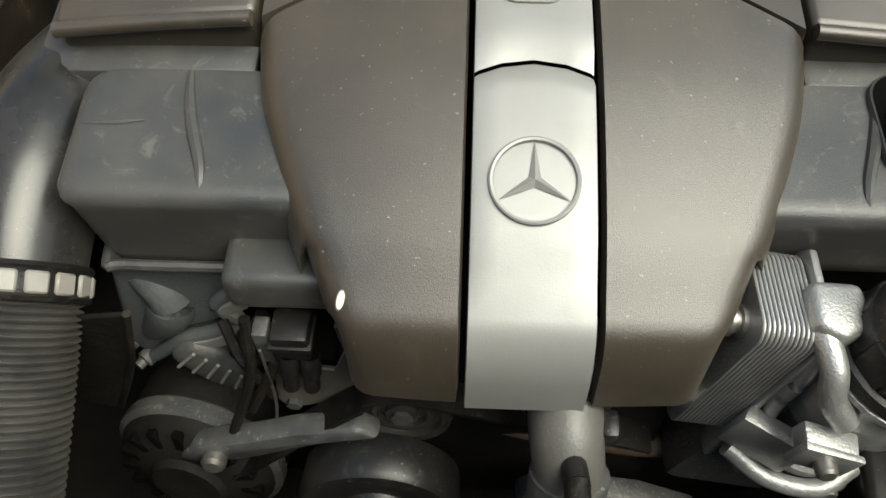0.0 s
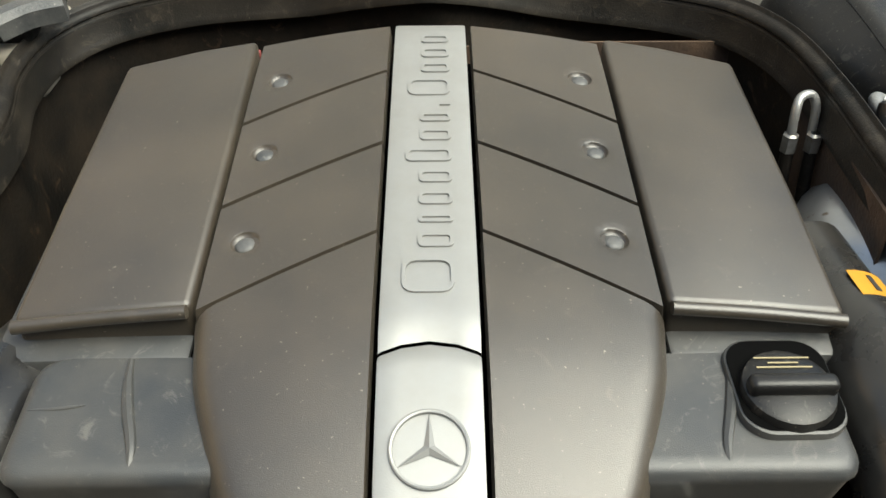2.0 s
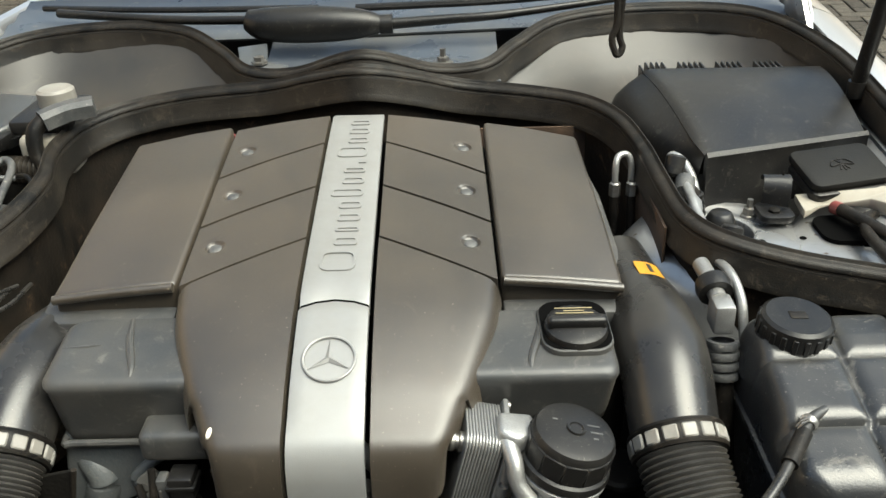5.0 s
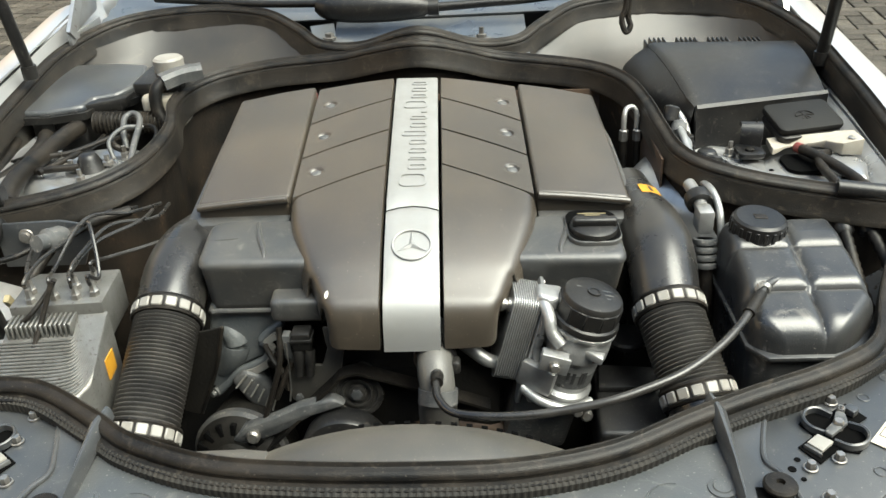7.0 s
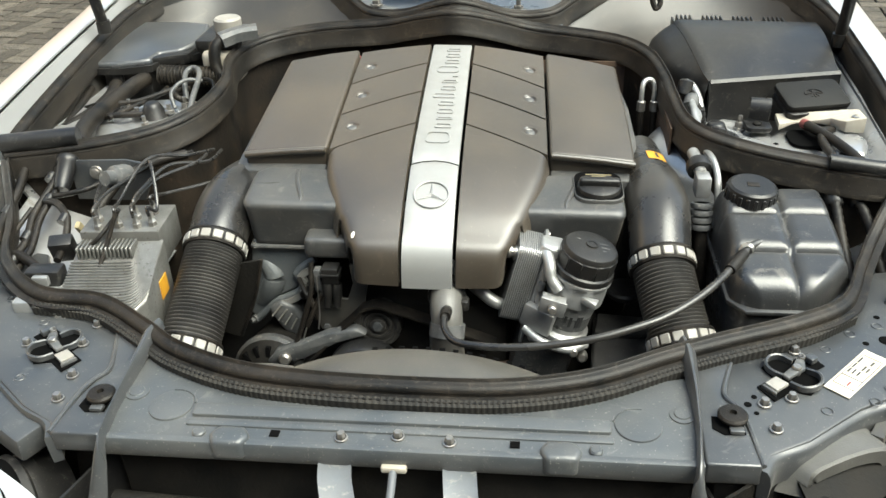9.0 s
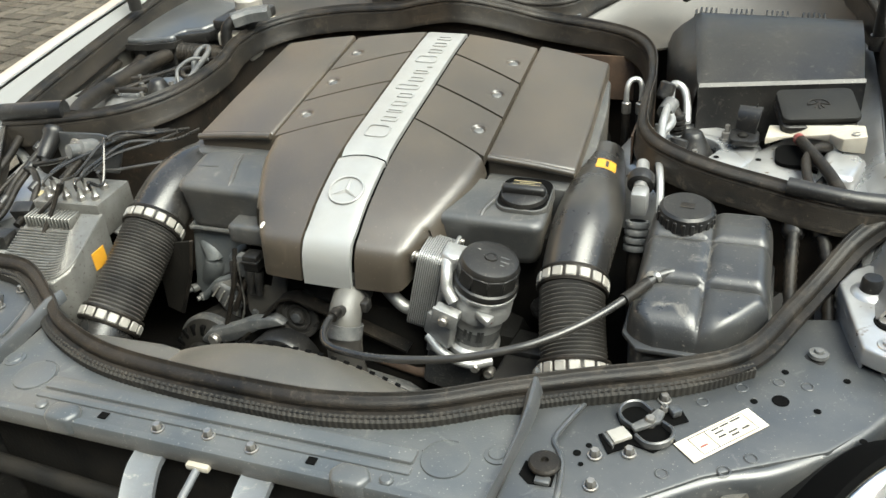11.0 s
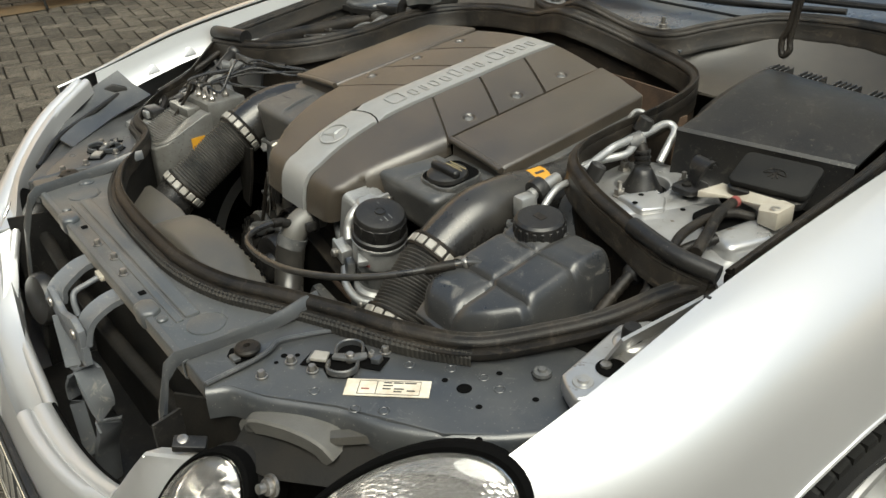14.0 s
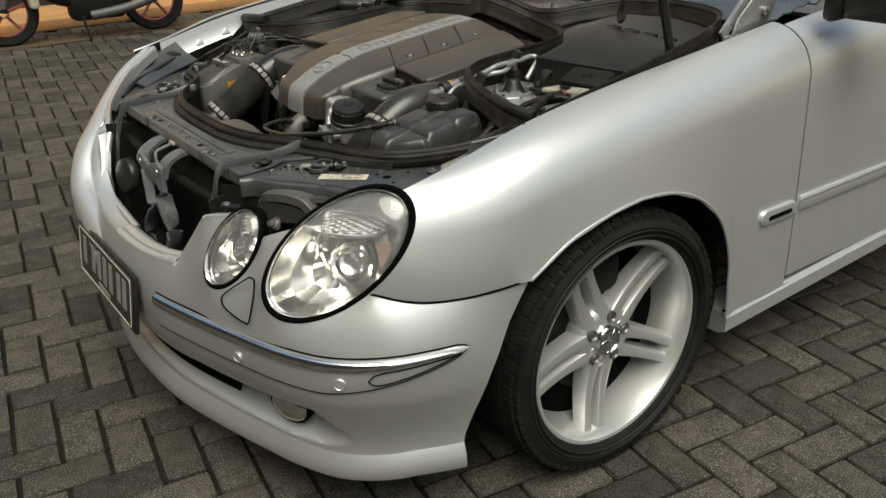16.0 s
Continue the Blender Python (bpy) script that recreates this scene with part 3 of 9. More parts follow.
# ---- wheel ----
def wheel(m):
    w = thing("front_wheel", "silver five double-spoke alloy wheel with a low-profile black tyre", "wheel", "wheels", m)
    R, L = 0.328, 0.262
    part("tyre", lathe([(L - 0.006, -0.11), (0.29, -0.118), (0.315, -0.112), (R, -0.095), (R, 0.085), (0.318, 0.108), (0.295, 0.118), (L + 0.004, 0.108), (L - 0.006, 0.098)], 72), TYRE, w)
    rim = part("rim", lathe([(L, 0.085), (L + 0.002, 0.098), (L - 0.004, 0.104), (L - 0.012, 0.102), (L - 0.018, 0.09), (L - 0.023, 0.055), (L - 0.034, 0.02), (L - 0.038, -0.03), (L - 0.04, -0.1), (L, -0.11)], 72), ALLOY, w)
    for k in range(5):
        a = radians(72 * k - 9)
        for sgn in (-1, 1):
            rows = []
            for t in steps(0, 1, 8):
                r = 0.045 + (L - 0.022 - 0.045) * t
                off = sgn * (0.0225 + 0.002 * math.sin(math.pi * t))
                half = 0.0112 + 0.0095 * (1 - t) ** 2.2 + 0.003 * t**6
                z = 0.064 - 0.010 * math.sin(math.pi * t) + 0.012 * t
                th = 0.046 - 0.012 * t
                prof = [(-half - 0.005, z - th), (-half - 0.001, z - 0.009), (-half * 0.82, z - 0.0015), (-half * 0.4, z), (half * 0.4, z), (half * 0.82, z - 0.0015), (half + 0.001, z - 0.009), (half + 0.005, z - th)]
                rows.append([Matrix.Rotation(a, 3, "Z") @ Vector((r, off + px, pz)) for px, pz in prof])
            part("spoke", rings(rows), ALLOY, w)
    hubm = part("hub", lathe([(0.0, 0.055), (0.04, 0.060), (0.062, 0.062), (0.080, 0.056), (0.088, 0.046), (0.094, 0.02), (0.09, -0.02)], 40), ALLOY, w)
    part("centre_cap", lathe([(0.0, 0.073), (0.030, 0.072), (0.033, 0.0745), (0.0355, 0.073), (0.036, 0.05)], 32), GREYCAST, w, "grey centre cap with three bright bars")
    for k in range(3):
        a = radians(120 * k + 30)
        part("cap_bar", prism([(0.002, -0.005), (0.029, -0.0006), (0.029, 0.0006), (0.002, 0.005)], 0.0725, 0.0745, 0.0006, 1, Matrix.Rotation(a, 4, "Z")), CHROME, w)
    part("cap_ring", lathe([(0.029, 0.0725), (0.031, 0.076), (0.0355, 0.0745), (0.037, 0.06)], 36), CHROME, w)
    for k in range(5):
        a = radians(72 * k + 27)
        part("bolt_well", lathe([(0.0145, 0.058), (0.0145, 0.0662), (0.0128, 0.0672), (0.0118, 0.0645), (0.0, 0.0642)], 18, Matrix.Translation((0.058 * math.cos(a), 0.058 * math.sin(a), 0.0))), GREYCAST, w, "dark bolt well")
        part("wheel_bolt", lathe([(0, 0.052), (0.007, 0.052), (0.011, 0.056), (0.012, 0.03)], 14, Matrix.Translation((0.056 * math.cos(a), 0.056 * math.sin(a), 0.014))), STEEL, w)
    part("valve_hole", lathe([(0.009, 0.0), (0.009, 0.004), (0, 0.004)], 20, along((0.2345 * math.cos(radians(-58)), 0.2345 * math.sin(radians(-58)), 0.05), (-math.cos(radians(-58)), -math.sin(radians(-58)), 0.2))), GAP, w, "dark valve hole")
    blocks = []
    for k in range(64):
        for z0, z1, r0 in ((0.072, 0.098, 0.001), (0.03, 0.062, 0.0025), (-0.01, 0.022, 0.0028)):
            blocks.append(box(R - 0.01, R + r0 + 0.0015, -0.0125, 0.0125, z0, z1, 0, 1, Matrix.Rotation(radians(360 / 64 * (k + (0.5 if z0 < 0.05 else 0))), 4, "Z")))
        blocks.append(box(0.312, 0.3235, -0.0115, 0.0115, 0.098, 0.112, 0, 1, Matrix.Rotation(radians(360 / 64 * (k + 0.25)), 4, "Z")))
    part("tread", merged(*blocks), TYRE, w, "worn tread blocks")
    for q, r in ((0.287, 0.0012), (0.275, 0.001)):
        part("sidewall_bead", lathe([(q - 0.003, 0.115), (q, 0.1195), (q + 0.003, 0.1155)], 72), TYRE, w)
    # Flat black disc closes the wheel and stands in for shade behind the spokes.
    part("shade_disc", lathe([(0.05, 0.004), (0.226, -0.002), (0.226, -0.012), (0.05, -0.008)], 48), GAP, w)
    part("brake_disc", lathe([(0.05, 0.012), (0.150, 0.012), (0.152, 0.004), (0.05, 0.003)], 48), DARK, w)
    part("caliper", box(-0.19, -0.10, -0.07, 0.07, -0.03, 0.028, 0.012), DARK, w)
    return w


wr = wheel(at(0.80, 0.0, 0.327, 0, 90, 0))
copy_thing(wr, at(-0.80, 0.0, 0.327, 0, -90, 0))

# ---- engine cover ----
ENG = at(0, -0.236, 0, 0, 1.7, 1.6) @ at(0, 0.236, 0)
PROF = [(-0.335, 0.763), (-0.333, 0.785), (-0.328, 0.808), (-0.318, 0.825), (-0.300, 0.836), (-0.27, 0.850), (-0.236, 0.864), (-0.2, 0.876), (-0.167, 0.885), (-0.119, 0.894), (-0.05, 0.903), (0.06, 0.916), (0.171, 0.929), (0.28, 0.938)]
PROF = [(y, z + (0.003 if y > -0.3 else 0.0)) for y, z in PROF]
ROLL_X = 0.86 * math.sin(radians(1.7))


def cover_z(x, y):
    return soft(PROF[3:], y) - 0.012 * (abs(x) / 0.18) ** 2 * (1 if abs(x) < 0.19 else 1)


def chevron(x):
    return (0.178 - abs(x)) * 0.54


def plate(fn, nu, nv, inset, drop):
    """A panel over fn(u, v) -> x, y on the cover, its edges rolled down by drop."""
    us = [0, inset] + steps(inset, 1 - inset, nu)[1:-1] + [1 - inset, 1]
    vs = [0, inset] + steps(inset, 1 - inset, nv)[1:-1] + [1 - inset, 1]
    rows = []
    for v in vs:
        row = []
        for u in us:
            x, y = fn(u, v)
            edge = u in (0, 1) or v in (0, 1)
            row.append(Vector((x, y, cover_z(x, y) - (drop if edge else 0))))
        rows.append(row)
    return sheet(rows)


def pierced(bm, c, r):
    """Opens a round hole of radius r about c in a panel and rolls its rim into a shallow cup."""
    bmesh.ops.delete(bm, geom=[v for v in bm.verts if (v.co.xy - Vector(c)).length < r * 1.45], context="VERTS")
    torn = [e for e in bm.edges if e.is_boundary and ((e.verts[0].co + e.verts[1].co) / 2 - Vector((*c, 0))).xy.length < r * 3.2]
    last = None
    for k, (g, dz) in enumerate(((1.12, 0.0), (1.0, -0.0006), (0.92, -0.0028), (0.68, -0.0048), (0.25, -0.0052))):
        loop = []
        for q in range(24):
            x, y = c[0] + r * g * math.cos(math.pi * q / 12), c[1] + r * g * math.sin(math.pi * q / 12)
            loop.append(bm.verts.new((x, y, cover_z(x, y) + dz)))
        if last is None:
            ring_edges = [bm.edges.new((loop[q], loop[(q + 1) % 24])) for q in range(24)]
            bmesh.ops.bridge_loops(bm, edges=torn + ring_edges)
        else:
            for q in range(24):
                bm.faces.new((last[q], last[(q + 1) % 24], loop[(q + 1) % 24], loop[q]))
        last = loop
    bm.faces.new(last)
    return bm


cover = thing("engine_cover", "dusty dark grey plastic engine cover with a silver centre strip", "engine cover", m=Matrix.Translation((-ROLL_X, 0, 0)) @ ENG)
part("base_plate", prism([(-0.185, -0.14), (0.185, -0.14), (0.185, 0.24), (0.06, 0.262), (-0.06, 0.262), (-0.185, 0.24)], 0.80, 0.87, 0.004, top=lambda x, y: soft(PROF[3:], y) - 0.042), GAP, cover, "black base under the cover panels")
for sgn in (-1, 1):
    for k in range(3):
        y0 = -0.126 + 0.1145 * k
        y1 = y0 + 0.1128 if k < 2 else None
        panel = plate(lambda u, v: (sgn * (0.0413 + u * 0.1362), (lambda a, b: a + (b - a) * v)(y0 + 0.0008 + chevron(0.0413 + u * 0.1362), (y1 + chevron(0.0413 + u * 0.1362)) if y1 else 0.245 + 0.02 * (1 - u))), 18, 14, 0.012, 0.014)
        part("cover_panel", pierced(panel, (sgn * 0.149, -0.055 + 0.1135 * k), 0.0118), COVER, cover)
        hole = at(sgn * 0.149, -0.055 + 0.1135 * k, cover_z(0.149, -0.055 + 0.1135 * k) - 0.0046, 6.9, sgn * 6.3, 0)
        part("recess_screw", lathe([(0.0088, -0.002), (0.0084, 0.0008), (0.0070, 0.0022), (0.0040, 0.0030), (0, 0.0032)], 20, hole), GREYCAST, cover, "domed grey fixing screw in its recess")
    # front shell: runs over the bend and down the front
    rows = []
    pr = spline([(0, y, z) for y, z in reversed(PROF) if y <= -0.119], 4)
    for i, q in enumerate(pr):
        k = i / (len(pr) - 1)
        d = pr[min(i + 1, len(pr) - 1)] - pr[max(i - 1, 0)]
        nrm = Vector((0, d.z, -d.y)).normalized()
        wide = soft([(-0.335, 0.110), (-0.318, 0.117), (-0.28, 0.134), (-0.236, 0.152), (-0.18, 0.170), (-0.126, 0.178)], q.y)
        lean = max(0.0, 1 - k * 2.2) ** 1.3
        row = []
        for x, sink in [(0.0408, 0.012), (0.0425, 0.0)] + [(0.0425 + (wide - 0.016 - 0.0425) * t, 0) for t in steps(0, 1, 8)[1:]] + [(wide - 0.010, 0.001), (wide - 0.005, 0.004), (wide - 0.001, 0.010), (wide + 0.002, 0.022), (wide + 0.004, 0.045), (wide + 0.004, 0.07)]:
            crown = 0.012 * (x / 0.18) ** 2
            if lean > 0:
                yy = q.y + chevron(min(x, 0.178)) * lean
                p = Vector((x, yy, soft(PROF[3:], yy) - crown)) - Vector((0, 0, sink + (0.012 if i == 0 else 0)))
            else:
                p = Vector((x, q.y, q.z)) - nrm * (sink + crown)
                p.z = max(p.z, 0.763)
            row.append(Vector((sgn * p.x, p.y, p.z)))
        rows.append(row)
    rows[1:1] = [[p + Vector((0, -0.0074, 0.0030)) for p in rows[0]], [p + Vector((0, -0.0090, 0.0108)) for p in rows[0]]]
    part("front_shell", sheet(rows), COVER, cover)

# centre strip in two lengths with a bowed joint
def strip_rows(y0, y1, n, bow0, bow1):
    rows = []
    full = spline([(0, y, z) for y, z in PROF], 6)
    for v in steps(0, 1, n):
        row = []
        for x in (-0.0372, -0.0367, -0.0345, -0.02, 0, 0.02, 0.0345, 0.0367, 0.0372):
            bow = 0.010 * (1 - (x / 0.0372) ** 2)
            y = (y0 + bow * bow0) * (1 - v) + (y1 + bow * bow1) * v
            z = soft(PROF[3:], y) if y > -0.318 else 0
            edge = abs(x) > 0.037
            row.append(Vector((x, y, z + 0.003 - (0.008 if edge else 0.0008 if abs(x) > 0.0362 else 0) - (0.005 if v in (0, 1) else 0))))
        rows.append(row)
    return rows


part("silver_strip", sheet(strip_rows(-0.1705, 0.268, 30, 1, 0)), SILVER, cover, "silver strip with raised lettering shapes")
fr = strip_rows(-0.305, -0.1735, 16, 0, 1)
lead = []
for y, z in ((-0.3365, 0.759), (-0.336, 0.77), (-0.335, 0.787), (-0.331, 0.806), (-0.322, 0.822), (-0.313, 0.829)):
    lead.append([Vector((x, y - 0.001 + (0.006 if abs(x) > 0.037 else 0), z + 0.003 - (0.004 if abs(x) > 0.037 else 0))) for x in (-0.0372, -0.0367, -0.0345, -0.02, 0, 0.02, 0.0345, 0.0367, 0.0372)])
part("silver_strip", sheet(lead + fr[1:]), SILVER, cover, "bright silver front strip with a round badge")

# wings and shelves of the cover
for sgn in (-1, 1):
    out = [(sgn * 0.1805, -0.120), (sgn * 0.250, -0.121), (sgn * 0.316, -0.124), (sgn * 0.317, 0.0), (sgn * 0.313, 0.214), (sgn * 0.24, 0.236), (sgn * 0.1815, 0.246)]
    if sgn < 0:
        out = out[::-1]
    part("side_panel", prism(out, 0.84, 0.9, 0.006, 3, top=lambda x, y: 0.9025 + 0.124 * y + 0.010 * (0.18 - abs(x)) / 0.14), COVER, cover)
    rim = [(sgn * 0.182, -0.143), (sgn * 0.333, -0.145), (sgn * 0.329, 0.1), (sgn * 0.318, 0.2), (sgn * 0.182, 0.22)]
    if sgn < 0:
        rim = rim[::-1]
    part("lower_tray", prism(rim, 0.80, 0.85, 0.005, 2, top=lambda x, y: 0.870 + 0.115 * y), COVER_DARK, cover)
    base = 0.766 if sgn < 0 else 0.778
    loft = []
    for z, inset in ((base, 0.013), (base + 0.003, 0.009), (base + 0.015, 0.007), (0.838, 0.002), (0.845, 0.0), (0.849, 0.0005), (0.853, 0.0035), (0.855, 0.008), (0.8555, 0.014)):
        line = rounded(0.09, 0.293 - inset, -0.248 + inset, -0.148, 0.016, 5)
        loft.append([Vector((sgn * x, y, z + (0.11 * (y + 0.19) if z > 0.83 else 0))) for x, y in line])
    part("front_shelf", rings(loft), COVER_DARK, cover, "", 60)

# ---- rubber seals ----
REAR = [(0.735, -0.140, 0.862), (0.66, -0.150, 0.872), (0.58, -0.125, 0.876), (0.50, -0.105, 0.885), (0.43, -0.075, 0.897), (0.397, -0.03, 0.905), (0.388, 0.05, 0.912), (0.384, 0.15, 0.916), (0.368, 0.25, 0.922), (0.33, 0.325, 0.924), (0.26, 0.37, 0.926), (0.14, 0.395, 0.935), (0.06, 0.36, 0.965), (-0.013, 0.33, 0.985), (-0.09, 0.36, 0.968), (-0.17, 0.395, 0.945), (-0.30, 0.40, 0.935), (-0.40, 0.375, 0.925), (-0.45, 0.31, 0.92), (-0.455, 0.22, 0.918), (-0.43, 0.12, 0.915), (-0.432, 0.03, 0.91), (-0.455, -0.04, 0.905), (-0.51, -0.09, 0.897), (-0.61, -0.125, 0.888), (-0.73, -0.145, 0.88)]
FRONT = [(0.735, -0.135, 0.858), (0.69, -0.17, 0.832), (0.652, -0.225, 0.803), (0.618, -0.29, 0.792), (0.572, -0.382, 0.79), (0.50, -0.432, 0.79), (0.395, -0.478, 0.79), (0.318, -0.515, 0.79), (0.227, -0.562, 0.79), (0.128, -0.586, 0.79), (0.024, -0.590, 0.79), (-0.102, -0.586, 0.79), (-0.206, -0.572, 0.79), (-0.3, -0.535, 0.79), (-0.359, -0.492, 0.79), (-0.45, -0.434, 0.79), (-0.552, -0.417, 0.79), (-0.638, -0.346, 0.80), (-0.68, -0.25, 0.82), (-0.73, -0.15, 0.87)]
UPPER = [(0.745, -0.12, 0.868), (0.748, 0.05, 0.9), (0.745, 0.22, 0.93), (0.725, 0.42, 0.965), (0.65, 0.58, 0.985), (0.48, 0.63, 0.988), (0.32, 0.59, 0.985), (0.235, 0.50, 0.97), (0.18, 0.435, 0.955), (0.10, 0.42, 0.955), (-0.013, 0.375, 0.995), (-0.13, 0.42, 0.958), (-0.21, 0.44, 0.958), (-0.27, 0.51, 0.975), (-0.36, 0.60, 0.99), (-0.5, 0.63, 0.995), (-0.66, 0.6, 0.985), (-0.738, 0.46, 0.965), (-0.748, 0.25, 0.938), (-0.745, 0.0, 0.902), (-0.74, -0.13, 0.88)]


def seal(name, pts, r, label, toothed=False):
    s = thing(name, label, "rubber seal", "bonnet seals")
    part("lip", tube([(x, y, z + 0.003) for x, y, z in pts], r * 0.62, 14, 8, section=[(1.0, -0.8), (1.15, 0.5), (1.05, 1.05), (0.8, 1.15), (0.62, 0.95), (0.52, 0.55), (0.35, 0.42), (-0.2, 0.36), (-0.75, 0.12), (-1.15, -0.3), (-1.25, -0.8)]), RUBBER, s, "", 45)
    if not toothed:
        part("band", tube(pts, r, per=8, section=[(-1.25, -4.0), (0.6, -4.0), (0.6, -0.5), (-0.75, -0.55), (-0.92, -1.0), (-0.96, -2.9), (-1.15, -3.2)]), SEAL, s, "broad ribbed foot of the seal", 40)
    part("flange", tube(pts, r, per=8, section=[(-0.9, -2.2), (0.7, -2.2), (0.72, -0.6), (0.6, -0.3), (-0.7, -0.35), (-0.75, -0.62), (-1.65 if toothed else -0.85, -0.75), (-1.65 if toothed else -0.9, -1.3)]), RUBBER, s, "", 45)
    if toothed:
        path = spline(pts[4:-3], 60)
        rows = []
        for n, p in enumerate(path):
            d = (path[min(n + 1, len(path) - 1)] - path[max(n - 1, 0)]).normalized()
            out = -d.cross(Vector((0, 0, 1)))
            lift = 0.0008 if n % 4 in (1, 2) else 0.0
            rows.append([p + out * 0.0135 + Vector((0, 0, -0.026)), p + out * (0.0200 + lift) + Vector((0, 0, -0.024)), p + out * (0.0210 + lift) + Vector((0, 0, -0.012 + lift)), p + out * 0.0142 + Vector((0, 0, -0.0068 + lift))])
        part("ribbed_strip", sheet(rows), TEETH, s, "finely ribbed black rubber strip", 20)
    return s


seal("bonnet_seal", REAR, 0.0105, "dusty black rubber bonnet seal along the firewall")
seal("bonnet_seal", FRONT, 0.0108, "dusty black rubber bonnet seal along the front of the bay", True)
seal("bonnet_seal", UPPER, 0.0100, "dusty black rubber bonnet seal along the windscreen cowl")


def curtain(pts, depth, per=6, out=0.0):
    path = spline(pts, per)
    rows = []
    for k in steps(0, 1, 4):
        rows.append([p + Vector((0, 0, -0.02 - depth * k)) for p in path])
    return sheet(rows, 0.004)


structure("wall_firewall", curtain(REAR, 0.34), FIREWALL, "grimy dark firewall panel behind the engine", "firewall")
structure("wall_front", curtain(FRONT[2:-2], 0.25), DARK, "near-black front wall carrying the shade of the engine bay", "panel")
structure("wall_cowl", curtain(UPPER, 0.3), SHROUD, "dusty grey cowl panel under the windscreen", "panel")
def tray(low, high):
    a, b = spline(low, 6), spline(high, 6)
    rows = []
    for v in steps(0, 1, 6):
        row = []
        for k in steps(0, 1, 18):
            p, q = a[int(k * (len(a) - 1))], b[int(k * (len(b) - 1))]
            row.append(p.lerp(q, v) - Vector((0, 0, 0.028 + 0.035 * math.sin(math.pi * v))))
        rows.append(row)
    return sheet(rows, 0.004)


structure("cowl_tray_left", tray([(-0.17, 0.40, 0.945), (-0.30, 0.405, 0.935), (-0.40, 0.385, 0.925), (-0.45, 0.42, 0.915), (-0.56, 0.49, 0.91), (-0.71, 0.49, 0.91)], [(-0.21, 0.44, 0.958), (-0.27, 0.51, 0.975), (-0.36, 0.595, 0.99), (-0.5, 0.628, 0.99), (-0.62, 0.61, 0.985), (-0.735, 0.50, 0.97)]), TRAY, "dusty grey cowl tray behind the firewall", "panel")
structure("cowl_tray_right", tray([(0.14, 0.40, 0.935), (0.26, 0.375, 0.926), (0.33, 0.36, 0.915), (0.42, 0.43, 0.905), (0.56, 0.46, 0.905), (0.70, 0.42, 0.905)], [(0.17, 0.435, 0.955), (0.235, 0.51, 0.97), (0.31, 0.585, 0.985), (0.45, 0.628, 0.988), (0.62, 0.60, 0.985), (0.72, 0.45, 0.965)]), TRAY, "dusty grey cowl tray behind the filter box", "panel")
structure("floor_bay", box(-0.72, 0.72, -0.64, 0.75, 0.36, 0.38, 0), DARK, "near-black grimy underside carrying the shade deep in the bay", "floor")

# ---- front carrier ----
carrier = thing("lock_carrier", "dusty black painted cross member over the radiator", "cross member")
part("top_plate", prism([(-0.345, -0.6745), (0.345, -0.6745), (0.345, -0.53), (0.30, -0.54), (0.2, -0.575), (0.0, -0.60), (-0.2, -0.575), (-0.30, -0.54), (-0.345, -0.53)], 0.745, 0.765, 0.002, top=lambda x, y: 0.767 + 0.02 * (y + 0.67)), DUSTY, carrier)
for sgn in (-1, 1):
    pl = [(sgn * 0.335, -0.675), (sgn * 0.408, -0.675), (sgn * 0.420, -0.652), (sgn * 0.442, -0.640), (sgn * 0.468, -0.626), (sgn * 0.54, -0.568), (sgn * 0.66, -0.50), (sgn * 0.73, -0.42), (sgn * 0.72, -0.25), (sgn * 0.62, -0.27), (sgn * 0.56, -0.38), (sgn * 0.47, -0.44), (sgn * 0.335, -0.515)]
    if sgn < 0:
        pl = pl[::-1]
    part("side_plate", prism(pl, 0.74, 0.765, 0.004), CARRIER, carrier)

# ---- engine cover details ----
def on_cover(x, y, lift=0.003):
    """A pose lying on the silver strip at x, y."""
    slope = (soft(PROF[3:], y + 0.005) - soft(PROF[3:], y - 0.005)) / 0.01
    return Matrix.Translation((x, y, soft(PROF[3:], y) + lift)) @ Matrix.Rotation(math.atan(slope), 4, "X")


for sgn in (-1, 1):
    part("crease", tube([(sgn * 0.222, -0.150, 0.860), (sgn * 0.219, -0.172, 0.8575), (sgn * 0.213, -0.196, 0.855), (sgn * 0.204, -0.224, 0.8515), (sgn * 0.202, -0.240, 0.847)], lambda t: 0.0022 + 0.0022 * math.sin(math.pi * t), 8, 6), COVER_DARK, cover)
    part("crease", tube([(sgn * 0.245, -0.190, 0.8558), (sgn * 0.262, -0.1925, 0.855), (sgn * 0.285, -0.1935, 0.8545)], lambda t: 0.0016 * math.sin(math.pi * (0.1 + 0.8 * t)), 8, 6), COVER_DARK, cover)
    lip = [(sgn * 0.183, -0.123, 0.8835), (sgn * 0.25, -0.125, 0.879), (sgn * 0.315, -0.128, 0.873)]
    part("panel_lip", tube(lip, 0.0055, 10, 6), COVER, cover)
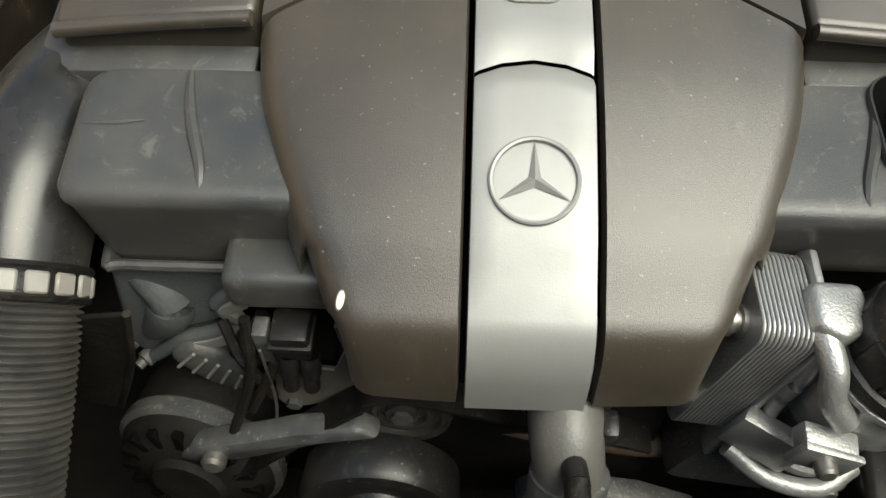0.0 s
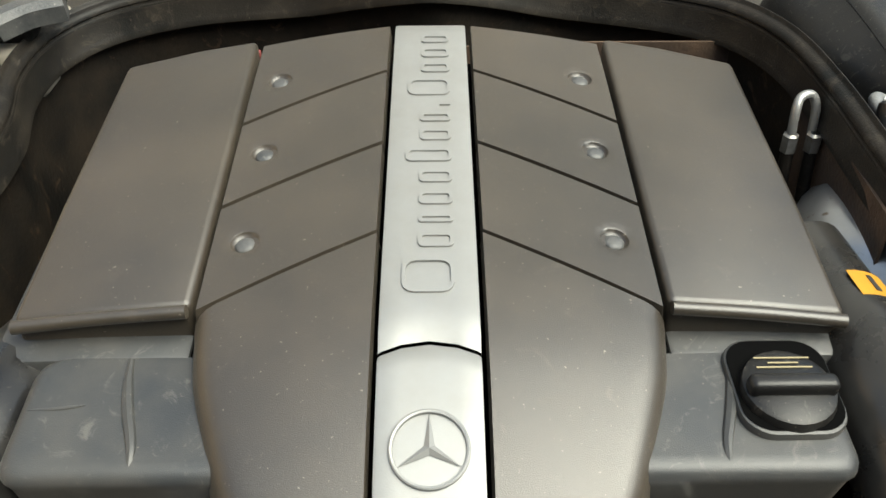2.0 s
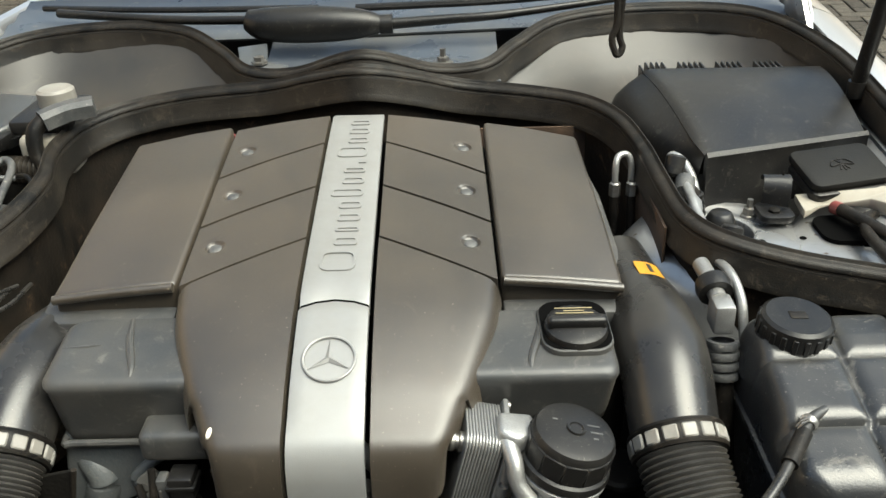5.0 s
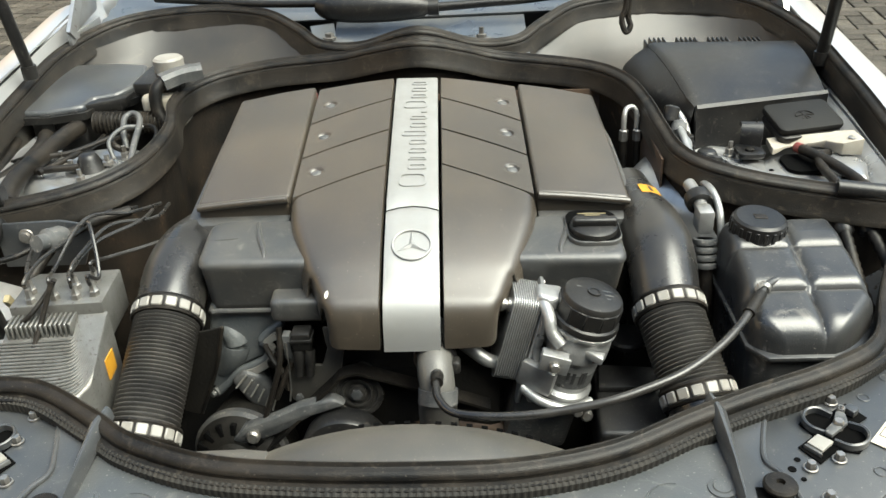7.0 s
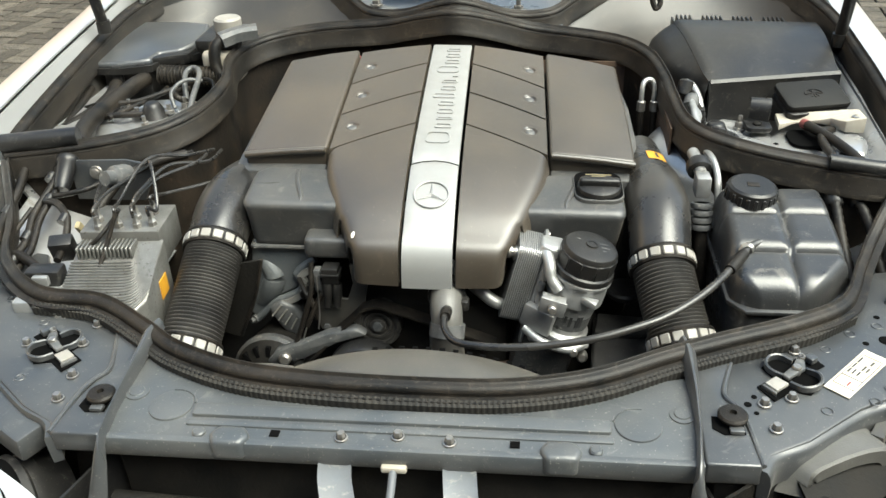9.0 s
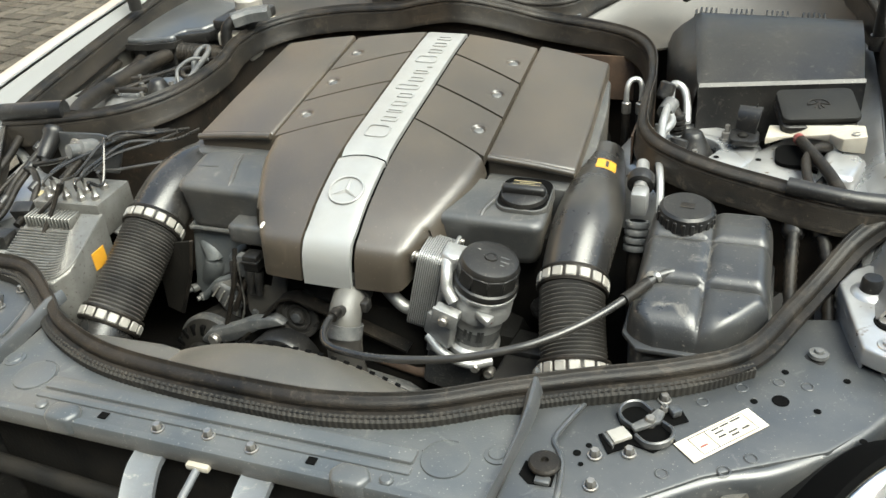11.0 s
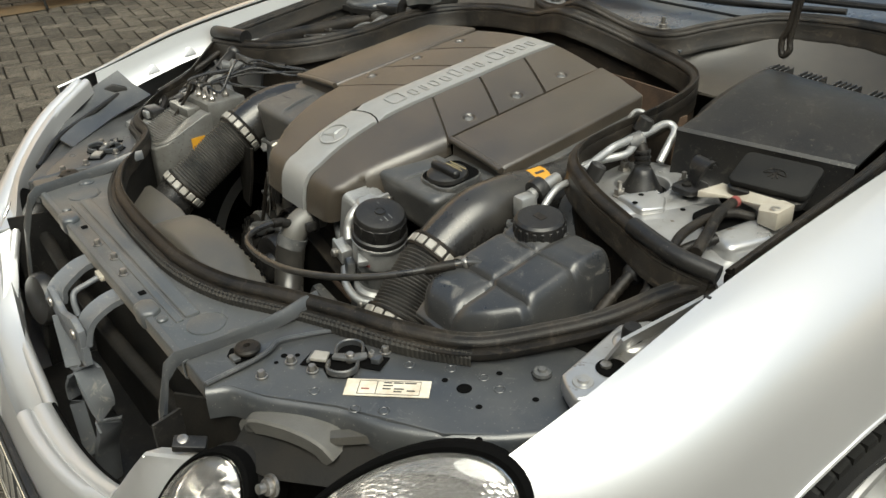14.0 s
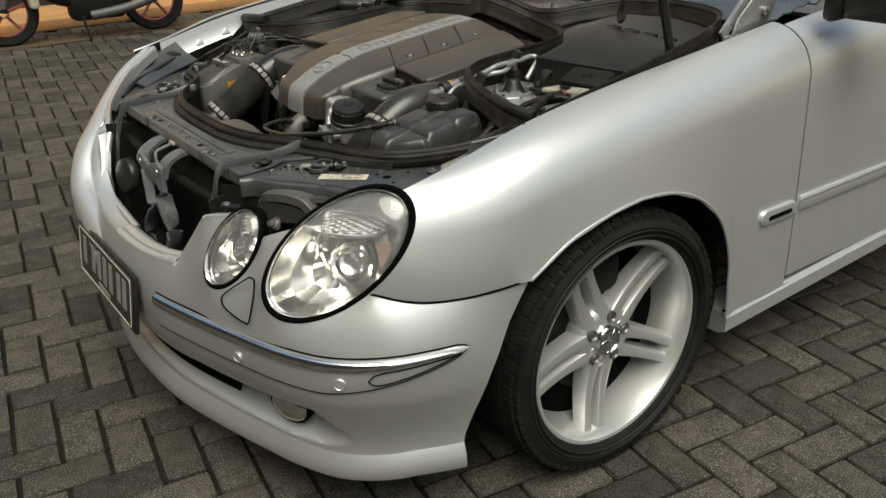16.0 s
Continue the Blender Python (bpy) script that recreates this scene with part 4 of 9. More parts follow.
# raised badge: ring with three tapered bars
ring = on_cover(0, -0.2415, 0.0032)
part("badge_ring", lathe([(0.0275, 0), (0.0272, 0.0022), (0.0262, 0.0028), (0.0248, 0.0024), (0.0243, 0)], 48, ring), SILVER, cover, "bright raised ring badge")
for k in range(3):
    a = radians(90 + 120 * k)
    tip, s1, s2 = Vector((0.0245 * math.cos(a), 0.0245 * math.sin(a), 0.001)), a + 1.05, a - 1.05
    bm = bmesh.new()
    vs = [bm.verts.new(p) for p in (tip, (0.0042 * math.cos(s1), 0.0042 * math.sin(s1), 0.0005), (0.0042 * math.cos(s2), 0.0042 * math.sin(s2), 0.0005), (0, 0, 0.0036))]
    for f in ((0, 1, 3), (0, 3, 2), (1, 2, 3), (0, 2, 1)):
        bm.faces.new([vs[i] for i in f])
    bm.transform(ring)
    part("badge_bar", bm, SILVER, cover)
# raised lettering as plain upright bars along the strip
yy = -0.122
for w, tall in ((0.040, 1.0), (0.021, 0.7), (0.015, 0.7), (0.021, 0.7), (0.021, 0.7), (0.023, 1.0), (0.021, 0.7), (0.018, 0.7), (0.010, 0.25), (0.032, 1.0), (0.021, 0.7), (0.022, 0.7), (0.020, 0.7)):
    h = 0.040 * tall
    x0 = 0.019 - h
    out, inn = rounded(x0, 0.019, 0, w - 0.006, min(w - 0.006, h) * 0.28, 3), rounded(x0 + 0.0028, 0.019 - 0.0028, 0.0028, w - 0.0088, min(w - 0.0116, h - 0.0056) * 0.28, 3) if w > 0.0125 else None
    if inn:
        rows = [[Vector((x, y, 0)) for x, y in out], [Vector((x, y, 0.0018)) for x, y in out], [Vector((x, y, 0.0018)) for x, y in inn], [Vector((x, y, 0)) for x, y in inn]]
        bm = rings(rows, caps=False)
    else:
        bm = prism(out, 0, 0.0018, 0)
    bm.transform(on_cover(0, yy, 0.003))
    part("raised_bar", bm, SILVER, cover, "raised silver lettering bar")
    yy += w + 0.0065
part("paint_chip", lathe([(0.0032, -0.001), (0.0028, 0.0012), (0, 0.0016)], 12, at(-0.111, -0.304, 0.8305, 30, 20, 0) @ Matrix.Diagonal((0.8, 2.0, 1, 1))), WHITE, cover, "small white chip")
part("red_tab", box(-0.196, -0.182, 0.246, 0.256, 0.90, 0.918, 0.002), REDINK, cover, "small red plastic tab")
part("corner_box", box(-0.194, -0.105, -0.277, -0.225, 0.769, 0.804, 0.008, 3), COVER_DARK, cover)
part("under_lip", tube([(-0.286, -0.16, 0.769), (-0.284, -0.238, 0.769), (-0.27, -0.243, 0.769), (-0.19, -0.243, 0.769)], 0.004, 8, 4), COVER_DARK, cover)

# oil filler cap in a round well on the shelf
oil = thing("oil_filler_cap", "black plastic oil filler cap with grip bar and yellow print", "oil cap", m=at(0.252, -0.180, 0.847, 5, 2, 2))
part("cap_body", lathe([(0, 0.016), (0.027, 0.016), (0.0325, 0.013), (0.0345, 0.006), (0.0345, -0.01), (0, -0.01)], 24), BLACK, oil)
part("grip", box(-0.0315, 0.0315, -0.010, 0.004, 0.010, 0.026, 0.005, 3), BLACK, oil)
for k, (w, y) in enumerate(((0.04, 0.014), (0.022, 0.018), (0.04, 0.0225))):
    part("print_bar", box(-w / 2, w / 2, y, y + 0.0012, 0.0161, 0.0167, 0), PRINT, oil, "faint yellow printed bar")
part("well_rim", prism(rounded(-0.038, 0.038, -0.036, 0.050, 0.022, 6), -0.012, 0.0065, 0.003, 2), COVER_DARK, oil)
# Flat black plate on the shelf stands in for the shade of the well.
part("well_shade", prism(rounded(-0.036, 0.036, -0.033, 0.047, 0.02, 6), 0.0066, 0.0072, 0), GAP, oil, "black plate for the shade in the well round the cap")

# ---- intake ducts ----
def duct(label, pts, c1, c2, r=0.043):
    """A smooth pipe, a corrugated length between two light clamps, and its lower end."""
    d = thing("intake_duct", label, "air duct", "intake ducts")
    path = spline(pts, 10)
    near = lambda c: min(range(len(path)), key=lambda i: (path[i] - Vector(c)).length)
    i1, i2 = near(c1), near(c2)
    part("smooth_pipe", tube(path[: i1 + 1], lambda t: r * (0.80 + 0.31 * math.sin(min(1.0, t * 1.35) * math.pi / 2) - 0.09 * max(0.0, (t - 0.7) / 0.3)), 28, smooth=False), HOSE, d, "smooth black plastic pipe")
    mid = spline(path[i1 : i2 + 1], 3)
    n = 22 if (path[i1] - path[i2]).length < 0.14 else 31
    fine = []
    total = len(mid) - 1
    for k in range(n * 6 + 1):
        f = k / (n * 6) * total
        a = min(int(f), total - 1)
        fine.append(mid[a].lerp(mid[a + 1], f - a))
    part("bellows", tube(fine, lambda t: r * (0.935 + 0.10 * (0.5 + 0.5 * math.cos(t * n * 2 * math.pi)) ** 0.7), 28, smooth=False), BELLOWS, d, "ribbed black rubber bellows")
    part("lower_pipe", tube(path[i2:], r * 0.98, 28, smooth=False), HOSE, d)
    for i in (i1, i2):
        ax = (path[min(i + 1, len(path) - 1)] - path[max(i - 1, 0)]).normalized()
        m = along(path[i] - ax * 0.012, ax)
        cl = part("clamp", lathe([(r * 0.96, 0), (r + 0.0045, 0), (r + 0.006, 0.003), (r + 0.0045, 0.006), (r + 0.0045, 0.020), (r + 0.006, 0.022), (r + 0.0045, 0.025), (r * 0.96, 0.025)], 36, m), RUBBER, d, "black ribbed clamp band")
        for k in range(16):
            a = 2 * math.pi * k / 16
            w = (r + 0.0055) * math.pi / 16 * 0.78
            bm = box(r + 0.002, r + 0.0062, -w, w, 0.006, 0.0205, 0.0015, 1, m @ Matrix.Rotation(a, 4, "Z"))
            part("clamp_pad", bm, CLAMP, cl, "grey-white clamp pad")
    return d


duct("black intake pipe with ribbed bellows beside the coolant tank", [(0.332, 0.02, 0.822), (0.337, -0.06, 0.818), (0.343, -0.13, 0.822), (0.344, -0.20, 0.816), (0.343, -0.270, 0.781), (0.353, -0.325, 0.745), (0.366, -0.372, 0.708), (0.379, -0.44, 0.650), (0.388, -0.50, 0.59)], (0.344, -0.276, 0.778), (0.366, -0.372, 0.708))
duct("black intake pipe with long ribbed bellows beside the hydraulic block", [(-0.312, -0.05, 0.815), (-0.325, -0.11, 0.820), (-0.335, -0.17, 0.820), (-0.338, -0.23, 0.806), (-0.338, -0.285, 0.780), (-0.343, -0.35, 0.735), (-0.350, -0.425, 0.682), (-0.360, -0.50, 0.62)], (-0.338, -0.276, 0.785), (-0.3485, -0.408, 0.695))
tag = thing("yellow_tag", "small yellow sticker wrapped on the black intake pipe", "sticker")
part("sticker", sheet([[Vector((0.3375 - 0.07 * y, -0.06 + y, 0.8185)) + Matrix.Rotation(radians(a), 3, "Y") @ Vector((0, 0, 0.0425 - 0.06 * y)) for y in (-0.028, -0.01, 0.004)] for a in (-4, 6, 16, 26, 36)], 0.0006), YELLOW, tag)
part("print_bar", sheet([[Vector((0.3375 - 0.07 * y, -0.06 + y, 0.8185)) + Matrix.Rotation(radians(q), 3, "Y") @ Vector((0, 0, 0.0433 - 0.06 * y)) for y in (-0.022, -0.01, -0.002)] for q in (14, 17, 20)], 0.0004), INK, tag)

# ---- oil filter housing and cooler ----
ACROSS = Matrix(((0, 0, 1, 0), (1, 0, 0, 0), (0, 1, 0, 0), (0, 0, 0, 1)))
flt = thing("oil_filter_housing", "cast aluminium oil filter housing with a black plastic cap", "oil filter", m=at(0.238, -0.303, 0.823, 3, 14, 0))
part("filter_cap", lathe([(0, 0.0015), (0.006, 0.0015), (0.007, 0.003), (0.009, 0.0032), (0.0095, 0.001), (0.030, 0.0005), (0.038, -0.002), (0.0405, -0.006), (0.0408, -0.026), (0.0415, -0.034), (0.0445, -0.036), (0.0455, -0.040), (0.0455, -0.044), (0.043, -0.046)], 40), BLACK, flt, "black domed screw cap")
for k in range(12):
    part("cap_facet", prism([(0.030, -0.0108), (0.0414, -0.0108), (0.0414, 0.0108), (0.030, 0.0108)], -0.0335, -0.010, 0.001, 1, Matrix.Rotation(radians(30 * k), 4, "Z")), BLACK, flt)
for x0, x1, y0 in ((-0.022, -0.017, 0.008), (0.012, 0.024, 0.006), (0.014, 0.026, -0.003), (0.016, 0.021, -0.011)):
    part("cap_mark", box(x0, x1, y0, y0 + 0.002, 0.0006, 0.0012, 0), GREYCAST, flt, "faint moulded mark")
part("housing", lathe([(0.041, -0.045), (0.0452, -0.047), (0.0452, -0.051), (0.042, -0.053), (0.0415, -0.062), (0.0435, -0.066), (0.0435, -0.088), (0.0375, -0.092), (0.0355, -0.12), (0.0345, -0.145), (0.040, -0.150), (0.040, -0.158), (0.030, -0.162), (0, -0.162)], 40), CAST, flt)
part("label", lathe([(0.0362, -0.104), (0.0356, -0.136)], 40), GREYCAST, flt, "grey printed band")
for a, z, h in ((-100, -0.108, 0.012), (-88, -0.108, 0.018), (-70, -0.106, 0.02), (-62, -0.106, 0.02), (-112, -0.130, 0.006)):
    part("label_bar", box(0.0355, 0.0368, -0.0022, 0.0022, z - h, z, 0, 1, Matrix.Rotation(radians(a), 4, "Z")), INK, flt)
part("seal_mark", box(0.0428, 0.0442, -0.006, 0.006, -0.082, -0.076, 0.001, 1, Matrix.Rotation(radians(-60), 4, "Z")), REDINK, flt, "small red mark")
part("shelf_bracket", prism([(-0.052, -0.052), (-0.018, -0.056), (-0.016, -0.040), (-0.052, -0.036)], -0.088, -0.072, 0.002, 2), CAST, flt, "cast angle bracket")
part("shelf_flange", prism([(-0.054, -0.056), (-0.016, -0.060), (-0.016, -0.055), (-0.054, -0.050)], -0.096, -0.070, 0.0015, 2), CAST, flt)
part("wedge", prism([(0.0, -0.0415), (0.024, -0.056), (0.030, -0.038)], -0.074, -0.062, 0.003, 2), CAST, flt)
part("upper_web", tube([(-0.062, 0.01, -0.028), (-0.052, -0.018, -0.036), (-0.045, -0.030, -0.052), (-0.030, -0.038, -0.064)], 0.0085, 12, 6), CAST, flt, "rounded cast web")
part("upper_web", prism([(-0.070, 0.030), (-0.035, 0.034), (-0.030, 0.004), (-0.052, -0.008), (-0.070, 0.0)], -0.060, -0.018, 0.006, 3), CAST, flt, "cast upper flange")
part("lower_web", prism([(-0.070, -0.025), (-0.025, -0.045), (-0.018, -0.032), (-0.062, -0.012)], -0.150, -0.110, 0.004, 2), CAST, flt)
part("foot", tube([(-0.060, -0.028, -0.152), (-0.030, -0.044, -0.158), (0.010, -0.046, -0.160), (0.038, -0.028, -0.156)], 0.007, 10, 6), CAST, flt, "cast foot flange")
for x, y, z in ((-0.035, -0.062, -0.083), (-0.045, -0.036, -0.160), (0.020, -0.046, -0.163)):
    part("boss", lathe([(0.007, -0.006), (0.0068, 0.003), (0.005, 0.005), (0, 0.005)], 12, along((x, y, z), (0, -1, 0.2))), STEEL, flt)
part("support", box(-0.06, 0.03, -0.02, 0.05, -0.26, -0.155, 0.01), ENGINE, flt)

clr = thing("oil_cooler", "bright aluminium plate oil cooler with stacked fins", "oil cooler", m=at(0.1365, -0.277, 0.752, 0, 14, 2))
for k in range(12):
    x = -0.0185 + 0.0031 * k
    part("plate", prism(rounded(-0.034, 0.034, -0.066, 0.066, 0.012, 4), x, x + 0.0021, 0.0007, 1, ACROSS), CAST, clr)
part("core", prism(rounded(-0.0325, 0.0325, -0.0645, 0.0645, 0.011, 4), -0.017, 0.018, 0, 1, ACROSS), ENGINE, clr)
part("end_plate", prism([(-0.036, 0.058), (-0.030, 0.070), (0.030, 0.072), (0.036, 0.060), (0.036, -0.066), (0.020, -0.072), (-0.012, -0.070), (-0.026, -0.094), (-0.040, -0.094), (-0.040, -0.074), (-0.036, -0.060)], 0.0195, 0.0255, 0.002, 2, ACROSS), CAST, clr, "cast mounting plate")
part("rail", tube([(0.025, -0.030, 0.066), (0.027, -0.036, 0.030), (0.028, -0.037, -0.004), (0.034, -0.036, -0.030), (0.030, -0.036, -0.058)], 0.0055, 10, 6), CAST, clr, "rounded casting rail")
part("stub", lathe([(0.0105, 0), (0.0105, 0.004), (0.008, 0.005), (0.008, 0.008), (0.0105, 0.009), (0.0105, 0.013), (0.007, 0.014), (0.007, 0.022), (0, 0.022)], 20, along((-0.018, -0.012, 0.044), (-1, 0, 0))), STEEL, clr)
part("pipe", tube([(-0.016, -0.016, -0.048), (-0.032, -0.018, -0.044), (-0.055, -0.010, -0.036), (-0.085, 0.012, -0.030), (-0.12, 0.05, -0.03)], 0.0098, 16, 6), CAST, clr, "bright bent pipe")
for y, z in ((-0.034, -0.088), (-0.030, 0.062), (0.028, 0.064)):
    part("plate_bolt", lathe([(0.005, 0), (0.005, 0.004), (0, 0.005)], 10, along((0.0255, y + 0.004, z - 0.003), (1, 0, 0))), STEEL, clr)

# ---- coolant tank ----
tank = thing("coolant_tank", "dark grey plastic coolant expansion tank with a black screw cap", "coolant tank")


def tank_side(y):
    return 0.427 + 0.02 * max(0, (-0.345 - y) / 0.033) ** 2, 0.594 - 0.85 * max(0, -0.318 - y)


def tank_top(x, y, dx0, dx1, dy0, dy1):
    """Six pillow lobes between clean grooves, rounded down to the flange."""
    slope = 0.850 - 0.02 * max(0, -0.2 - y) / 0.1 if y > -0.304 else 0.822 - 0.20 * (-0.304 - y)
    groove = 0.0
    for d, r, depth in ((abs(x - 0.514), 0.018, 0.010), (abs(y + 0.304), 0.016, 0.010 if y > -0.304 else 0.004), (abs(y + 0.2265), 0.014, 0.007)):
        k = max(0.0, 1 - d / r)
        groove = max(groove, depth * (1 - math.sqrt(max(0, 1 - k * k))))
    a, b = max(0, 1 - min(dx0, dx1) / 0.022), max(0, 1 - dy0 / 0.034, 1 - dy1 / 0.022)
    q = min(1.0, math.hypot(a, b))
    return 0.770 + (slope - groove - 0.770) * (1 - q**2.4) ** (1 / 2.4)


edge = lambda k: 0.5 - 0.5 * math.cos(math.pi * k)
rows = []
for v in steps(0, 1, 110):
    y = -0.378 + 0.230 * (0.35 * edge(v) + 0.65 * v)
    lo, hi = tank_side(y)
    rows.append([Vector((x, y, tank_top(x, y, x - lo, hi - x, y + 0.378, -0.148 - y))) for x in [lo + (hi - lo) * (0.4 * edge(u) + 0.6 * u) for u in steps(0, 1, 88)]])
part("tank_shell", sheet(rows), TANK, tank, "", 60)
foot = [(0.447, -0.378), (0.540, -0.378), (0.560, -0.362), (0.594, -0.320), (0.594, -0.165), (0.578, -0.148), (0.442, -0.148), (0.427, -0.165), (0.427, -0.350)]
mid_t = Vector((0.511, -0.262))
flange = [mid_t + (Vector(p) - mid_t) * 1.055 for p in foot]
part("flange", prism([(p.x, p.y) for p in flange], 0.764, 0.7715, 0.003, 2), TANK, tank, "seam flange round the tank")
part("lower_shell", prism([(p.x, p.y) for p in [mid_t + (Vector(q) - mid_t) * 0.98 for q in foot]], 0.60, 0.766, 0.01, 3), TANK, tank)
part("filler_neck", lathe([(0.05, -0.03), (0.046, -0.012), (0.040, 0.0), (0.038, 0.02)], 36, at(0.476, -0.186, 0.826, 4, 4, 0)), TANK, tank)
cp = part("screw_cap", lathe([(0, 0.042), (0.032, 0.042), (0.0358, 0.039), (0.037, 0.034), (0.037, 0.012), (0, 0.012)], 40, at(0.476, -0.186, 0.826, 4, 4, 0)), BLACK, tank, "black ribbed screw cap")
for k in range(20):
    part("cap_rib", box(0.0355, 0.0383, -0.0028, 0.0028, 0.012, 0.035, 0.0008, 1, at(0.476, -0.186, 0.826, 4, 4, 0) @ Matrix.Rotation(radians(18 * k), 4, "Z")), BLACK, cp)
part("cap_print", box(-0.009, 0.009, -0.006, 0.006, 0.0421, 0.0428, 0.002, 2, at(0.476, -0.186, 0.826, 4, 4, 0)), RUBBER, cp)
part("hose_nipple", tube([(0.475, -0.290, 0.827), (0.46, -0.300, 0.826), (0.444, -0.318, 0.8225)], 0.0055, 12, 4), TANK, tank)
part("nipple_ring", lathe([(0.0075, -0.003), (0.0085, 0), (0.0075, 0.003)], 16, along((0.456, -0.304, 0.8255), (0.6, 0.5, 0.3))), STEEL, tank)
part("mount_leg", box(0.45, 0.56, -0.34, -0.2, 0.45, 0.61, 0.01), DARK, tank)

vent = thing("vent_hose", "thin black coolant vent hose looping to the radiator hose", "hose")
part("hose", tube([(0.033, -0.376, 0.7515), (0.032, -0.398, 0.754), (0.036, -0.425, 0.754), (0.052, -0.450, 0.754), (0.085, -0.464, 0.758), (0.13, -0.470, 0.762), (0.18, -0.470, 0.768), (0.24, -0.466, 0.779), (0.302, -0.449, 0.791), (0.336, -0.432, 0.797), (0.373, -0.404, 0.804), (0.406, -0.371, 0.812), (0.435, -0.333, 0.820), (0.455, -0.305, 0.825)], 0.0052, 12, 10), HOSE, vent)
part("end_sleeve", tube([(0.423, -0.350, 0.8165), (0.447, -0.316, 0.8228)], 0.0078, 12, 2), RUBBER, vent)
part("spring_clip", tube([(0.449 + 0.0085 * math.cos(k * 0.7), -0.313 + 0.004 * math.cos(k * 0.7) + 0.0004 * k, 0.8238 + 0.009 * math.sin(k * 0.7)) for k in range(22)], 0.0011, 6, smooth=False), STEEL, vent, "wire hose clip")
part("end_sleeve", tube([(0.033, -0.378, 0.7515), (0.033, -0.394, 0.7535)], 0.008, 12, 2), RUBBER, vent)

rad = thing("radiator_hose", "thick black radiator hose with a grey sleeve under the engine cover", "hose")
part("elbow", tube([(0.028, -0.30, 0.742), (0.028, -0.325, 0.740), (0.029, -0.345, 0.733), (0.031, -0.358, 0.720), (0.031, -0.363, 0.704)], lambda t: 0.0255 - 0.003 * t, 22, 8), ELBOW, rad, "grey elbow connector")
part("elbow_ring", lathe([(0.026, 0), (0.029, 0.002), (0.029, 0.009), (0.026, 0.011)], 28, along((0.028, -0.316, 0.741), (0, -1, -0.12))), BLACK, rad)
part("elbow_ear", box(0.050, 0.062, -0.345, -0.325, 0.728, 0.746, 0.004), BLACK, rad)
part("sleeve", tube([(0.032, -0.3585, 0.7175), (0.031, -0.367, 0.700)], 0.0262, 24, 3), GREYCAST, rad, "grey hose sleeve")
part("hose", tube([(0.031, -0.364, 0.704), (0.031, -0.370, 0.680), (0.036, -0.378, 0.650), (0.058, -0.395, 0.620), (0.10, -0.42, 0.598), (0.16, -0.455, 0.57), (0.22, -0.49, 0.54)], 0.0255, 24, 8), HOSE, rad)
part("outlet", tube([(0.031, -0.350, 0.736), (0.033, -0.380, 0.7515)], 0.0085, 12, 2), BLACK, rad)
part("mark", tube([(0.020, -0.352, 0.749), (0.026, -0.350, 0.754), (0.030, -0.352, 0.752), (0.036, -0.350, 0.755)], 0.0012, 6, 4), WHITE, rad, "white paint mark")

# ---- fan shroud and belt drive ----
shroud = thing("fan_shroud", "dusty grey plastic radiator fan shroud with an arched rim", "fan shroud")


def arch_row(y, r, q=27.0):
    return [Vector((0.002 + r * math.sin(radians(k)), y, 0.356 + r * math.cos(radians(k)))) for k in steps(-q, q, 40)]


part("arch", sheet([arch_row(y, r) for y, r in ((-0.552, 0.392), (-0.549, 0.400), (-0.543, 0.404), (-0.50, 0.404), (-0.476, 0.402), (-0.471, 0.398), (-0.471, 0.380))]), SHROUD, shroud, "dusty arched rim", 60)
# Two black sheets stand in for the shade inside the arch.
part("front_face", sheet([arch_row(y, r) for y, r in ((-0.545, 0.392), (-0.535, 0.30))]), GAP, shroud, "black sheet for the shade in the fan opening")
part("rear_face", sheet([arch_row(y, r) for y, r in ((-0.4695, 0.396), (-0.4695, 0.33))]), GAP, shroud, "black sheet for the shade under the rim")
for k in range(13):
    a = radians(-8 + 2.6 * k)
    part("rim_slot", box(-0.0036, 0.0036, -0.4745, -0.4704, 0.4000, 0.4026, 0.0, 1, Matrix.Translation((0.002, 0, 0.356)) @ Matrix.Rotation(a, 4, "Y")), GAP, shroud, "dark slot in the rim")
part("shoulder", prism([(-0.165, -0.556), (-0.165, -0.474), (-0.20, -0.470), (-0.30, -0.468), (-0.37, -0.47), (-0.37, -0.52)], 0.66, 0.716, 0.006, 2, top=lambda x, y: 0.716 + 0.05 * min(0, x + 0.2) + 0.15 * (y + 0.52)), SHROUD, shroud)
part("shoulder", prism([(0.16, -0.552), (0.37, -0.52), (0.37, -0.47), (0.25, -0.470), (0.16, -0.474)], 0.64, 0.706, 0.006, 2), SHROUD, shroud)
part("ledge", prism([(0.14, -0.478), (0.155, -0.478), (0.165, -0.505), (0.15, -0.51)], 0.700, 0.716, 0.002, 1), SHROUD, shroud)

drive = thing("belt_drive", "black ribbed drive belt over idler and fan pulleys", "belt drive")
pm = along((-0.0855, -0.300, 0.667), (0, -1, 0.10))
part("idler", lathe([(0.0375, -0.024), (0.0375, 0.002), (0.0365, 0.004), (0.030, 0.004), (0.029, -0.001), (0.0235, -0.001), (0.0225, 0.002), (0.019, 0.002), (0.018, -0.003), (0.013, -0.003), (0.012, 0.003), (0.010, 0.004), (0, 0.004)], 44, pm), HOSE, drive, "black idler pulley")
part("idler_bolt", lathe([(0.0085, 0.003), (0.0085, 0.007), (0.006, 0.008), (0, 0.007)], 6, pm), GREYCAST, drive)
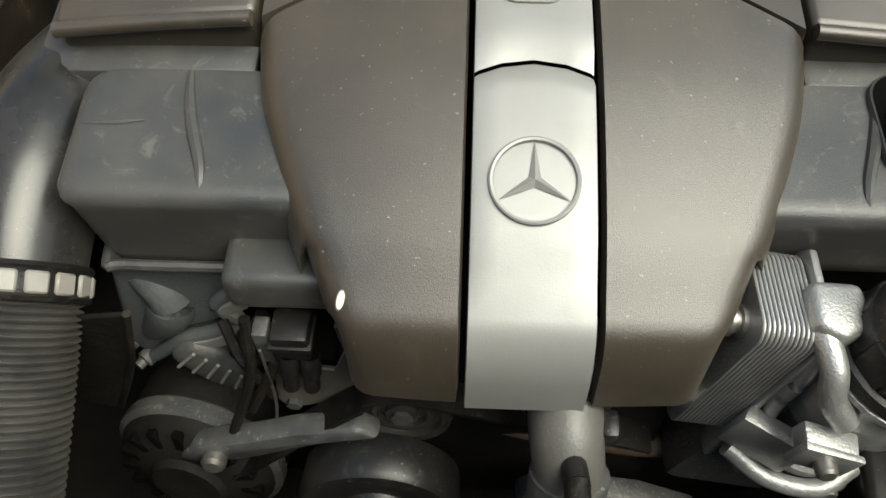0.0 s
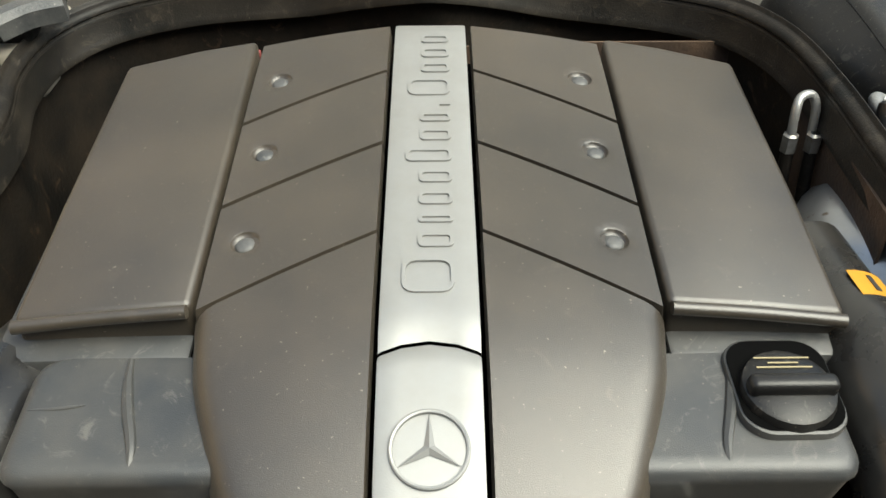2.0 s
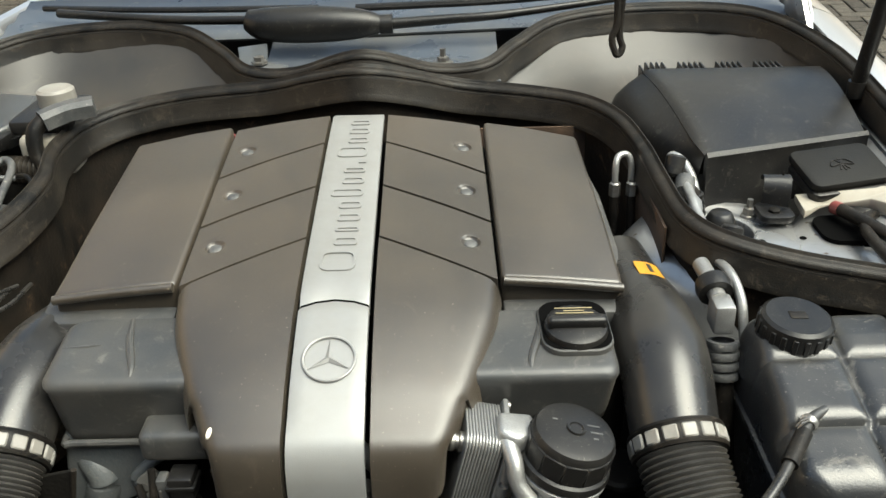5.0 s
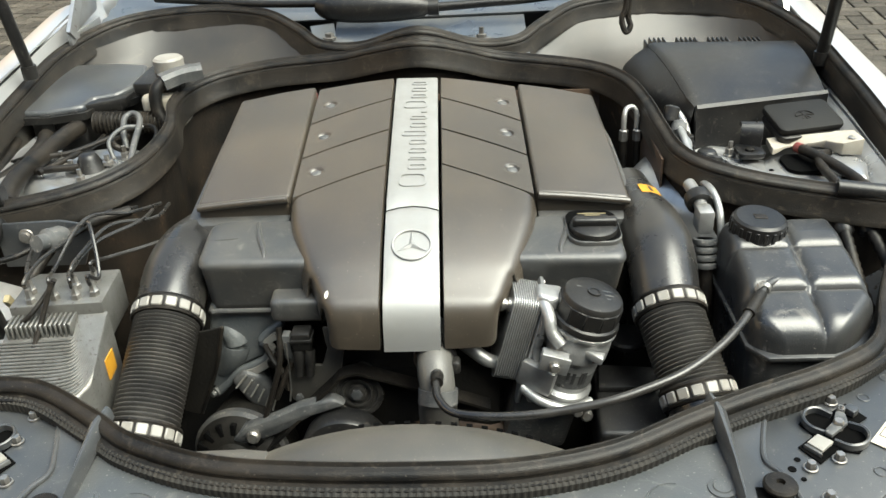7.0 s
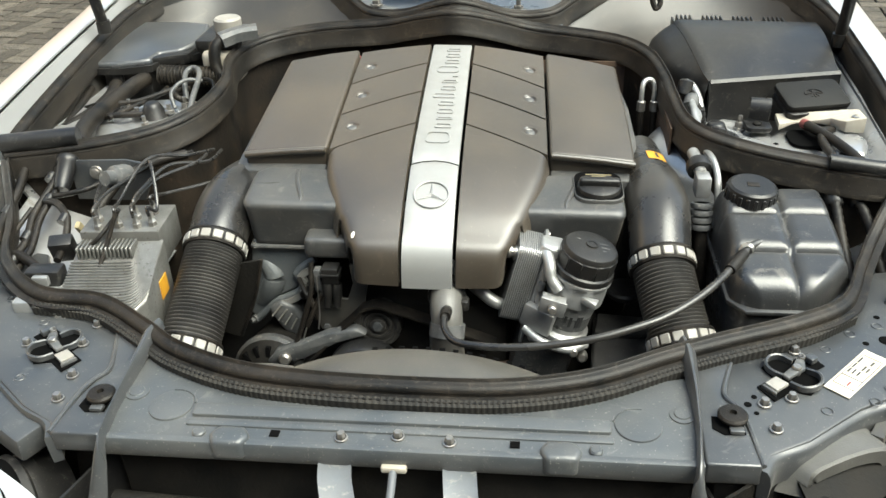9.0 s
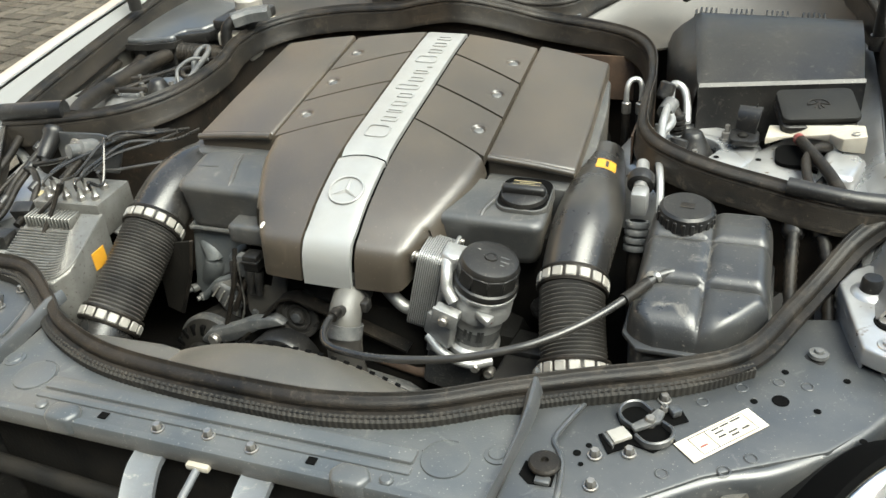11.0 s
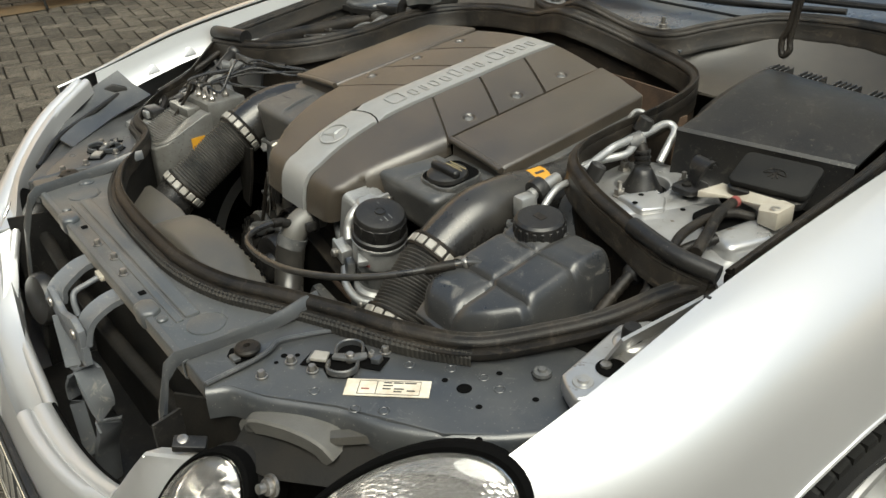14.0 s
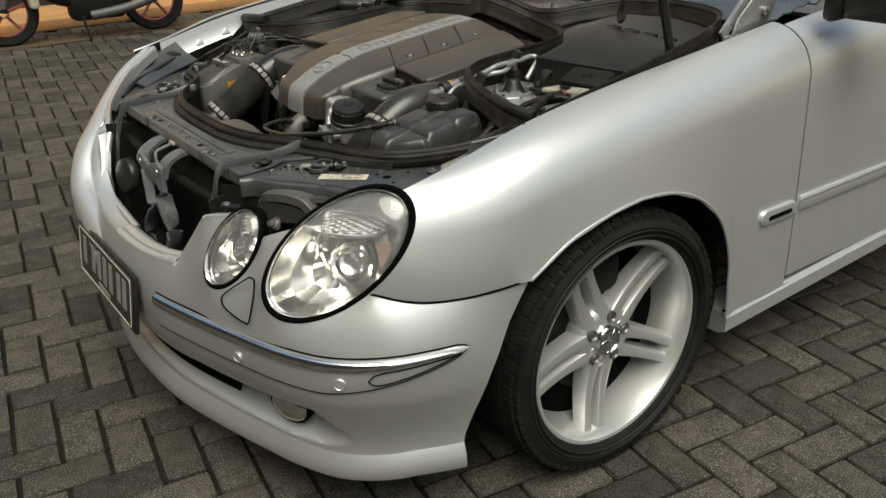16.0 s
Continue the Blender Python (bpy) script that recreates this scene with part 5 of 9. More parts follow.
part("fan_pulley", lathe([(0.062, -0.03), (0.064, 0.0), (0.060, 0.006), (0.046, 0.008), (0.030, 0.004), (0.026, 0.012), (0.018, 0.014), (0, 0.014)], 44, along((-0.105, -0.345, 0.590), (0, -1, 0.1))), BLACK, drive, "dark viscous fan pulley")
BELT = [(-0.012, -0.002), (0.012, -0.002), (0.012, 0.002), (-0.012, 0.002)]
part("belt", tube([(-0.116, -0.300, 0.690), (-0.104, -0.300, 0.7015), (-0.081, -0.300, 0.7075), (-0.062, -0.300, 0.701), (-0.02, -0.300, 0.686), (0.05, -0.300, 0.660), (0.10, -0.300, 0.641)], 1, per=6, section=BELT), RUBBER, drive)
part("belt", tube([(-0.112, -0.302, 0.6935), (-0.15, -0.305, 0.656), (-0.198, -0.312, 0.607), (-0.26, -0.316, 0.545), (-0.31, -0.318, 0.49)], 1, per=4, section=BELT), RUBBER, drive)

block = thing("engine", "oxidised grey engine front with timing cover, connectors and alternator", "engine")
UPRIGHT = Matrix.Rotation(radians(90), 4, "X")
part("head_cover", prism([(-0.288, 0.785), (-0.185, 0.785), (-0.194, 0.748), (-0.220, 0.729), (-0.228, 0.720), (-0.219, 0.713), (-0.224, 0.694), (-0.262, 0.675), (-0.300, 0.631), (-0.318, 0.648), (-0.311, 0.670), (-0.302, 0.717)][::-1], -0.20, 0.243, 0.010, 4, UPRIGHT), HEADCOVER, block, "blue-grey cast head cover")
part("cover_swelling", tube([(-0.280, -0.232, 0.745), (-0.262, -0.236, 0.716), (-0.272, -0.236, 0.690), (-0.292, -0.234, 0.662)], lambda t: 0.012 + 0.008 * math.sin(math.pi * t), 14, 6), HEADCOVER, block)
part("cover_rim", tube([(-0.190, -0.243, 0.752), (-0.214, -0.246, 0.735), (-0.223, -0.247, 0.722), (-0.214, -0.248, 0.712), (-0.220, -0.248, 0.694), (-0.240, -0.248, 0.682), (-0.262, -0.248, 0.672), (-0.282, -0.247, 0.651), (-0.301, -0.245, 0.632)], 0.0062, 10, 6), HEADCOVER, block)
part("gasket", tube([(-0.200, -0.250, 0.735), (-0.216, -0.251, 0.723), (-0.209, -0.252, 0.712), (-0.215, -0.252, 0.692), (-0.236, -0.252, 0.677), (-0.256, -0.252, 0.671)], 1, per=6, section=[(-0.004, -0.005), (0.004, -0.005), (0.004, 0.005), (-0.004, 0.005)]), CLAMP, block, "pale gasket edge")
for p in ((-0.316, -0.243, 0.648), (-0.302, -0.245, 0.634)):
    part("side_bolt", lathe([(0.0075, -0.006), (0.0075, 0.006), (0.0045, 0.007), (0.0045, 0.013), (0, 0.013)], 10, along(p, (-0.5, -0.8, 0))), GREYCAST, block)
part("lower_cover", prism([(-0.276, 0.661), (-0.254, 0.680), (-0.230, 0.669), (-0.214, 0.645), (-0.222, 0.610), (-0.236, 0.600), (-0.258, 0.627)][::-1], -0.20, 0.262, 0.008, 3, UPRIGHT), GREYCAST, block, "ribbed grey casting")
for k in range(6):
    part("cast_rib", tube([(-0.268 + 0.0095 * k, -0.2635, 0.652 - 0.0085 * k), (-0.250 + 0.0075 * k, -0.2635, 0.674 - 0.0085 * k)], 0.0016, 6, 2), CLAMP, block)
part("bracket", prism([(-0.125, 0.770), (-0.094, 0.770), (-0.098, 0.736), (-0.108, 0.689), (-0.145, 0.654), (-0.168, 0.643), (-0.179, 0.647), (-0.183, 0.656), (-0.177, 0.706), (-0.176, 0.740), (-0.170, 0.740), (-0.167, 0.712), (-0.132, 0.707), (-0.122, 0.735)][::-1], 0.284, 0.289, 0.0015, 2, UPRIGHT), SHROUD, block, "grey metal bracket")
part("bracket_bolt", lathe([(0.006, 0), (0.006, 0.005), (0, 0.006)], 6, along((-0.170, -0.289, 0.654), (0, -1, 0))), GREYCAST, block)
part("plug", box(-0.168, -0.142, -0.298, -0.272, 0.738, 0.766, 0.003), BLACK, block, "black electrical plug")
part("plug_rim", box(-0.170, -0.140, -0.300, -0.272, 0.752, 0.757, 0.001), BLACK, block)
for x in (-0.160, -0.145):
    part("coil_stub", lathe([(0.0065, 0), (0.0075, 0.004), (0.0075, 0.022), (0.006, 0.026), (0.006, 0.040), (0, 0.041)], 14, along((x, -0.292, 0.738), (-0.08, -0.15, -1))), BLACK, block, "black rubber boot")
part("latch", box(-0.182, -0.171, -0.292, -0.276, 0.722, 0.760, 0.002), GREYCAST, block)
for x, z, r in ((-0.192, 0.712, 0.009), (-0.205, 0.703, 0.008), (-0.196, 0.690, 0.007), (-0.186, 0.735, 0.006)):
    part("knob", lathe([(r, -0.012), (r, 0.004), (r * 0.7, 0.007), (0, 0.007)], 14, along((x, -0.272, z), (-0.2, -1, 0.1))), RUBBER, block)
for pts in (((-0.185, -0.285, 0.77), (-0.187, -0.300, 0.725), (-0.203, -0.304, 0.675), (-0.216, -0.306, 0.640), (-0.224, -0.31, 0.615)), ((-0.174, -0.29, 0.715), (-0.186, -0.297, 0.69), (-0.200, -0.300, 0.66)), ((-0.215, -0.262, 0.725), (-0.200, -0.285, 0.715), (-0.189, -0.292, 0.70), (-0.183, -0.292, 0.67))):
    part("wire", tube(pts, 0.0042, 8, 6), RUBBER, block)
part("thin_rod", tube([(-0.1745, -0.300, 0.755), (-0.176, -0.303, 0.69), (-0.180, -0.306, 0.66)], 0.0012, 6, 3), STEEL, block)
alt = along((-0.268, -0.315, 0.560), (-0.15, -1, 0.18))
part("alternator", lathe([(0, 0.014), (0.018, 0.016), (0.030, 0.016), (0.034, 0.010), (0.054, 0.006), (0.066, -0.004), (0.071, -0.018), (0.071, -0.11), (0, -0.11)], 40, alt), DARK, block, "grimy alternator with vent slots")
for k in range(16):
    part("vent_slot", box(0.042, 0.063, -0.0042, 0.0042, 0.000, 0.0078, 0.001, 1, alt @ Matrix.Rotation(radians(360 / 16 * k), 4, "Z")), GAP, block, "dark vent slot")
part("alternator_rim", lathe([(0.066, -0.008), (0.0735, -0.014), (0.0735, -0.024), (0.070, -0.028)], 40, alt), ENGINE, block)
part("arm", prism([(-0.27, 0.600), (-0.25, 0.622), (-0.20, 0.642), (-0.165, 0.660), (-0.118, 0.672), (-0.100, 0.660), (-0.150, 0.642), (-0.20, 0.612), (-0.245, 0.590)][::-1], 0.300, 0.320, 0.005, 2, UPRIGHT), GREYCAST, block, "grey tensioner arm")
part("arm_boss", lathe([(0.010, -0.01), (0.010, 0.006), (0.007, 0.009), (0, 0.009)], 14, along((-0.236, -0.322, 0.612), (0, -1, 0.2))), STEEL, block)
part("crankcase", box(-0.26, 0.26, -0.26, 0.30, 0.40, 0.66, 0.03), DARK, block, "grimy crankcase darkened for the shade deep in the bay")
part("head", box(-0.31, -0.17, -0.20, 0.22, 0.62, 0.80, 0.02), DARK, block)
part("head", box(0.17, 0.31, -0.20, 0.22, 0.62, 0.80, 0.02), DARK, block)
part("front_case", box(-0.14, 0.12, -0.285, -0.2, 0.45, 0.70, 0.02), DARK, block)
part("rusty_pipe", tube([(-0.04, -0.27, 0.606), (-0.01, -0.275, 0.600), (0.05, -0.28, 0.592), (0.11, -0.28, 0.580), (0.16, -0.27, 0.57)], 0.010, 12, 6), RUST, block, "rusty brown pipe low on the engine")
part("lower_bracket", prism([(0.02, 0.60), (0.10, 0.585), (0.15, 0.555), (0.15, 0.52), (0.05, 0.55), (0.0, 0.57)], 0.31, 0.33, 0.005, 2, UPRIGHT), ENGINE, block)
for x, z in ((0.06, 0.572), (0.10, 0.560), (0.13, 0.548)):
    part("low_bolt", lathe([(0.009, 0), (0.009, 0.006), (0.006, 0.008), (0, 0.008)], 8, along((x, -0.33, z), (0, -1, 0.2))), GREYCAST, block)
box_r = thing("control_box", "black ribbed plastic control box beside the intake bellows", "control box")
part("body", prism([(0.242, -0.385), (0.335, -0.39), (0.345, -0.25), (0.252, -0.24)], 0.55, 0.658, 0.008, 3), BLACK, box_r)
part("top_frame", prism([(0.250, -0.300), (0.330, -0.302), (0.340, -0.256), (0.258, -0.246)], 0.656, 0.667, 0.004, 2), BLACK, box_r)
part("cap", lathe([(0.028, 0), (0.030, 0.008), (0.027, 0.012), (0, 0.012)], 20, at(0.300, -0.225, 0.69)), BLACK, box_r)
for x, y, z in ((0.262, -0.388, 0.60), (0.292, -0.389, 0.615), (0.315, -0.389, 0.59)):
    part("moulded_mark", box(x - 0.005, x + 0.005, y - 0.0022, y, z - 0.004, z + 0.004, 0.001), DARK, box_r)
part("bolt", lathe([(0.009, 0), (0.009, 0.012), (0.006, 0.016), (0, 0.016)], 8, along((0.232, -0.315, 0.635), (0, -1, 0.3))), STEEL, box_r)
flap = thing("splash_plate", "grimy dark splash plate between the intake bellows and the engine", "splash plate")
part("plate", prism([(-0.335, 0.760), (-0.262, 0.775), (-0.285, 0.700), (-0.318, 0.625), (-0.345, 0.635), (-0.340, 0.700)][::-1], 0.285, 0.289, 0.001, 1, UPRIGHT), DARK, flap)
part("edge", tube([(-0.262, -0.288, 0.775), (-0.282, -0.288, 0.705), (-0.316, -0.288, 0.628)], 0.003, 8, 5), RUBBER, flap)

# ---- left side: hydraulic block, brake lines ----
hyd = thing("hydraulic_block", "finned silver brake hydraulic block with steel lines", "brake unit", m=at(-0.468, -0.275, 0.0, 0, 0, 4))
part("valve_block", box(-0.062, 0.060, -0.04, 0.048, 0.775, 0.835, 0.003), BLOCK, hyd, "bright machined aluminium block")
part("control_case", prism([(-0.066, -0.165), (0.045, -0.165), (0.064, -0.14), (0.064, -0.035), (-0.066, -0.035)], 0.66, 0.80, 0.004, top=lambda x, y: 0.820 + 0.40 * (y + 0.035)), BLOCK, hyd, "ribbed aluminium control case")
for k in range(18):
    y = -0.078 - 0.0049 * k
    x = 0.030 + 0.0019 * k
    r = 0.012 + 0.0016 * k
    fin = [(-0.066, y), (-0.03, y), (x - r, y), (x - 0.3 * r, y + 0.28 * r), (x, y + r), (x, min(-0.045, y + r + 0.03)), (x, -0.045)]
    part("fin", tube([(px, py, 0.8215 + 0.40 * (py + 0.035)) for px, py in fin], 0.0017, 6, 3), BLOCK, hyd)
for k in range(14):
    part("slot_bar", box(-0.058 + 0.0062 * k, -0.0548 + 0.0062 * k, -0.072, -0.042, 0.80, 0.8215, 0.0008, 1, at(0, 0, 0.003, 0, 0, 0)), BLOCK, hyd)
part("plug_box", box(-0.132, -0.068, -0.150, -0.075, 0.70, 0.782, 0.005), FINMETAL, hyd, "grey connector box")
part("plug", box(-0.126, -0.074, -0.108, -0.078, 0.778, 0.806, 0.004), BLACK, hyd, "black cable plug")
part("plug_latch", box(-0.112, -0.088, -0.116, -0.104, 0.786, 0.802, 0.003), FINMETAL, hyd)
for k in range(3):
    part("raised_bar", box(-0.120 + 0.016 * k, -0.110 + 0.016 * k, -0.138, -0.122, 0.781, 0.7832, 0.0006, 1), FINMETAL, hyd)
part("warning_label", box(0.0642, 0.0655, -0.09, -0.06, 0.745, 0.775, 0), YELLOW, hyd, "yellow warning sticker")
BOLTS = [(-0.043, -0.005), (-0.035, -0.03), (-0.006, -0.024), (0.023, -0.026), (0.015, 0.0), (0.045, -0.02), (0.036, 0.016)]
for x, y in BOLTS:
    part("line_nut", lathe([(0.007, 0.834), (0.007, 0.842), (0.005, 0.844), (0.004, 0.856), (0, 0.857)], 6, at(x, y, 0)), STEEL, hyd)
lines = thing("brake_lines", "bent dark coated brake lines running from block to firewall", "brake lines")
for (x, y), pts in zip(BOLTS, (((-0.545, -0.20, 0.88), (-0.55, -0.16, 0.885), (-0.51, -0.13, 0.885), (-0.46, -0.10, 0.895)), ((-0.50, -0.26, 0.90), (-0.485, -0.20, 0.90), (-0.465, -0.13, 0.90), (-0.44, -0.06, 0.88)), ((-0.49, -0.25, 0.88), (-0.47, -0.17, 0.915), (-0.42, -0.13, 0.905), (-0.405, -0.05, 0.88)), ((-0.455, -0.27, 0.89), (-0.44, -0.21, 0.90), (-0.40, -0.15, 0.90), (-0.41, -0.06, 0.88)), ((-0.45, -0.24, 0.90), (-0.43, -0.18, 0.91), (-0.39, -0.12, 0.89), (-0.40, -0.03, 0.87)), ((-0.42, -0.27, 0.88), (-0.44, -0.22, 0.93), (-0.47, -0.18, 0.91), (-0.50, -0.12, 0.885)), ((-0.425, -0.22, 0.88), (-0.395, -0.20, 0.88), (-0.36, -0.15, 0.87), (-0.37, -0.10, 0.84)))):
    p0 = Vector((-0.468, -0.275, 0)) + Vector((x, y, 0.852))
    part("line", tube([p0, p0 + Vector((0, 0, 0.014)), *[(px, py, pz - 0.028) for px, py, pz in pts]], 0.0027, 8, 8), HOSE, lines)
loom = thing("wiring_loom", "taped black wiring loom along the inner wing", "wiring")
for pts, r in ((((-0.655, -0.12, 0.862), (-0.64, -0.17, 0.845), (-0.652, -0.23, 0.815), (-0.645, -0.29, 0.79), (-0.66, -0.36, 0.775)), 0.0062), (((-0.652, -0.12, 0.855), (-0.632, -0.18, 0.838), (-0.637, -0.24, 0.812), (-0.63, -0.30, 0.786), (-0.635, -0.37, 0.772)), 0.0055), (((-0.70, -0.15, 0.855), (-0.692, -0.20, 0.836), (-0.69, -0.26, 0.815), (-0.675, -0.32, 0.80)), 0.0075), (((-0.64, -0.21, 0.828), (-0.61, -0.225, 0.832), (-0.585, -0.25, 0.82), (-0.575, -0.285, 0.80), (-0.568, -0.33, 0.79)), 0.006), (((-0.635, -0.20, 0.832), (-0.60, -0.21, 0.842), (-0.57, -0.20, 0.846), (-0.545, -0.175, 0.85)), 0.0045), (((-0.68, -0.335, 0.785), (-0.645, -0.32, 0.793), (-0.61, -0.335, 0.79), (-0.575, -0.36, 0.785)), 0.0075), (((-0.69, -0.30, 0.79), (-0.66, -0.335, 0.785), (-0.63, -0.35, 0.78), (-0.59, -0.395, 0.77)), 0.005), (((-0.545, -0.30, 0.80), (-0.50, -0.335, 0.825), (-0.475, -0.31, 0.85), (-0.46, -0.31, 0.87)), 0.0035), (((-0.49, -0.375, 0.78), (-0.475, -0.335, 0.83), (-0.462, -0.315, 0.87)), 0.0035), (((-0.43, -0.11, 0.87), (-0.47, -0.15, 0.872), (-0.51, -0.19, 0.86), (-0.535, -0.24, 0.83)), 0.008), (((-0.66, -0.22, 0.82), (-0.668, -0.27, 0.80), (-0.65, -0.325, 0.785)), 0.004)):
    part("cable", tube(pts, r, 10, 8), RUBBER, loom)
for k, (x, y, z) in enumerate(((-0.648, -0.155, 0.850), (-0.634, -0.20, 0.832), (-0.646, -0.265, 0.800), (-0.69, -0.23, 0.826), (-0.588, -0.245, 0.822), (-0.64, -0.325, 0.790), (-0.66, -0.332, 0.787))):
    part("tape_band", tube([(x, y, z), (x - 0.002, y - 0.014, z - 0.006)], 0.0085, 10, 2), BLACK, loom)
part("sleeve_end", lathe([(0.017, 0), (0.019, 0.004), (0.019, 0.012), (0.016, 0.016), (0.014, 0.05), (0.011, 0.062), (0, 0.063)], 18, along((-0.625, -0.135, 0.872), (0.05, -0.75, -0.5))), BLACK, loom, "ribbed cable grommet")
part("plug", box(-0.018, 0.018, -0.012, 0.012, -0.02, 0.02, 0.003, 2, at(-0.572, -0.30, 0.795, 20, 0, 15)), BLACK, loom)
part("gold_pin", box(-0.004, 0.004, -0.006, 0.006, -0.006, 0.012, 0.001, 1, at(-0.555, -0.268, 0.812, 30, 0, 0)), PRINT, loom)
part("bracket", prism([(-0.62, 0.80), (-0.50, 0.80), (-0.47, 0.865), (-0.52, 0.875), (-0.62, 0.872)], 0, 0.006, 0.002, 2, Matrix(((1, 0, 0, 0), (0, 0, 1, -0.148), (0, 1, 0, 0), (0, 0, 0, 1)))), CARRIER, loom, "black bracket plate")
for x, z, r in ((-0.575, 0.852, 0.010), (-0.545, 0.850, 0.005)):
    part("bracket_bolt", lathe([(r * 1.2, 0), (r * 1.1, 0.002), (r * 0.8, 0.003), (r * 0.75, 0.008), (0, 0.009)], 12, along((x, -0.149, z), (0, -1, 0.1))), STEEL, loom)
part("solenoid", lathe([(0.016, 0), (0.018, 0.006), (0.018, 0.03), (0.012, 0.034), (0.012, 0.05), (0, 0.051)], 18, along((-0.505, -0.175, 0.862), (-0.3, -0.8, 0.25))), GREYCAST, loom)
structure("inner_wing_left", sheet([[Vector((x, y, z)) for y in steps(-0.16, 0.42, 6)] for x, z in ((-0.735, 0.86), (-0.71, 0.82), (-0.68, 0.76), (-0.63, 0.72), (-0.50, 0.66))], 0.004), INNER, "silver painted inner wing panel", "panel")
structure("inner_wing_front", sheet([[Vector((x, y, z + 0.20 * (y + 0.25))) for y in steps(-0.335, -0.16, 6)] for x, z in ((-0.70, 0.79), (-0.66, 0.772), (-0.60, 0.75), (-0.53, 0.69))], 0.004), INNER, "silver painted inner wing panel with dust", "panel")
structure("inner_wing_right", sheet([[Vector((x, y, z)) for y in steps(-0.30, 0.42, 6)] for x, z in ((0.735, 0.845), (0.71, 0.80), (0.68, 0.755), (0.63, 0.72), (0.50, 0.66))], 0.004), INNER, "silver painted inner wing panel", "panel")


# ---- strut towers ----
def tower(x, y, z, label):
    t = thing("strut_tower", label, "strut tower", "strut towers", at(x, y, z))
    part("dome", lathe([(0.041, -0.03), (0.0415, -0.004), (0.043, 0.0015), (0.046, 0.003), (0.052, 0.002), (0.066, 0.0), (0.072, 0.003), (0.085, 0.003), (0.105, -0.004), (0.125, -0.03), (0.14, -0.09)], 48), INNER, t)
    part("bearing", lathe([(0.043, -0.012), (0.0, -0.014)], 32), GAP, t)
    part("gaiter", lathe([(0.033, -0.016), (0.032, -0.006), (0.027, 0.002), (0.017, 0.022), (0.014, 0.028), (0.011, 0.030), (0, 0.030)], 28), BLACK, t, "black rubber cone")
    for k in range(3):
        a = radians(120 * k + 38)
        part("stud_nut", lathe([(0.011, 0.0), (0.011, 0.004), (0.008, 0.005), (0.008, 0.014), (0.004, 0.015), (0.004, 0.026), (0, 0.026)], 6, at(0.062 * math.cos(a), 0.062 * math.sin(a), 0.001)), STEEL, t)
    return t


tower(0.463, 0.043, 0.842, "silver painted strut tower top with a rubber cone and nuts")
tower(-0.575, 0.10, 0.85, "silver painted strut tower top beside the fuse box")
plate_r = thing("tower_plate", "silver painted pressed panel beside the strut tower", "panel")
part("pressing", prism([(0.50, -0.085), (0.60, -0.10), (0.72, -0.11), (0.73, 0.0), (0.72, 0.14), (0.60, 0.12), (0.55, 0.05)], 0.79, 0.83, 0.012, 3, top=lambda x, y: 0.842 - 0.12 * max(0, x - 0.6)), INNER, plate_r)
part("raised_pressing", prism([(0.64, -0.03), (0.655, 0.05), (0.69, 0.075), (0.712, 0.02), (0.69, -0.045)], 0.815, 0.856, 0.012, 4, top=lambda x, y: 0.858 - 0.10 * abs(x - 0.675) - 0.06 * max(0, -y)), INNER, plate_r)
part("tab", prism([(0.478, -0.03), (0.505, 0.030), (0.530, 0.020), (0.55, -0.008), (0.535, -0.04)], 0.838, 0.852, 0.004, 3, top=lambda x, y: 0.853 - 0.05 * max(0, x - 0.51)), INNER, plate_r)
for x, y in ((0.502, -0.004), (0.515, -0.032), (0.562, 0.02)):
    part("punched_hole", lathe([(0.0045, 0), (0.004, 0.0006), (0, 0.0005)], 14, at(x, y, 0.8532 if x < 0.55 else 0.8425)), GAP, plate_r)
plate_l = thing("tower_plate", "silver painted pressed panel with brown dust below the fuse box", "panel")
part("dome_pressing", prism([(-0.655, -0.05), (-0.50, -0.06), (-0.465, 0.0), (-0.47, 0.10), (-0.56, 0.145), (-0.64, 0.10)], 0.81, 0.858, 0.016, 4, top=lambda x, y: 0.862 - 0.9 * ((x + 0.55) ** 2 + (y - 0.04) ** 2)), INNER, plate_l)
part("side_pressing", prism([(-0.738, -0.08), (-0.672, -0.08), (-0.668, 0.10), (-0.69, 0.19), (-0.738, 0.20)], 0.81, 0.862, 0.010, 3), INNER, plate_l)
for x, y in ((-0.60, 0.085), (-0.545, 0.105)):
    part("stud", lathe([(0.010, 0), (0.010, 0.006), (0.005, 0.007), (0.005, 0.018), (0, 0.018)], 6, at(x, y, 0.857)), STEEL, plate_l)
part("pressing", prism([(-0.74, -0.09), (-0.55, -0.06), (-0.47, 0.0), (-0.47, 0.14), (-0.72, 0.16)], 0.78, 0.835, 0.012, 3), INNER, plate_l)

# ---- right side: filter box, washer lid, refrigerant lines ----
abx = thing("cabin_filter_box", "dusty black plastic cabin filter housing with clip ribs", "filter box")


def lid_point(u, v):
    left = 0.459 - 0.036 * v**0.9
    z = 0.914 + 0.040 * math.sin(min(1.0, v * 1.08) * math.pi * 0.56) - 0.016 * max(0.0, (v - 0.9) / 0.1) ** 2 - 0.007 * max(0.0, 1 - u / 0.05) ** 2 * min(1.0, v * 6) - 0.012 * u
    return Vector((left + (0.708 - left) * u, 0.127 + 0.088 * u + (0.285 - 0.08 * u) * v, z))


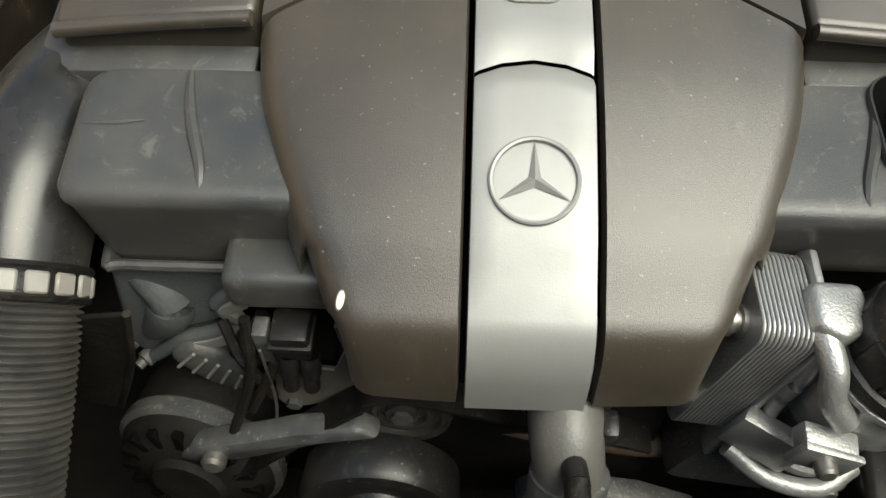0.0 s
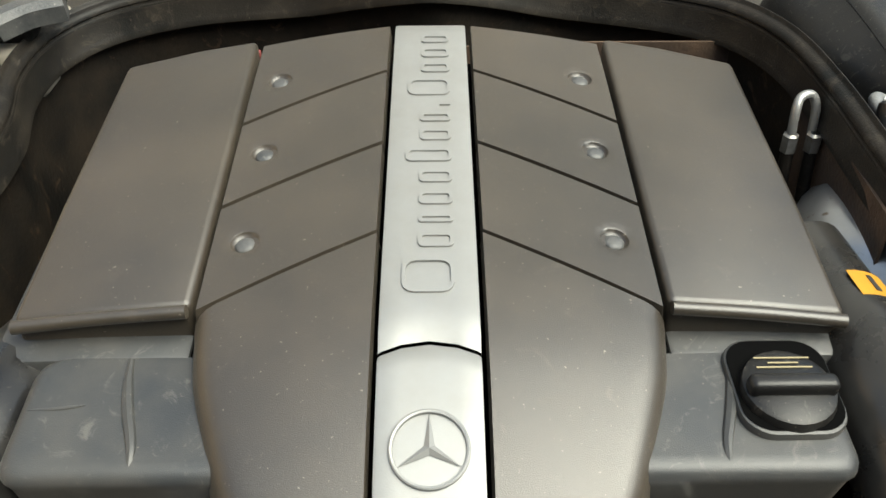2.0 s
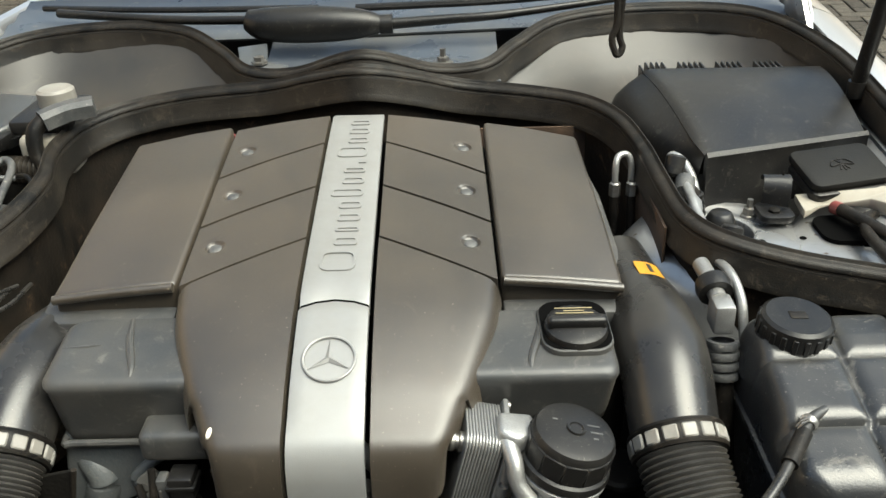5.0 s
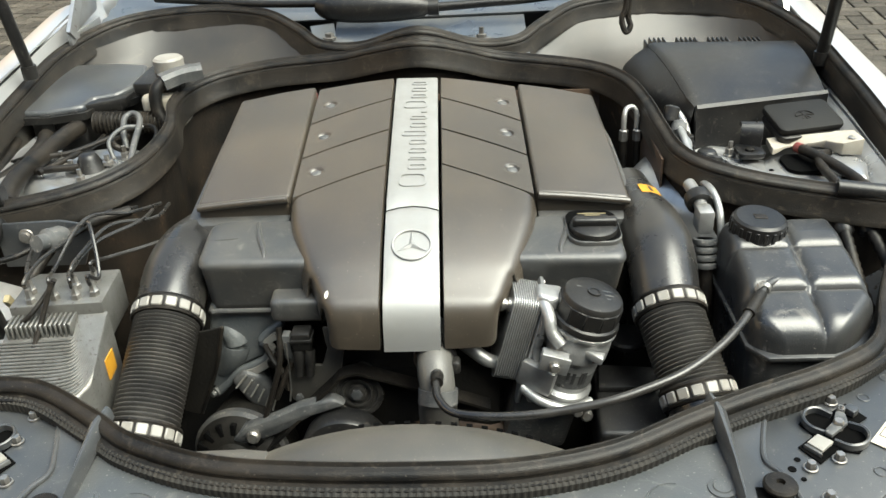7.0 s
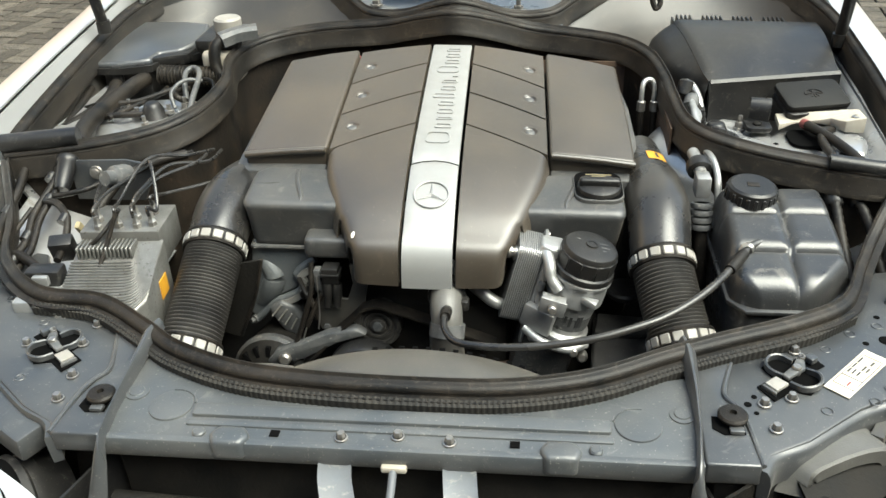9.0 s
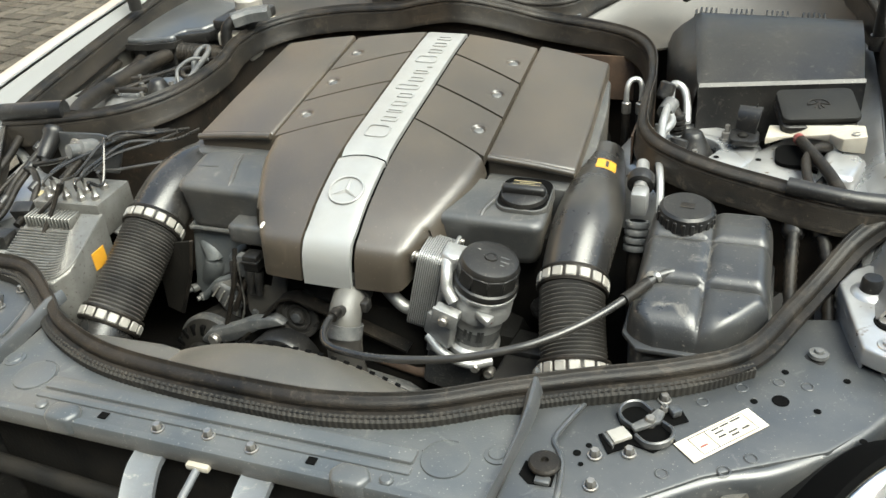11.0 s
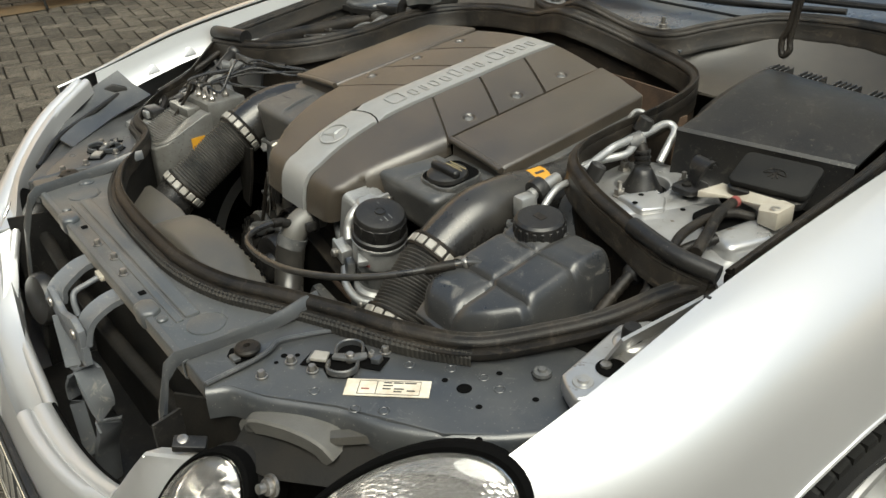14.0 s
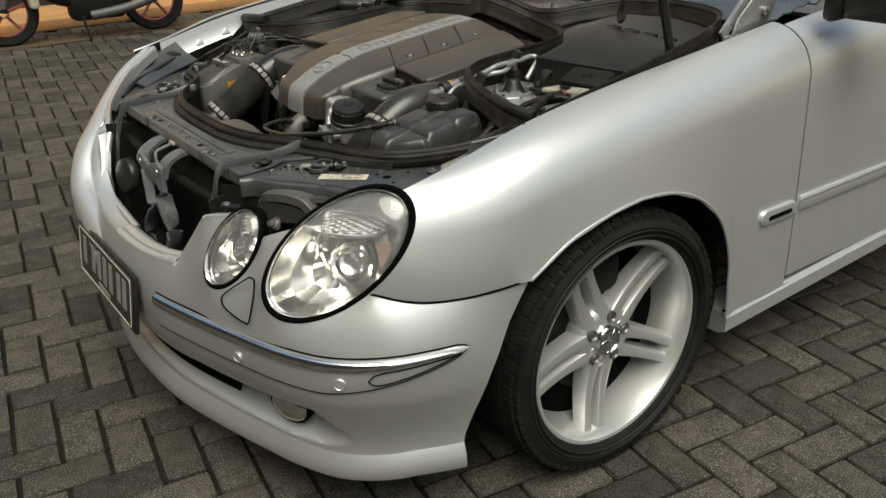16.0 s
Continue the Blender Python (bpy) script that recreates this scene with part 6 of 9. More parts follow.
top = [[lid_point(u, v) for u in [0, 0.012, 0.025, 0.045] + steps(0.09, 1, 14)] for v in steps(0, 0.88, 12) + [0.91, 0.94, 0.97, 1.0]]
part("lid", sheet(top, 0.005), BLACK, abx, "domed dusty black lid")
part("front_wall", sheet([[Vector((0.459 + 0.249 * u, 0.126 + 0.088 * u - dy, z - 0.012 * u)) for u in steps(0, 1, 6)] for dy, z in ((0.0, 0.915), (0.003, 0.912), (0.002, 0.905), (0.004, 0.885), (0.008, 0.86), (0.010, 0.835))], 0.006), BLACK, abx)
part("side_wall", sheet([[Vector((row[0].x - dx * min(1.0, 0.15 + k / 7), row[0].y, row[0].z - dz)) for k, row in enumerate(top)] for dx, dz in ((0.0, 0.001), (0.006, 0.006), (0.020, 0.016), (0.036, 0.032), (0.044, 0.055), (0.044, 0.10))]), BLACK, abx)
part("rear_wall", sheet([[Vector((p.x, p.y + dy, p.z - dz)) for p in top[-1]] for dy, dz in ((0.0, 0.001), (0.006, 0.012), (0.008, 0.08))]), BLACK, abx)
for k in range(26):
    if k % 7 < 5:
        p = lid_point(min(1.0, 0.01 + 0.031 * k), 0.97)
        part("clip_rib", box(p.x - 0.0017, p.x + 0.0017, p.y - 0.014, p.y + 0.016, p.z - 0.02, p.z + 0.009, 0.001, 1), BLACK, abx)
part("catch", tube([(0.545, 0.098, 0.890), (0.544, 0.090, 0.897), (0.543, 0.080, 0.896), (0.541, 0.072, 0.885), (0.539, 0.068, 0.866)], 1, per=5, section=[(-0.017, -0.002), (0.017, -0.002), (0.017, 0.002), (-0.017, 0.002)]), BLACK, abx, "black arched fixing catch")
part("catch_foot", prism(rounded(0.516, 0.56, 0.040, 0.088, 0.012), 0.852, 0.862, 0.003), BLACK, abx)
part("catch_bolt", lathe([(0.008, 0), (0.008, 0.004), (0.005, 0.006), (0, 0.0065)], 6, at(0.536, 0.058, 0.861)), DARK, abx)
part("catch_spike", prism([(0.545, 0.885), (0.552, 0.905), (0.557, 0.885)], -0.09, -0.085, 0.001, 1, Matrix.Rotation(radians(90), 4, "X")), BLACK, abx)
was = thing("washer_filler_lid", "black square washer fluid lid with an embossed symbol", "lid", m=at(0.639, 0.124, 0.891, 16, 0, 13))
part("lid", prism(rounded(-0.058, 0.058, -0.038, 0.038, 0.012), -0.006, 0.006, 0.004, 2), TYRE, was)
part("lid_tab", prism(rounded(-0.058, 0.054, -0.043, 0.032, 0.012), -0.02, -0.006, 0.004, 2), BLACK, was)
part("symbol", tube([(-0.016, -0.004, 0.0065), (-0.010, 0.006, 0.0065), (0.0, 0.008, 0.0065), (0.010, 0.006, 0.0065), (0.016, -0.004, 0.0065), (0.0, -0.001, 0.0065)], 0.0012, 6, 4, closed=True), RUBBER, was)
for a in (60, 90, 120):
    part("symbol_bar", box(-0.014, 0.011, -0.001, 0.001, 0.006, 0.0071, 0, 1, Matrix.Rotation(radians(a), 4, "Z")), RUBBER, was)
neck = thing("filler_neck_bracket", "cream plastic bracket around the washer filler opening", "bracket")
part("frame", prism([(0.568, 0.042), (0.576, 0.048), (0.596, 0.067), (0.613, 0.075), (0.640, 0.072), (0.659, 0.064), (0.668, 0.045), (0.675, 0.035), (0.706, 0.032), (0.705, 0.073), (0.68, 0.086), (0.649, 0.088), (0.616, 0.092), (0.591, 0.094), (0.573, 0.094)], 0.858, 0.866, 0.0025, 2, top=lambda x, y: 0.867 + 0.012 * max(0, (x - 0.62) / 0.08) + 0.006 * math.sin(38 * x)), CREAM, neck)
part("eyelet", lathe([(0.008, 0), (0.008, 0.002), (0.004, 0.0024), (0.004, 0)], 20, at(0.694, 0.046, 0.8815)), STEEL, neck)
part("opening", prism(rounded(0.585, 0.665, 0.0, 0.07, 0.02), 0.842, 0.8475, 0), GAP, neck, "dark opening")
harn = thing("wiring_loom", "taped black wiring loom beside the washer filler", "wiring")
for pts, r in ((((0.619, 0.057, 0.862), (0.637, -0.002, 0.866), (0.655, -0.045, 0.862), (0.672, -0.09, 0.855)), 0.0085), (((0.66, 0.05, 0.856), (0.64, 0.03, 0.862), (0.627, -0.007, 0.862), (0.629, -0.063, 0.858), (0.64, -0.10, 0.85)), 0.007), (((0.66, -0.03, 0.85), (0.64, -0.07, 0.84), (0.635, -0.11, 0.825)), 0.008)):
    part("cable", tube(pts, r, 10, 8), RUBBER, harn)
part("red_end", tube([(0.616, 0.068, 0.860), (0.6195, 0.055, 0.862)], 0.0088, 12, 2), REDINK, harn)
for x, dx in ((0.616, 0.0), (0.652, 0.010)):
    part("cable", tube([(x, -0.15, 0.820), (x + dx, -0.19, 0.795), (x + dx + 0.002, -0.225, 0.772), (x + dx + 0.006, -0.275, 0.74), (x + dx + 0.006, -0.30, 0.70)], lambda t: 0.0085 + 0.0008 * math.sin(90 * t), 12, 10), RUBBER, harn)
    part("grommet", lathe([(0.020, 0), (0.0205, 0.006), (0.018, 0.010), (0.018, 0.020), (0.0155, 0.024), (0.0155, 0.040), (0.012, 0.046), (0.0, 0.046)], 20, along((x, -0.112, 0.838), (0, -0.8, -0.5))), BLACK, harn, "black ribbed grommet")
ac = thing("refrigerant_line", "silver refrigerant fitting with a black collar and coiled sleeve", "pipe")
part("valve", tube([(0.405, -0.085, 0.872), (0.408, -0.115, 0.868), (0.410, -0.145, 0.862)], 0.0095, 14, 4), CAST, ac)
part("collar", lathe([(0.010, -0.009), (0.0185, -0.009), (0.020, 0), (0.0185, 0.009), (0.010, 0.009)], 24, along((0.409, -0.128, 0.866), (0.03, -1, -0.25))), BLACK, ac)
part("block", box(0.400, 0.423, -0.172, -0.140, 0.832, 0.868, 0.005), CAST, ac)
for k in range(4):
    part("coil", lathe([(0.012, -0.0045), (0.0165, -0.004), (0.0175, 0), (0.0165, 0.004), (0.012, 0.0045)], 20, along((0.412, -0.172 - 0.004 * k, 0.822 - 0.0105 * k), (0, -0.35, -1))), GREYCAST, ac)
part("tube", tube([(0.412, -0.185, 0.79), (0.414, -0.20, 0.74), (0.42, -0.21, 0.66)], 0.011, 12, 5), RUBBER, ac)
part("branch", tube([(0.425, -0.07, 0.87), (0.432, -0.11, 0.872), (0.437, -0.14, 0.855), (0.438, -0.16, 0.82)], 0.0055, 10, 6), CAST, ac)
ac2 = thing("refrigerant_line", "silver refrigerant pipes with black service caps by the strut tower", "pipe")
part("tube", tube([(0.425, -0.05, 0.882), (0.42, 0.0, 0.893), (0.42, 0.03, 0.90), (0.420, 0.095, 0.902), (0.418, 0.135, 0.906), (0.424, 0.149, 0.905), (0.436, 0.146, 0.898), (0.444, 0.125, 0.885), (0.448, 0.10, 0.86)], 0.0065, 12, 8), CAST, ac2)
part("tube", tube([(0.405, -0.04, 0.875), (0.415, -0.005, 0.882), (0.43, 0.035, 0.885), (0.425, 0.06, 0.89)], 0.0065, 12, 8), CAST, ac2)
part("union", tube([(0.417, 0.055, 0.893), (0.424, 0.08, 0.90)], 0.013, 12, 3), GREYCAST, ac2)
for x, y, z in ((0.413, 0.096, 0.915), (0.448, -0.048, 0.886)):
    part("service_cap", lathe([(0.008, -0.016), (0.013, -0.012), (0.013, 0.010), (0.010, 0.013), (0, 0.013)], 16, at(x, y, z, -25, 15, 0)), BLACK, ac2, "black service cap")
part("sleeve", tube([(0.424, 0.075, 0.895), (0.436, 0.072, 0.878), (0.440, 0.070, 0.855)], 0.010, 12, 4), RUBBER, ac2)
for k in range(4):
    part("sleeve_ring", lathe([(0.010, -0.003), (0.0135, -0.002), (0.0135, 0.002), (0.010, 0.003)], 18, along((0.434 + 0.0015 * k, 0.0725 - 0.0006 * k, 0.882 - 0.0085 * k), (0.15, -0.05, -1))), BLACK, ac2, "ribbed sleeve ring")
upipe = thing("breather_pipe", "bent steel pipe with hose ends at the firewall", "pipe")
part("bend", tube([(0.345, 0.135, 0.86), (0.345, 0.14, 0.895), (0.350, 0.148, 0.908), (0.362, 0.153, 0.908), (0.368, 0.15, 0.895), (0.368, 0.145, 0.865)], 0.0045, 10, 6), CAST, upipe)
for x in (0.345, 0.368):
    part("nut", lathe([(0.008, -0.01), (0.008, 0.008), (0.005, 0.01)], 6, at(x, 0.137, 0.865)), STEEL, upipe)
    part("hose", tube([(x, 0.137, 0.858), (x, 0.13, 0.80)], 0.0065, 10, 2), RUBBER, upipe)
heat = thing("heat_shield", "rusty brown heat shield at the firewall behind the engine", "heat shield")
part("sheet", sheet([[Vector((x, 0.335 - 0.04 * abs(x - 0.15), z)) for x in steps(0.02, 0.33, 8)] for z in (0.885, 0.86, 0.80)], 0.003), RUST, heat)
part("side_sheet", sheet([[Vector((0.377, y, z)) for y in steps(-0.02, 0.25, 6)] for z in (0.885, 0.84, 0.76)], 0.003), RUST, heat)

# ---- left rear: fuse box, brake fluid ----
fuse = thing("fuse_box", "dusty black plastic fuse box with a sloped lid", "fuse box")
LID = [(-0.745, 0.235), (-0.690, 0.236), (-0.636, 0.256), (-0.628, 0.292), (-0.588, 0.302), (-0.566, 0.335), (-0.560, 0.395), (-0.570, 0.445), (-0.640, 0.468), (-0.745, 0.47)]
part("lid", prism(LID, 0.895, 0.93, 0.010, 4, top=lambda x, y: 0.912 + 0.13 * max(0.0, y - 0.25) - 0.5 * max(0.0, y - 0.40) ** 2 * 4), CARRIER, fuse, "dusty black sloping lid")
part("lid_step", prism([(-0.640, 0.262), (-0.570, 0.300), (-0.562, 0.350), (-0.60, 0.34), (-0.632, 0.315)], 0.890, 0.912, 0.004, 2), BLACK, fuse)
part("lid_rim", tube([(x, y, 0.8965) for x, y in [(-0.748, 0.228), (-0.690, 0.229), (-0.632, 0.250), (-0.622, 0.287), (-0.583, 0.296), (-0.560, 0.332)]], 1, per=1, smooth=False, section=[(-0.004, -0.007), (0.004, -0.007), (0.004, 0.006), (-0.004, 0.006)]), BLACK, fuse)
part("body", prism([(-0.735, 0.24), (-0.64, 0.258), (-0.634, 0.31), (-0.585, 0.32), (-0.57, 0.40), (-0.60, 0.475), (-0.735, 0.475)], 0.78, 0.89, 0.006), BLACK, fuse)
for x, y in ((-0.70, 0.236), (-0.606, 0.306), (-0.655, 0.254)):
    part("clip", box(x - 0.010, x + 0.010, y - 0.008, y + 0.004, 0.865, 0.905, 0.002), BLACK, fuse)
res = thing("brake_fluid_reservoir", "brake fluid reservoir with a pale grey round cap", "reservoir")
part("bottle", prism(rounded(-0.53, -0.45, 0.255, 0.40, 0.02), 0.86, 0.925, 0.012, 3), CREAM, res, "yellowed translucent bottle")
part("upper_case", prism(rounded(-0.545, -0.455, 0.275, 0.40, 0.012), 0.922, 0.945, 0.006, 2), BLACK, res, "dark grey upper case")
part("cap", lathe([(0.0, 0.026), (0.024, 0.026), (0.0285, 0.022), (0.029, 0.0), (0.022, 0.0), (0.022, -0.03)], 32, at(-0.494, 0.352, 0.946)), CLAMP, res, "pale grey screw cap")
part("sensor", tube([(-0.415, 0.30, 0.958), (-0.452, 0.285, 0.956), (-0.482, 0.262, 0.950)], 1, per=4, section=[(-0.017, -0.012), (0.017, -0.012), (0.018, 0.006), (0.010, 0.013), (-0.010, 0.013), (-0.018, 0.006)]), GREYCAST, res, "grey plug connector")
part("sensor_plug", tube([(-0.480, 0.264, 0.950), (-0.492, 0.25, 0.935), (-0.49, 0.24, 0.90), (-0.47, 0.23, 0.87)], 0.012, 12, 5), RUBBER, res)
cor = thing("corrugated_hose", "black corrugated hose in front of the fuse box", "hose")
part("hose", tube([(-0.615 + 0.0008 * k, 0.252 - 0.00006 * k, 0.880) for k in range(190)], lambda t: 0.0195 + 0.0024 * math.cos(t * 20 * 2 * math.pi), 16, smooth=False), RUBBER, cor)
brk = thing("small_pipes", "bent grey steel pipes on the firewall corner", "pipe")
part("tube", tube([(-0.487, 0.05, 0.868), (-0.495, 0.11, 0.888), (-0.508, 0.19, 0.903), (-0.53, 0.225, 0.905), (-0.545, 0.215, 0.90), (-0.538, 0.18, 0.885), (-0.53, 0.16, 0.86)], 0.0055, 10, 6), GREYCAST, brk)
part("tube", tube([(-0.54, 0.12, 0.86), (-0.55, 0.14, 0.885), (-0.53, 0.165, 0.90), (-0.50, 0.18, 0.895)], 0.004, 10, 6), GREYCAST, brk)
lw = thing("wiring_loom", "thick black wiring below the fuse box", "wiring")
for pts, r in ((((-0.70, 0.22, 0.87), (-0.69, 0.17, 0.865), (-0.70, 0.10, 0.855), (-0.72, 0.03, 0.85)), 0.014), (((-0.648, 0.245, 0.875), (-0.657, 0.195, 0.875), (-0.663, 0.125, 0.872), (-0.665, 0.048, 0.872), (-0.652, -0.032, 0.872), (-0.63, -0.08, 0.87)), 0.016), (((-0.60, 0.235, 0.86), (-0.595, 0.18, 0.865), (-0.61, 0.12, 0.868), (-0.64, 0.05, 0.868)), 0.005), (((-0.54, 0.20, 0.87), (-0.555, 0.17, 0.875), (-0.54, 0.14, 0.875), (-0.52, 0.15, 0.86)), 0.006), (((-0.56, 0.22, 0.87), (-0.50, 0.20, 0.89), (-0.475, 0.17, 0.885), (-0.48, 0.12, 0.87)), 0.004), (((-0.70, 0.08, 0.85), (-0.64, 0.06, 0.868), (-0.58, 0.07, 0.868)), 0.006), (((-0.745, 0.20, 0.87), (-0.73, 0.10, 0.86), (-0.72, 0.0, 0.85)), 0.008), (((-0.72, 0.12, 0.86), (-0.68, 0.11, 0.872), (-0.62, 0.13, 0.87), (-0.56, 0.17, 0.88)), 0.005)):
    part("cable", tube(pts, r, 10, 8), RUBBER, lw)
ovr = thing("seal_end_cover", "black plastic end cover over the bonnet seal", "cover")
part("sleeve", tube([(-0.735, -0.135, 0.895), (-0.67, -0.128, 0.90), (-0.61, -0.115, 0.902)], 0.017, 14, 4), BLACK, ovr)
ovr2 = thing("seal_end_cover", "black rubber end cover where the bonnet seals meet", "cover")
part("sleeve", tube([(0.74, -0.135, 0.868), (0.68, -0.148, 0.876), (0.60, -0.135, 0.882)], 0.0125, 14, 4), BLACK, ovr2)

# ---- front carrier details ----
part("rail", prism(rounded(-0.248, 0.248, -0.635, -0.613, 0.004), 0.76, 0.7725, 0.003, 2), DUSTY, carrier, "pressed rail along the plate")
part("rail", prism(rounded(-0.250, 0.250, -0.650, -0.638, 0.003), 0.76, 0.7702, 0.002, 2), DUSTY, carrier, "pressed rail along the plate")
part("front_flange", sheet([[Vector((x, y, z)) for x in steps(-0.345, 0.345, 24)] for y, z in ((-0.670, 0.7675), (-0.6745, 0.7675), (-0.6765, 0.7668), (-0.6775, 0.765), (-0.6770, 0.745), (-0.6745, 0.742))], 0.002), DUSTY, carrier, "narrow folded front edge", 40)
part("slot", prism(rounded(-0.004, 0.008, -0.605, -0.599, 0.003, 3), 0.767, 0.7692, 0), GAP, carrier, "small dark slot")
for sgn in (-1, 1):
    part("pad", lathe([(0.0, 0.0018), (0.024, 0.0018), (0.0265, 0.0012), (0.0275, -0.002)], 36, at(sgn * 0.279, -0.618, 0.7685)), DUSTY, carrier, "round flat boss")
    part("pad_crease", tube([(sgn * (0.279 - 0.029 * math.cos(a)), -0.618 + 0.029 * math.sin(a), 0.7688) for a in (0.2, 0.6, 1.0, 1.4, 1.8)], 0.0012, 6, 4), DUSTY, carrier)
    c = sgn * 0.190
    part("hex_pad", prism([(c - 0.015, -0.653), (c - 0.025, -0.668), (c - 0.017, -0.684), (c + 0.017, -0.684), (c + 0.025, -0.668), (c + 0.015, -0.653)], 0.747, 0.7755, 0.006, 3), DUSTY, carrier, "raised six-sided pressing")
    part("square_hole", box(sgn * 0.139 - 0.0055, sgn * 0.139 + 0.0055, -0.663, -0.653, 0.768, 0.7692, 0), GAP, carrier, "black square hole")
    part("small_bolt", lathe([(0.008, -0.002), (0.0078, 0.002), (0.006, 0.004), (0, 0.0045)], 14, at(sgn * 0.229, -0.662, 0.768)), DUSTY, carrier)
    part("disc", lathe([(0.015, -0.002), (0.0145, 0.001), (0.010, 0.0016), (0.009, 0.003), (0, 0.0034)], 24, at(sgn * 0.331, -0.597, 0.769)), DUSTY, carrier, "flat round plug")


def bolt(x, y, z, r=0.0062):
    b = thing("bolt", "zinc plated hexagon bolt with a round flange", "bolt", "carrier bolts", at(x, y, z))
    part("washer", lathe([(r * 1.28, 0), (r * 1.24, 0.0015), (r, 0.002)], 20), STEEL, b)
    part("head", lathe([(r * 0.85, 0.001), (r * 0.85, 0.0075), (r * 0.7, 0.009), (0, 0.009)], 6), STEEL, b)
    return b


first = bolt(0.005, -0.654, 0.768)
for p in ((-0.060, -0.660, 0.768), (0.065, -0.660, 0.768), (0.437, -0.460, 0.7665), (0.489, -0.464, 0.7665), (0.464, -0.557, 0.7665), (0.430, -0.569, 0.7665), (0.434, -0.612, 0.7665), (-0.448, -0.459, 0.7665), (-0.527, -0.506, 0.7665), (-0.449, -0.502, 0.7665), (-0.431, -0.568, 0.7665), (-0.428, -0.613, 0.7665)):
    copy_thing(first, at(*p))


def latch(x, y, z, sgn):
    """A latch set slantwise in a cut-out, two loops beside a lever."""
    t = thing("bonnet_latch", "black and bare metal bonnet latch mechanism", "latch", "bonnet latches", at(x, y, z))

    def q(u, v, h=None):
        a, b = sgn * (0.64 * u - 0.77 * v), 0.77 * u + 0.64 * v
        return (a, b) if h is None else (a, b, h)

    def slab(name, uv, z0, z1, bev, material, label=""):
        pts = [q(*p) for p in uv]
        part(name, prism(pts if sgn > 0 else pts[::-1], z0, z1, bev, 2), material, t, label)

    slab("cutout", [(-0.050, 0.020), (-0.022, 0.014), (-0.013, 0.034), (0.017, 0.034), (0.026, 0.014), (0.053, 0.006), (0.043, -0.021), (0.018, -0.014), (0.010, -0.036), (-0.020, -0.034), (-0.030, -0.014), (-0.060, -0.008)][::-1], 0.0, 0.0012, 0, GAP, "black cut-out")
    wall = [(-0.0014, -0.004), (0.0014, -0.004), (0.0018, 0.004), (0.0, 0.0052), (-0.0018, 0.004)]
    part("loop", tube([q(-0.016, 0.006, 0.004), q(-0.017, 0.020, 0.005), q(-0.010, 0.031, 0.006), q(0.004, 0.034, 0.006), q(0.016, 0.026, 0.006), q(0.018, 0.010, 0.004)], 1, per=6, section=wall), CARRIER, t, "black moulded catch loop")
    part("loop", tube([q(-0.022, -0.008, 0.004), q(-0.022, -0.024, 0.005), q(-0.012, -0.034, 0.006), q(0.003, -0.035, 0.006), q(0.014, -0.026, 0.006), q(0.015, -0.010, 0.004)], 1, per=6, section=wall), CARRIER, t, "black moulded catch loop")
    slab("cam_plate", [(-0.048, -0.004), (-0.026, -0.008), (-0.024, 0.010), (-0.044, 0.014)], 0.003, 0.008, 0.0012, CLAMP, "worn zinc cam plate")
    slab("cam_side", [(-0.052, -0.006), (-0.048, -0.004), (-0.044, 0.014), (-0.048, 0.016)], -0.001, 0.006, 0.001, GREYCAST)
    slab("lever", [(-0.020, -0.004), (0.012, -0.010), (0.026, -0.002), (0.024, 0.008), (0.006, 0.004), (-0.018, 0.006)], 0.004, 0.010, 0.002, GREYCAST)
    slab("end_block", [(0.030, -0.010), (0.042, -0.012), (0.046, 0.000), (0.034, 0.004)], 0.002, 0.011, 0.002, CARRIER)
    part("pivot", lathe([(0.006, 0.0), (0.006, 0.010), (0.0045, 0.012), (0, 0.012)], 14, at(*q(0.004, -0.002), 0.002)), STEEL, t)
    part("spring", tube([q(0.030 + 0.0035 * math.cos(k * 0.9), 0.004 + 0.0035 * math.sin(k * 0.9), 0.003 + 0.0004 * k) for k in range(24)], 0.0010, 6, smooth=False), STEEL, t)
    return t


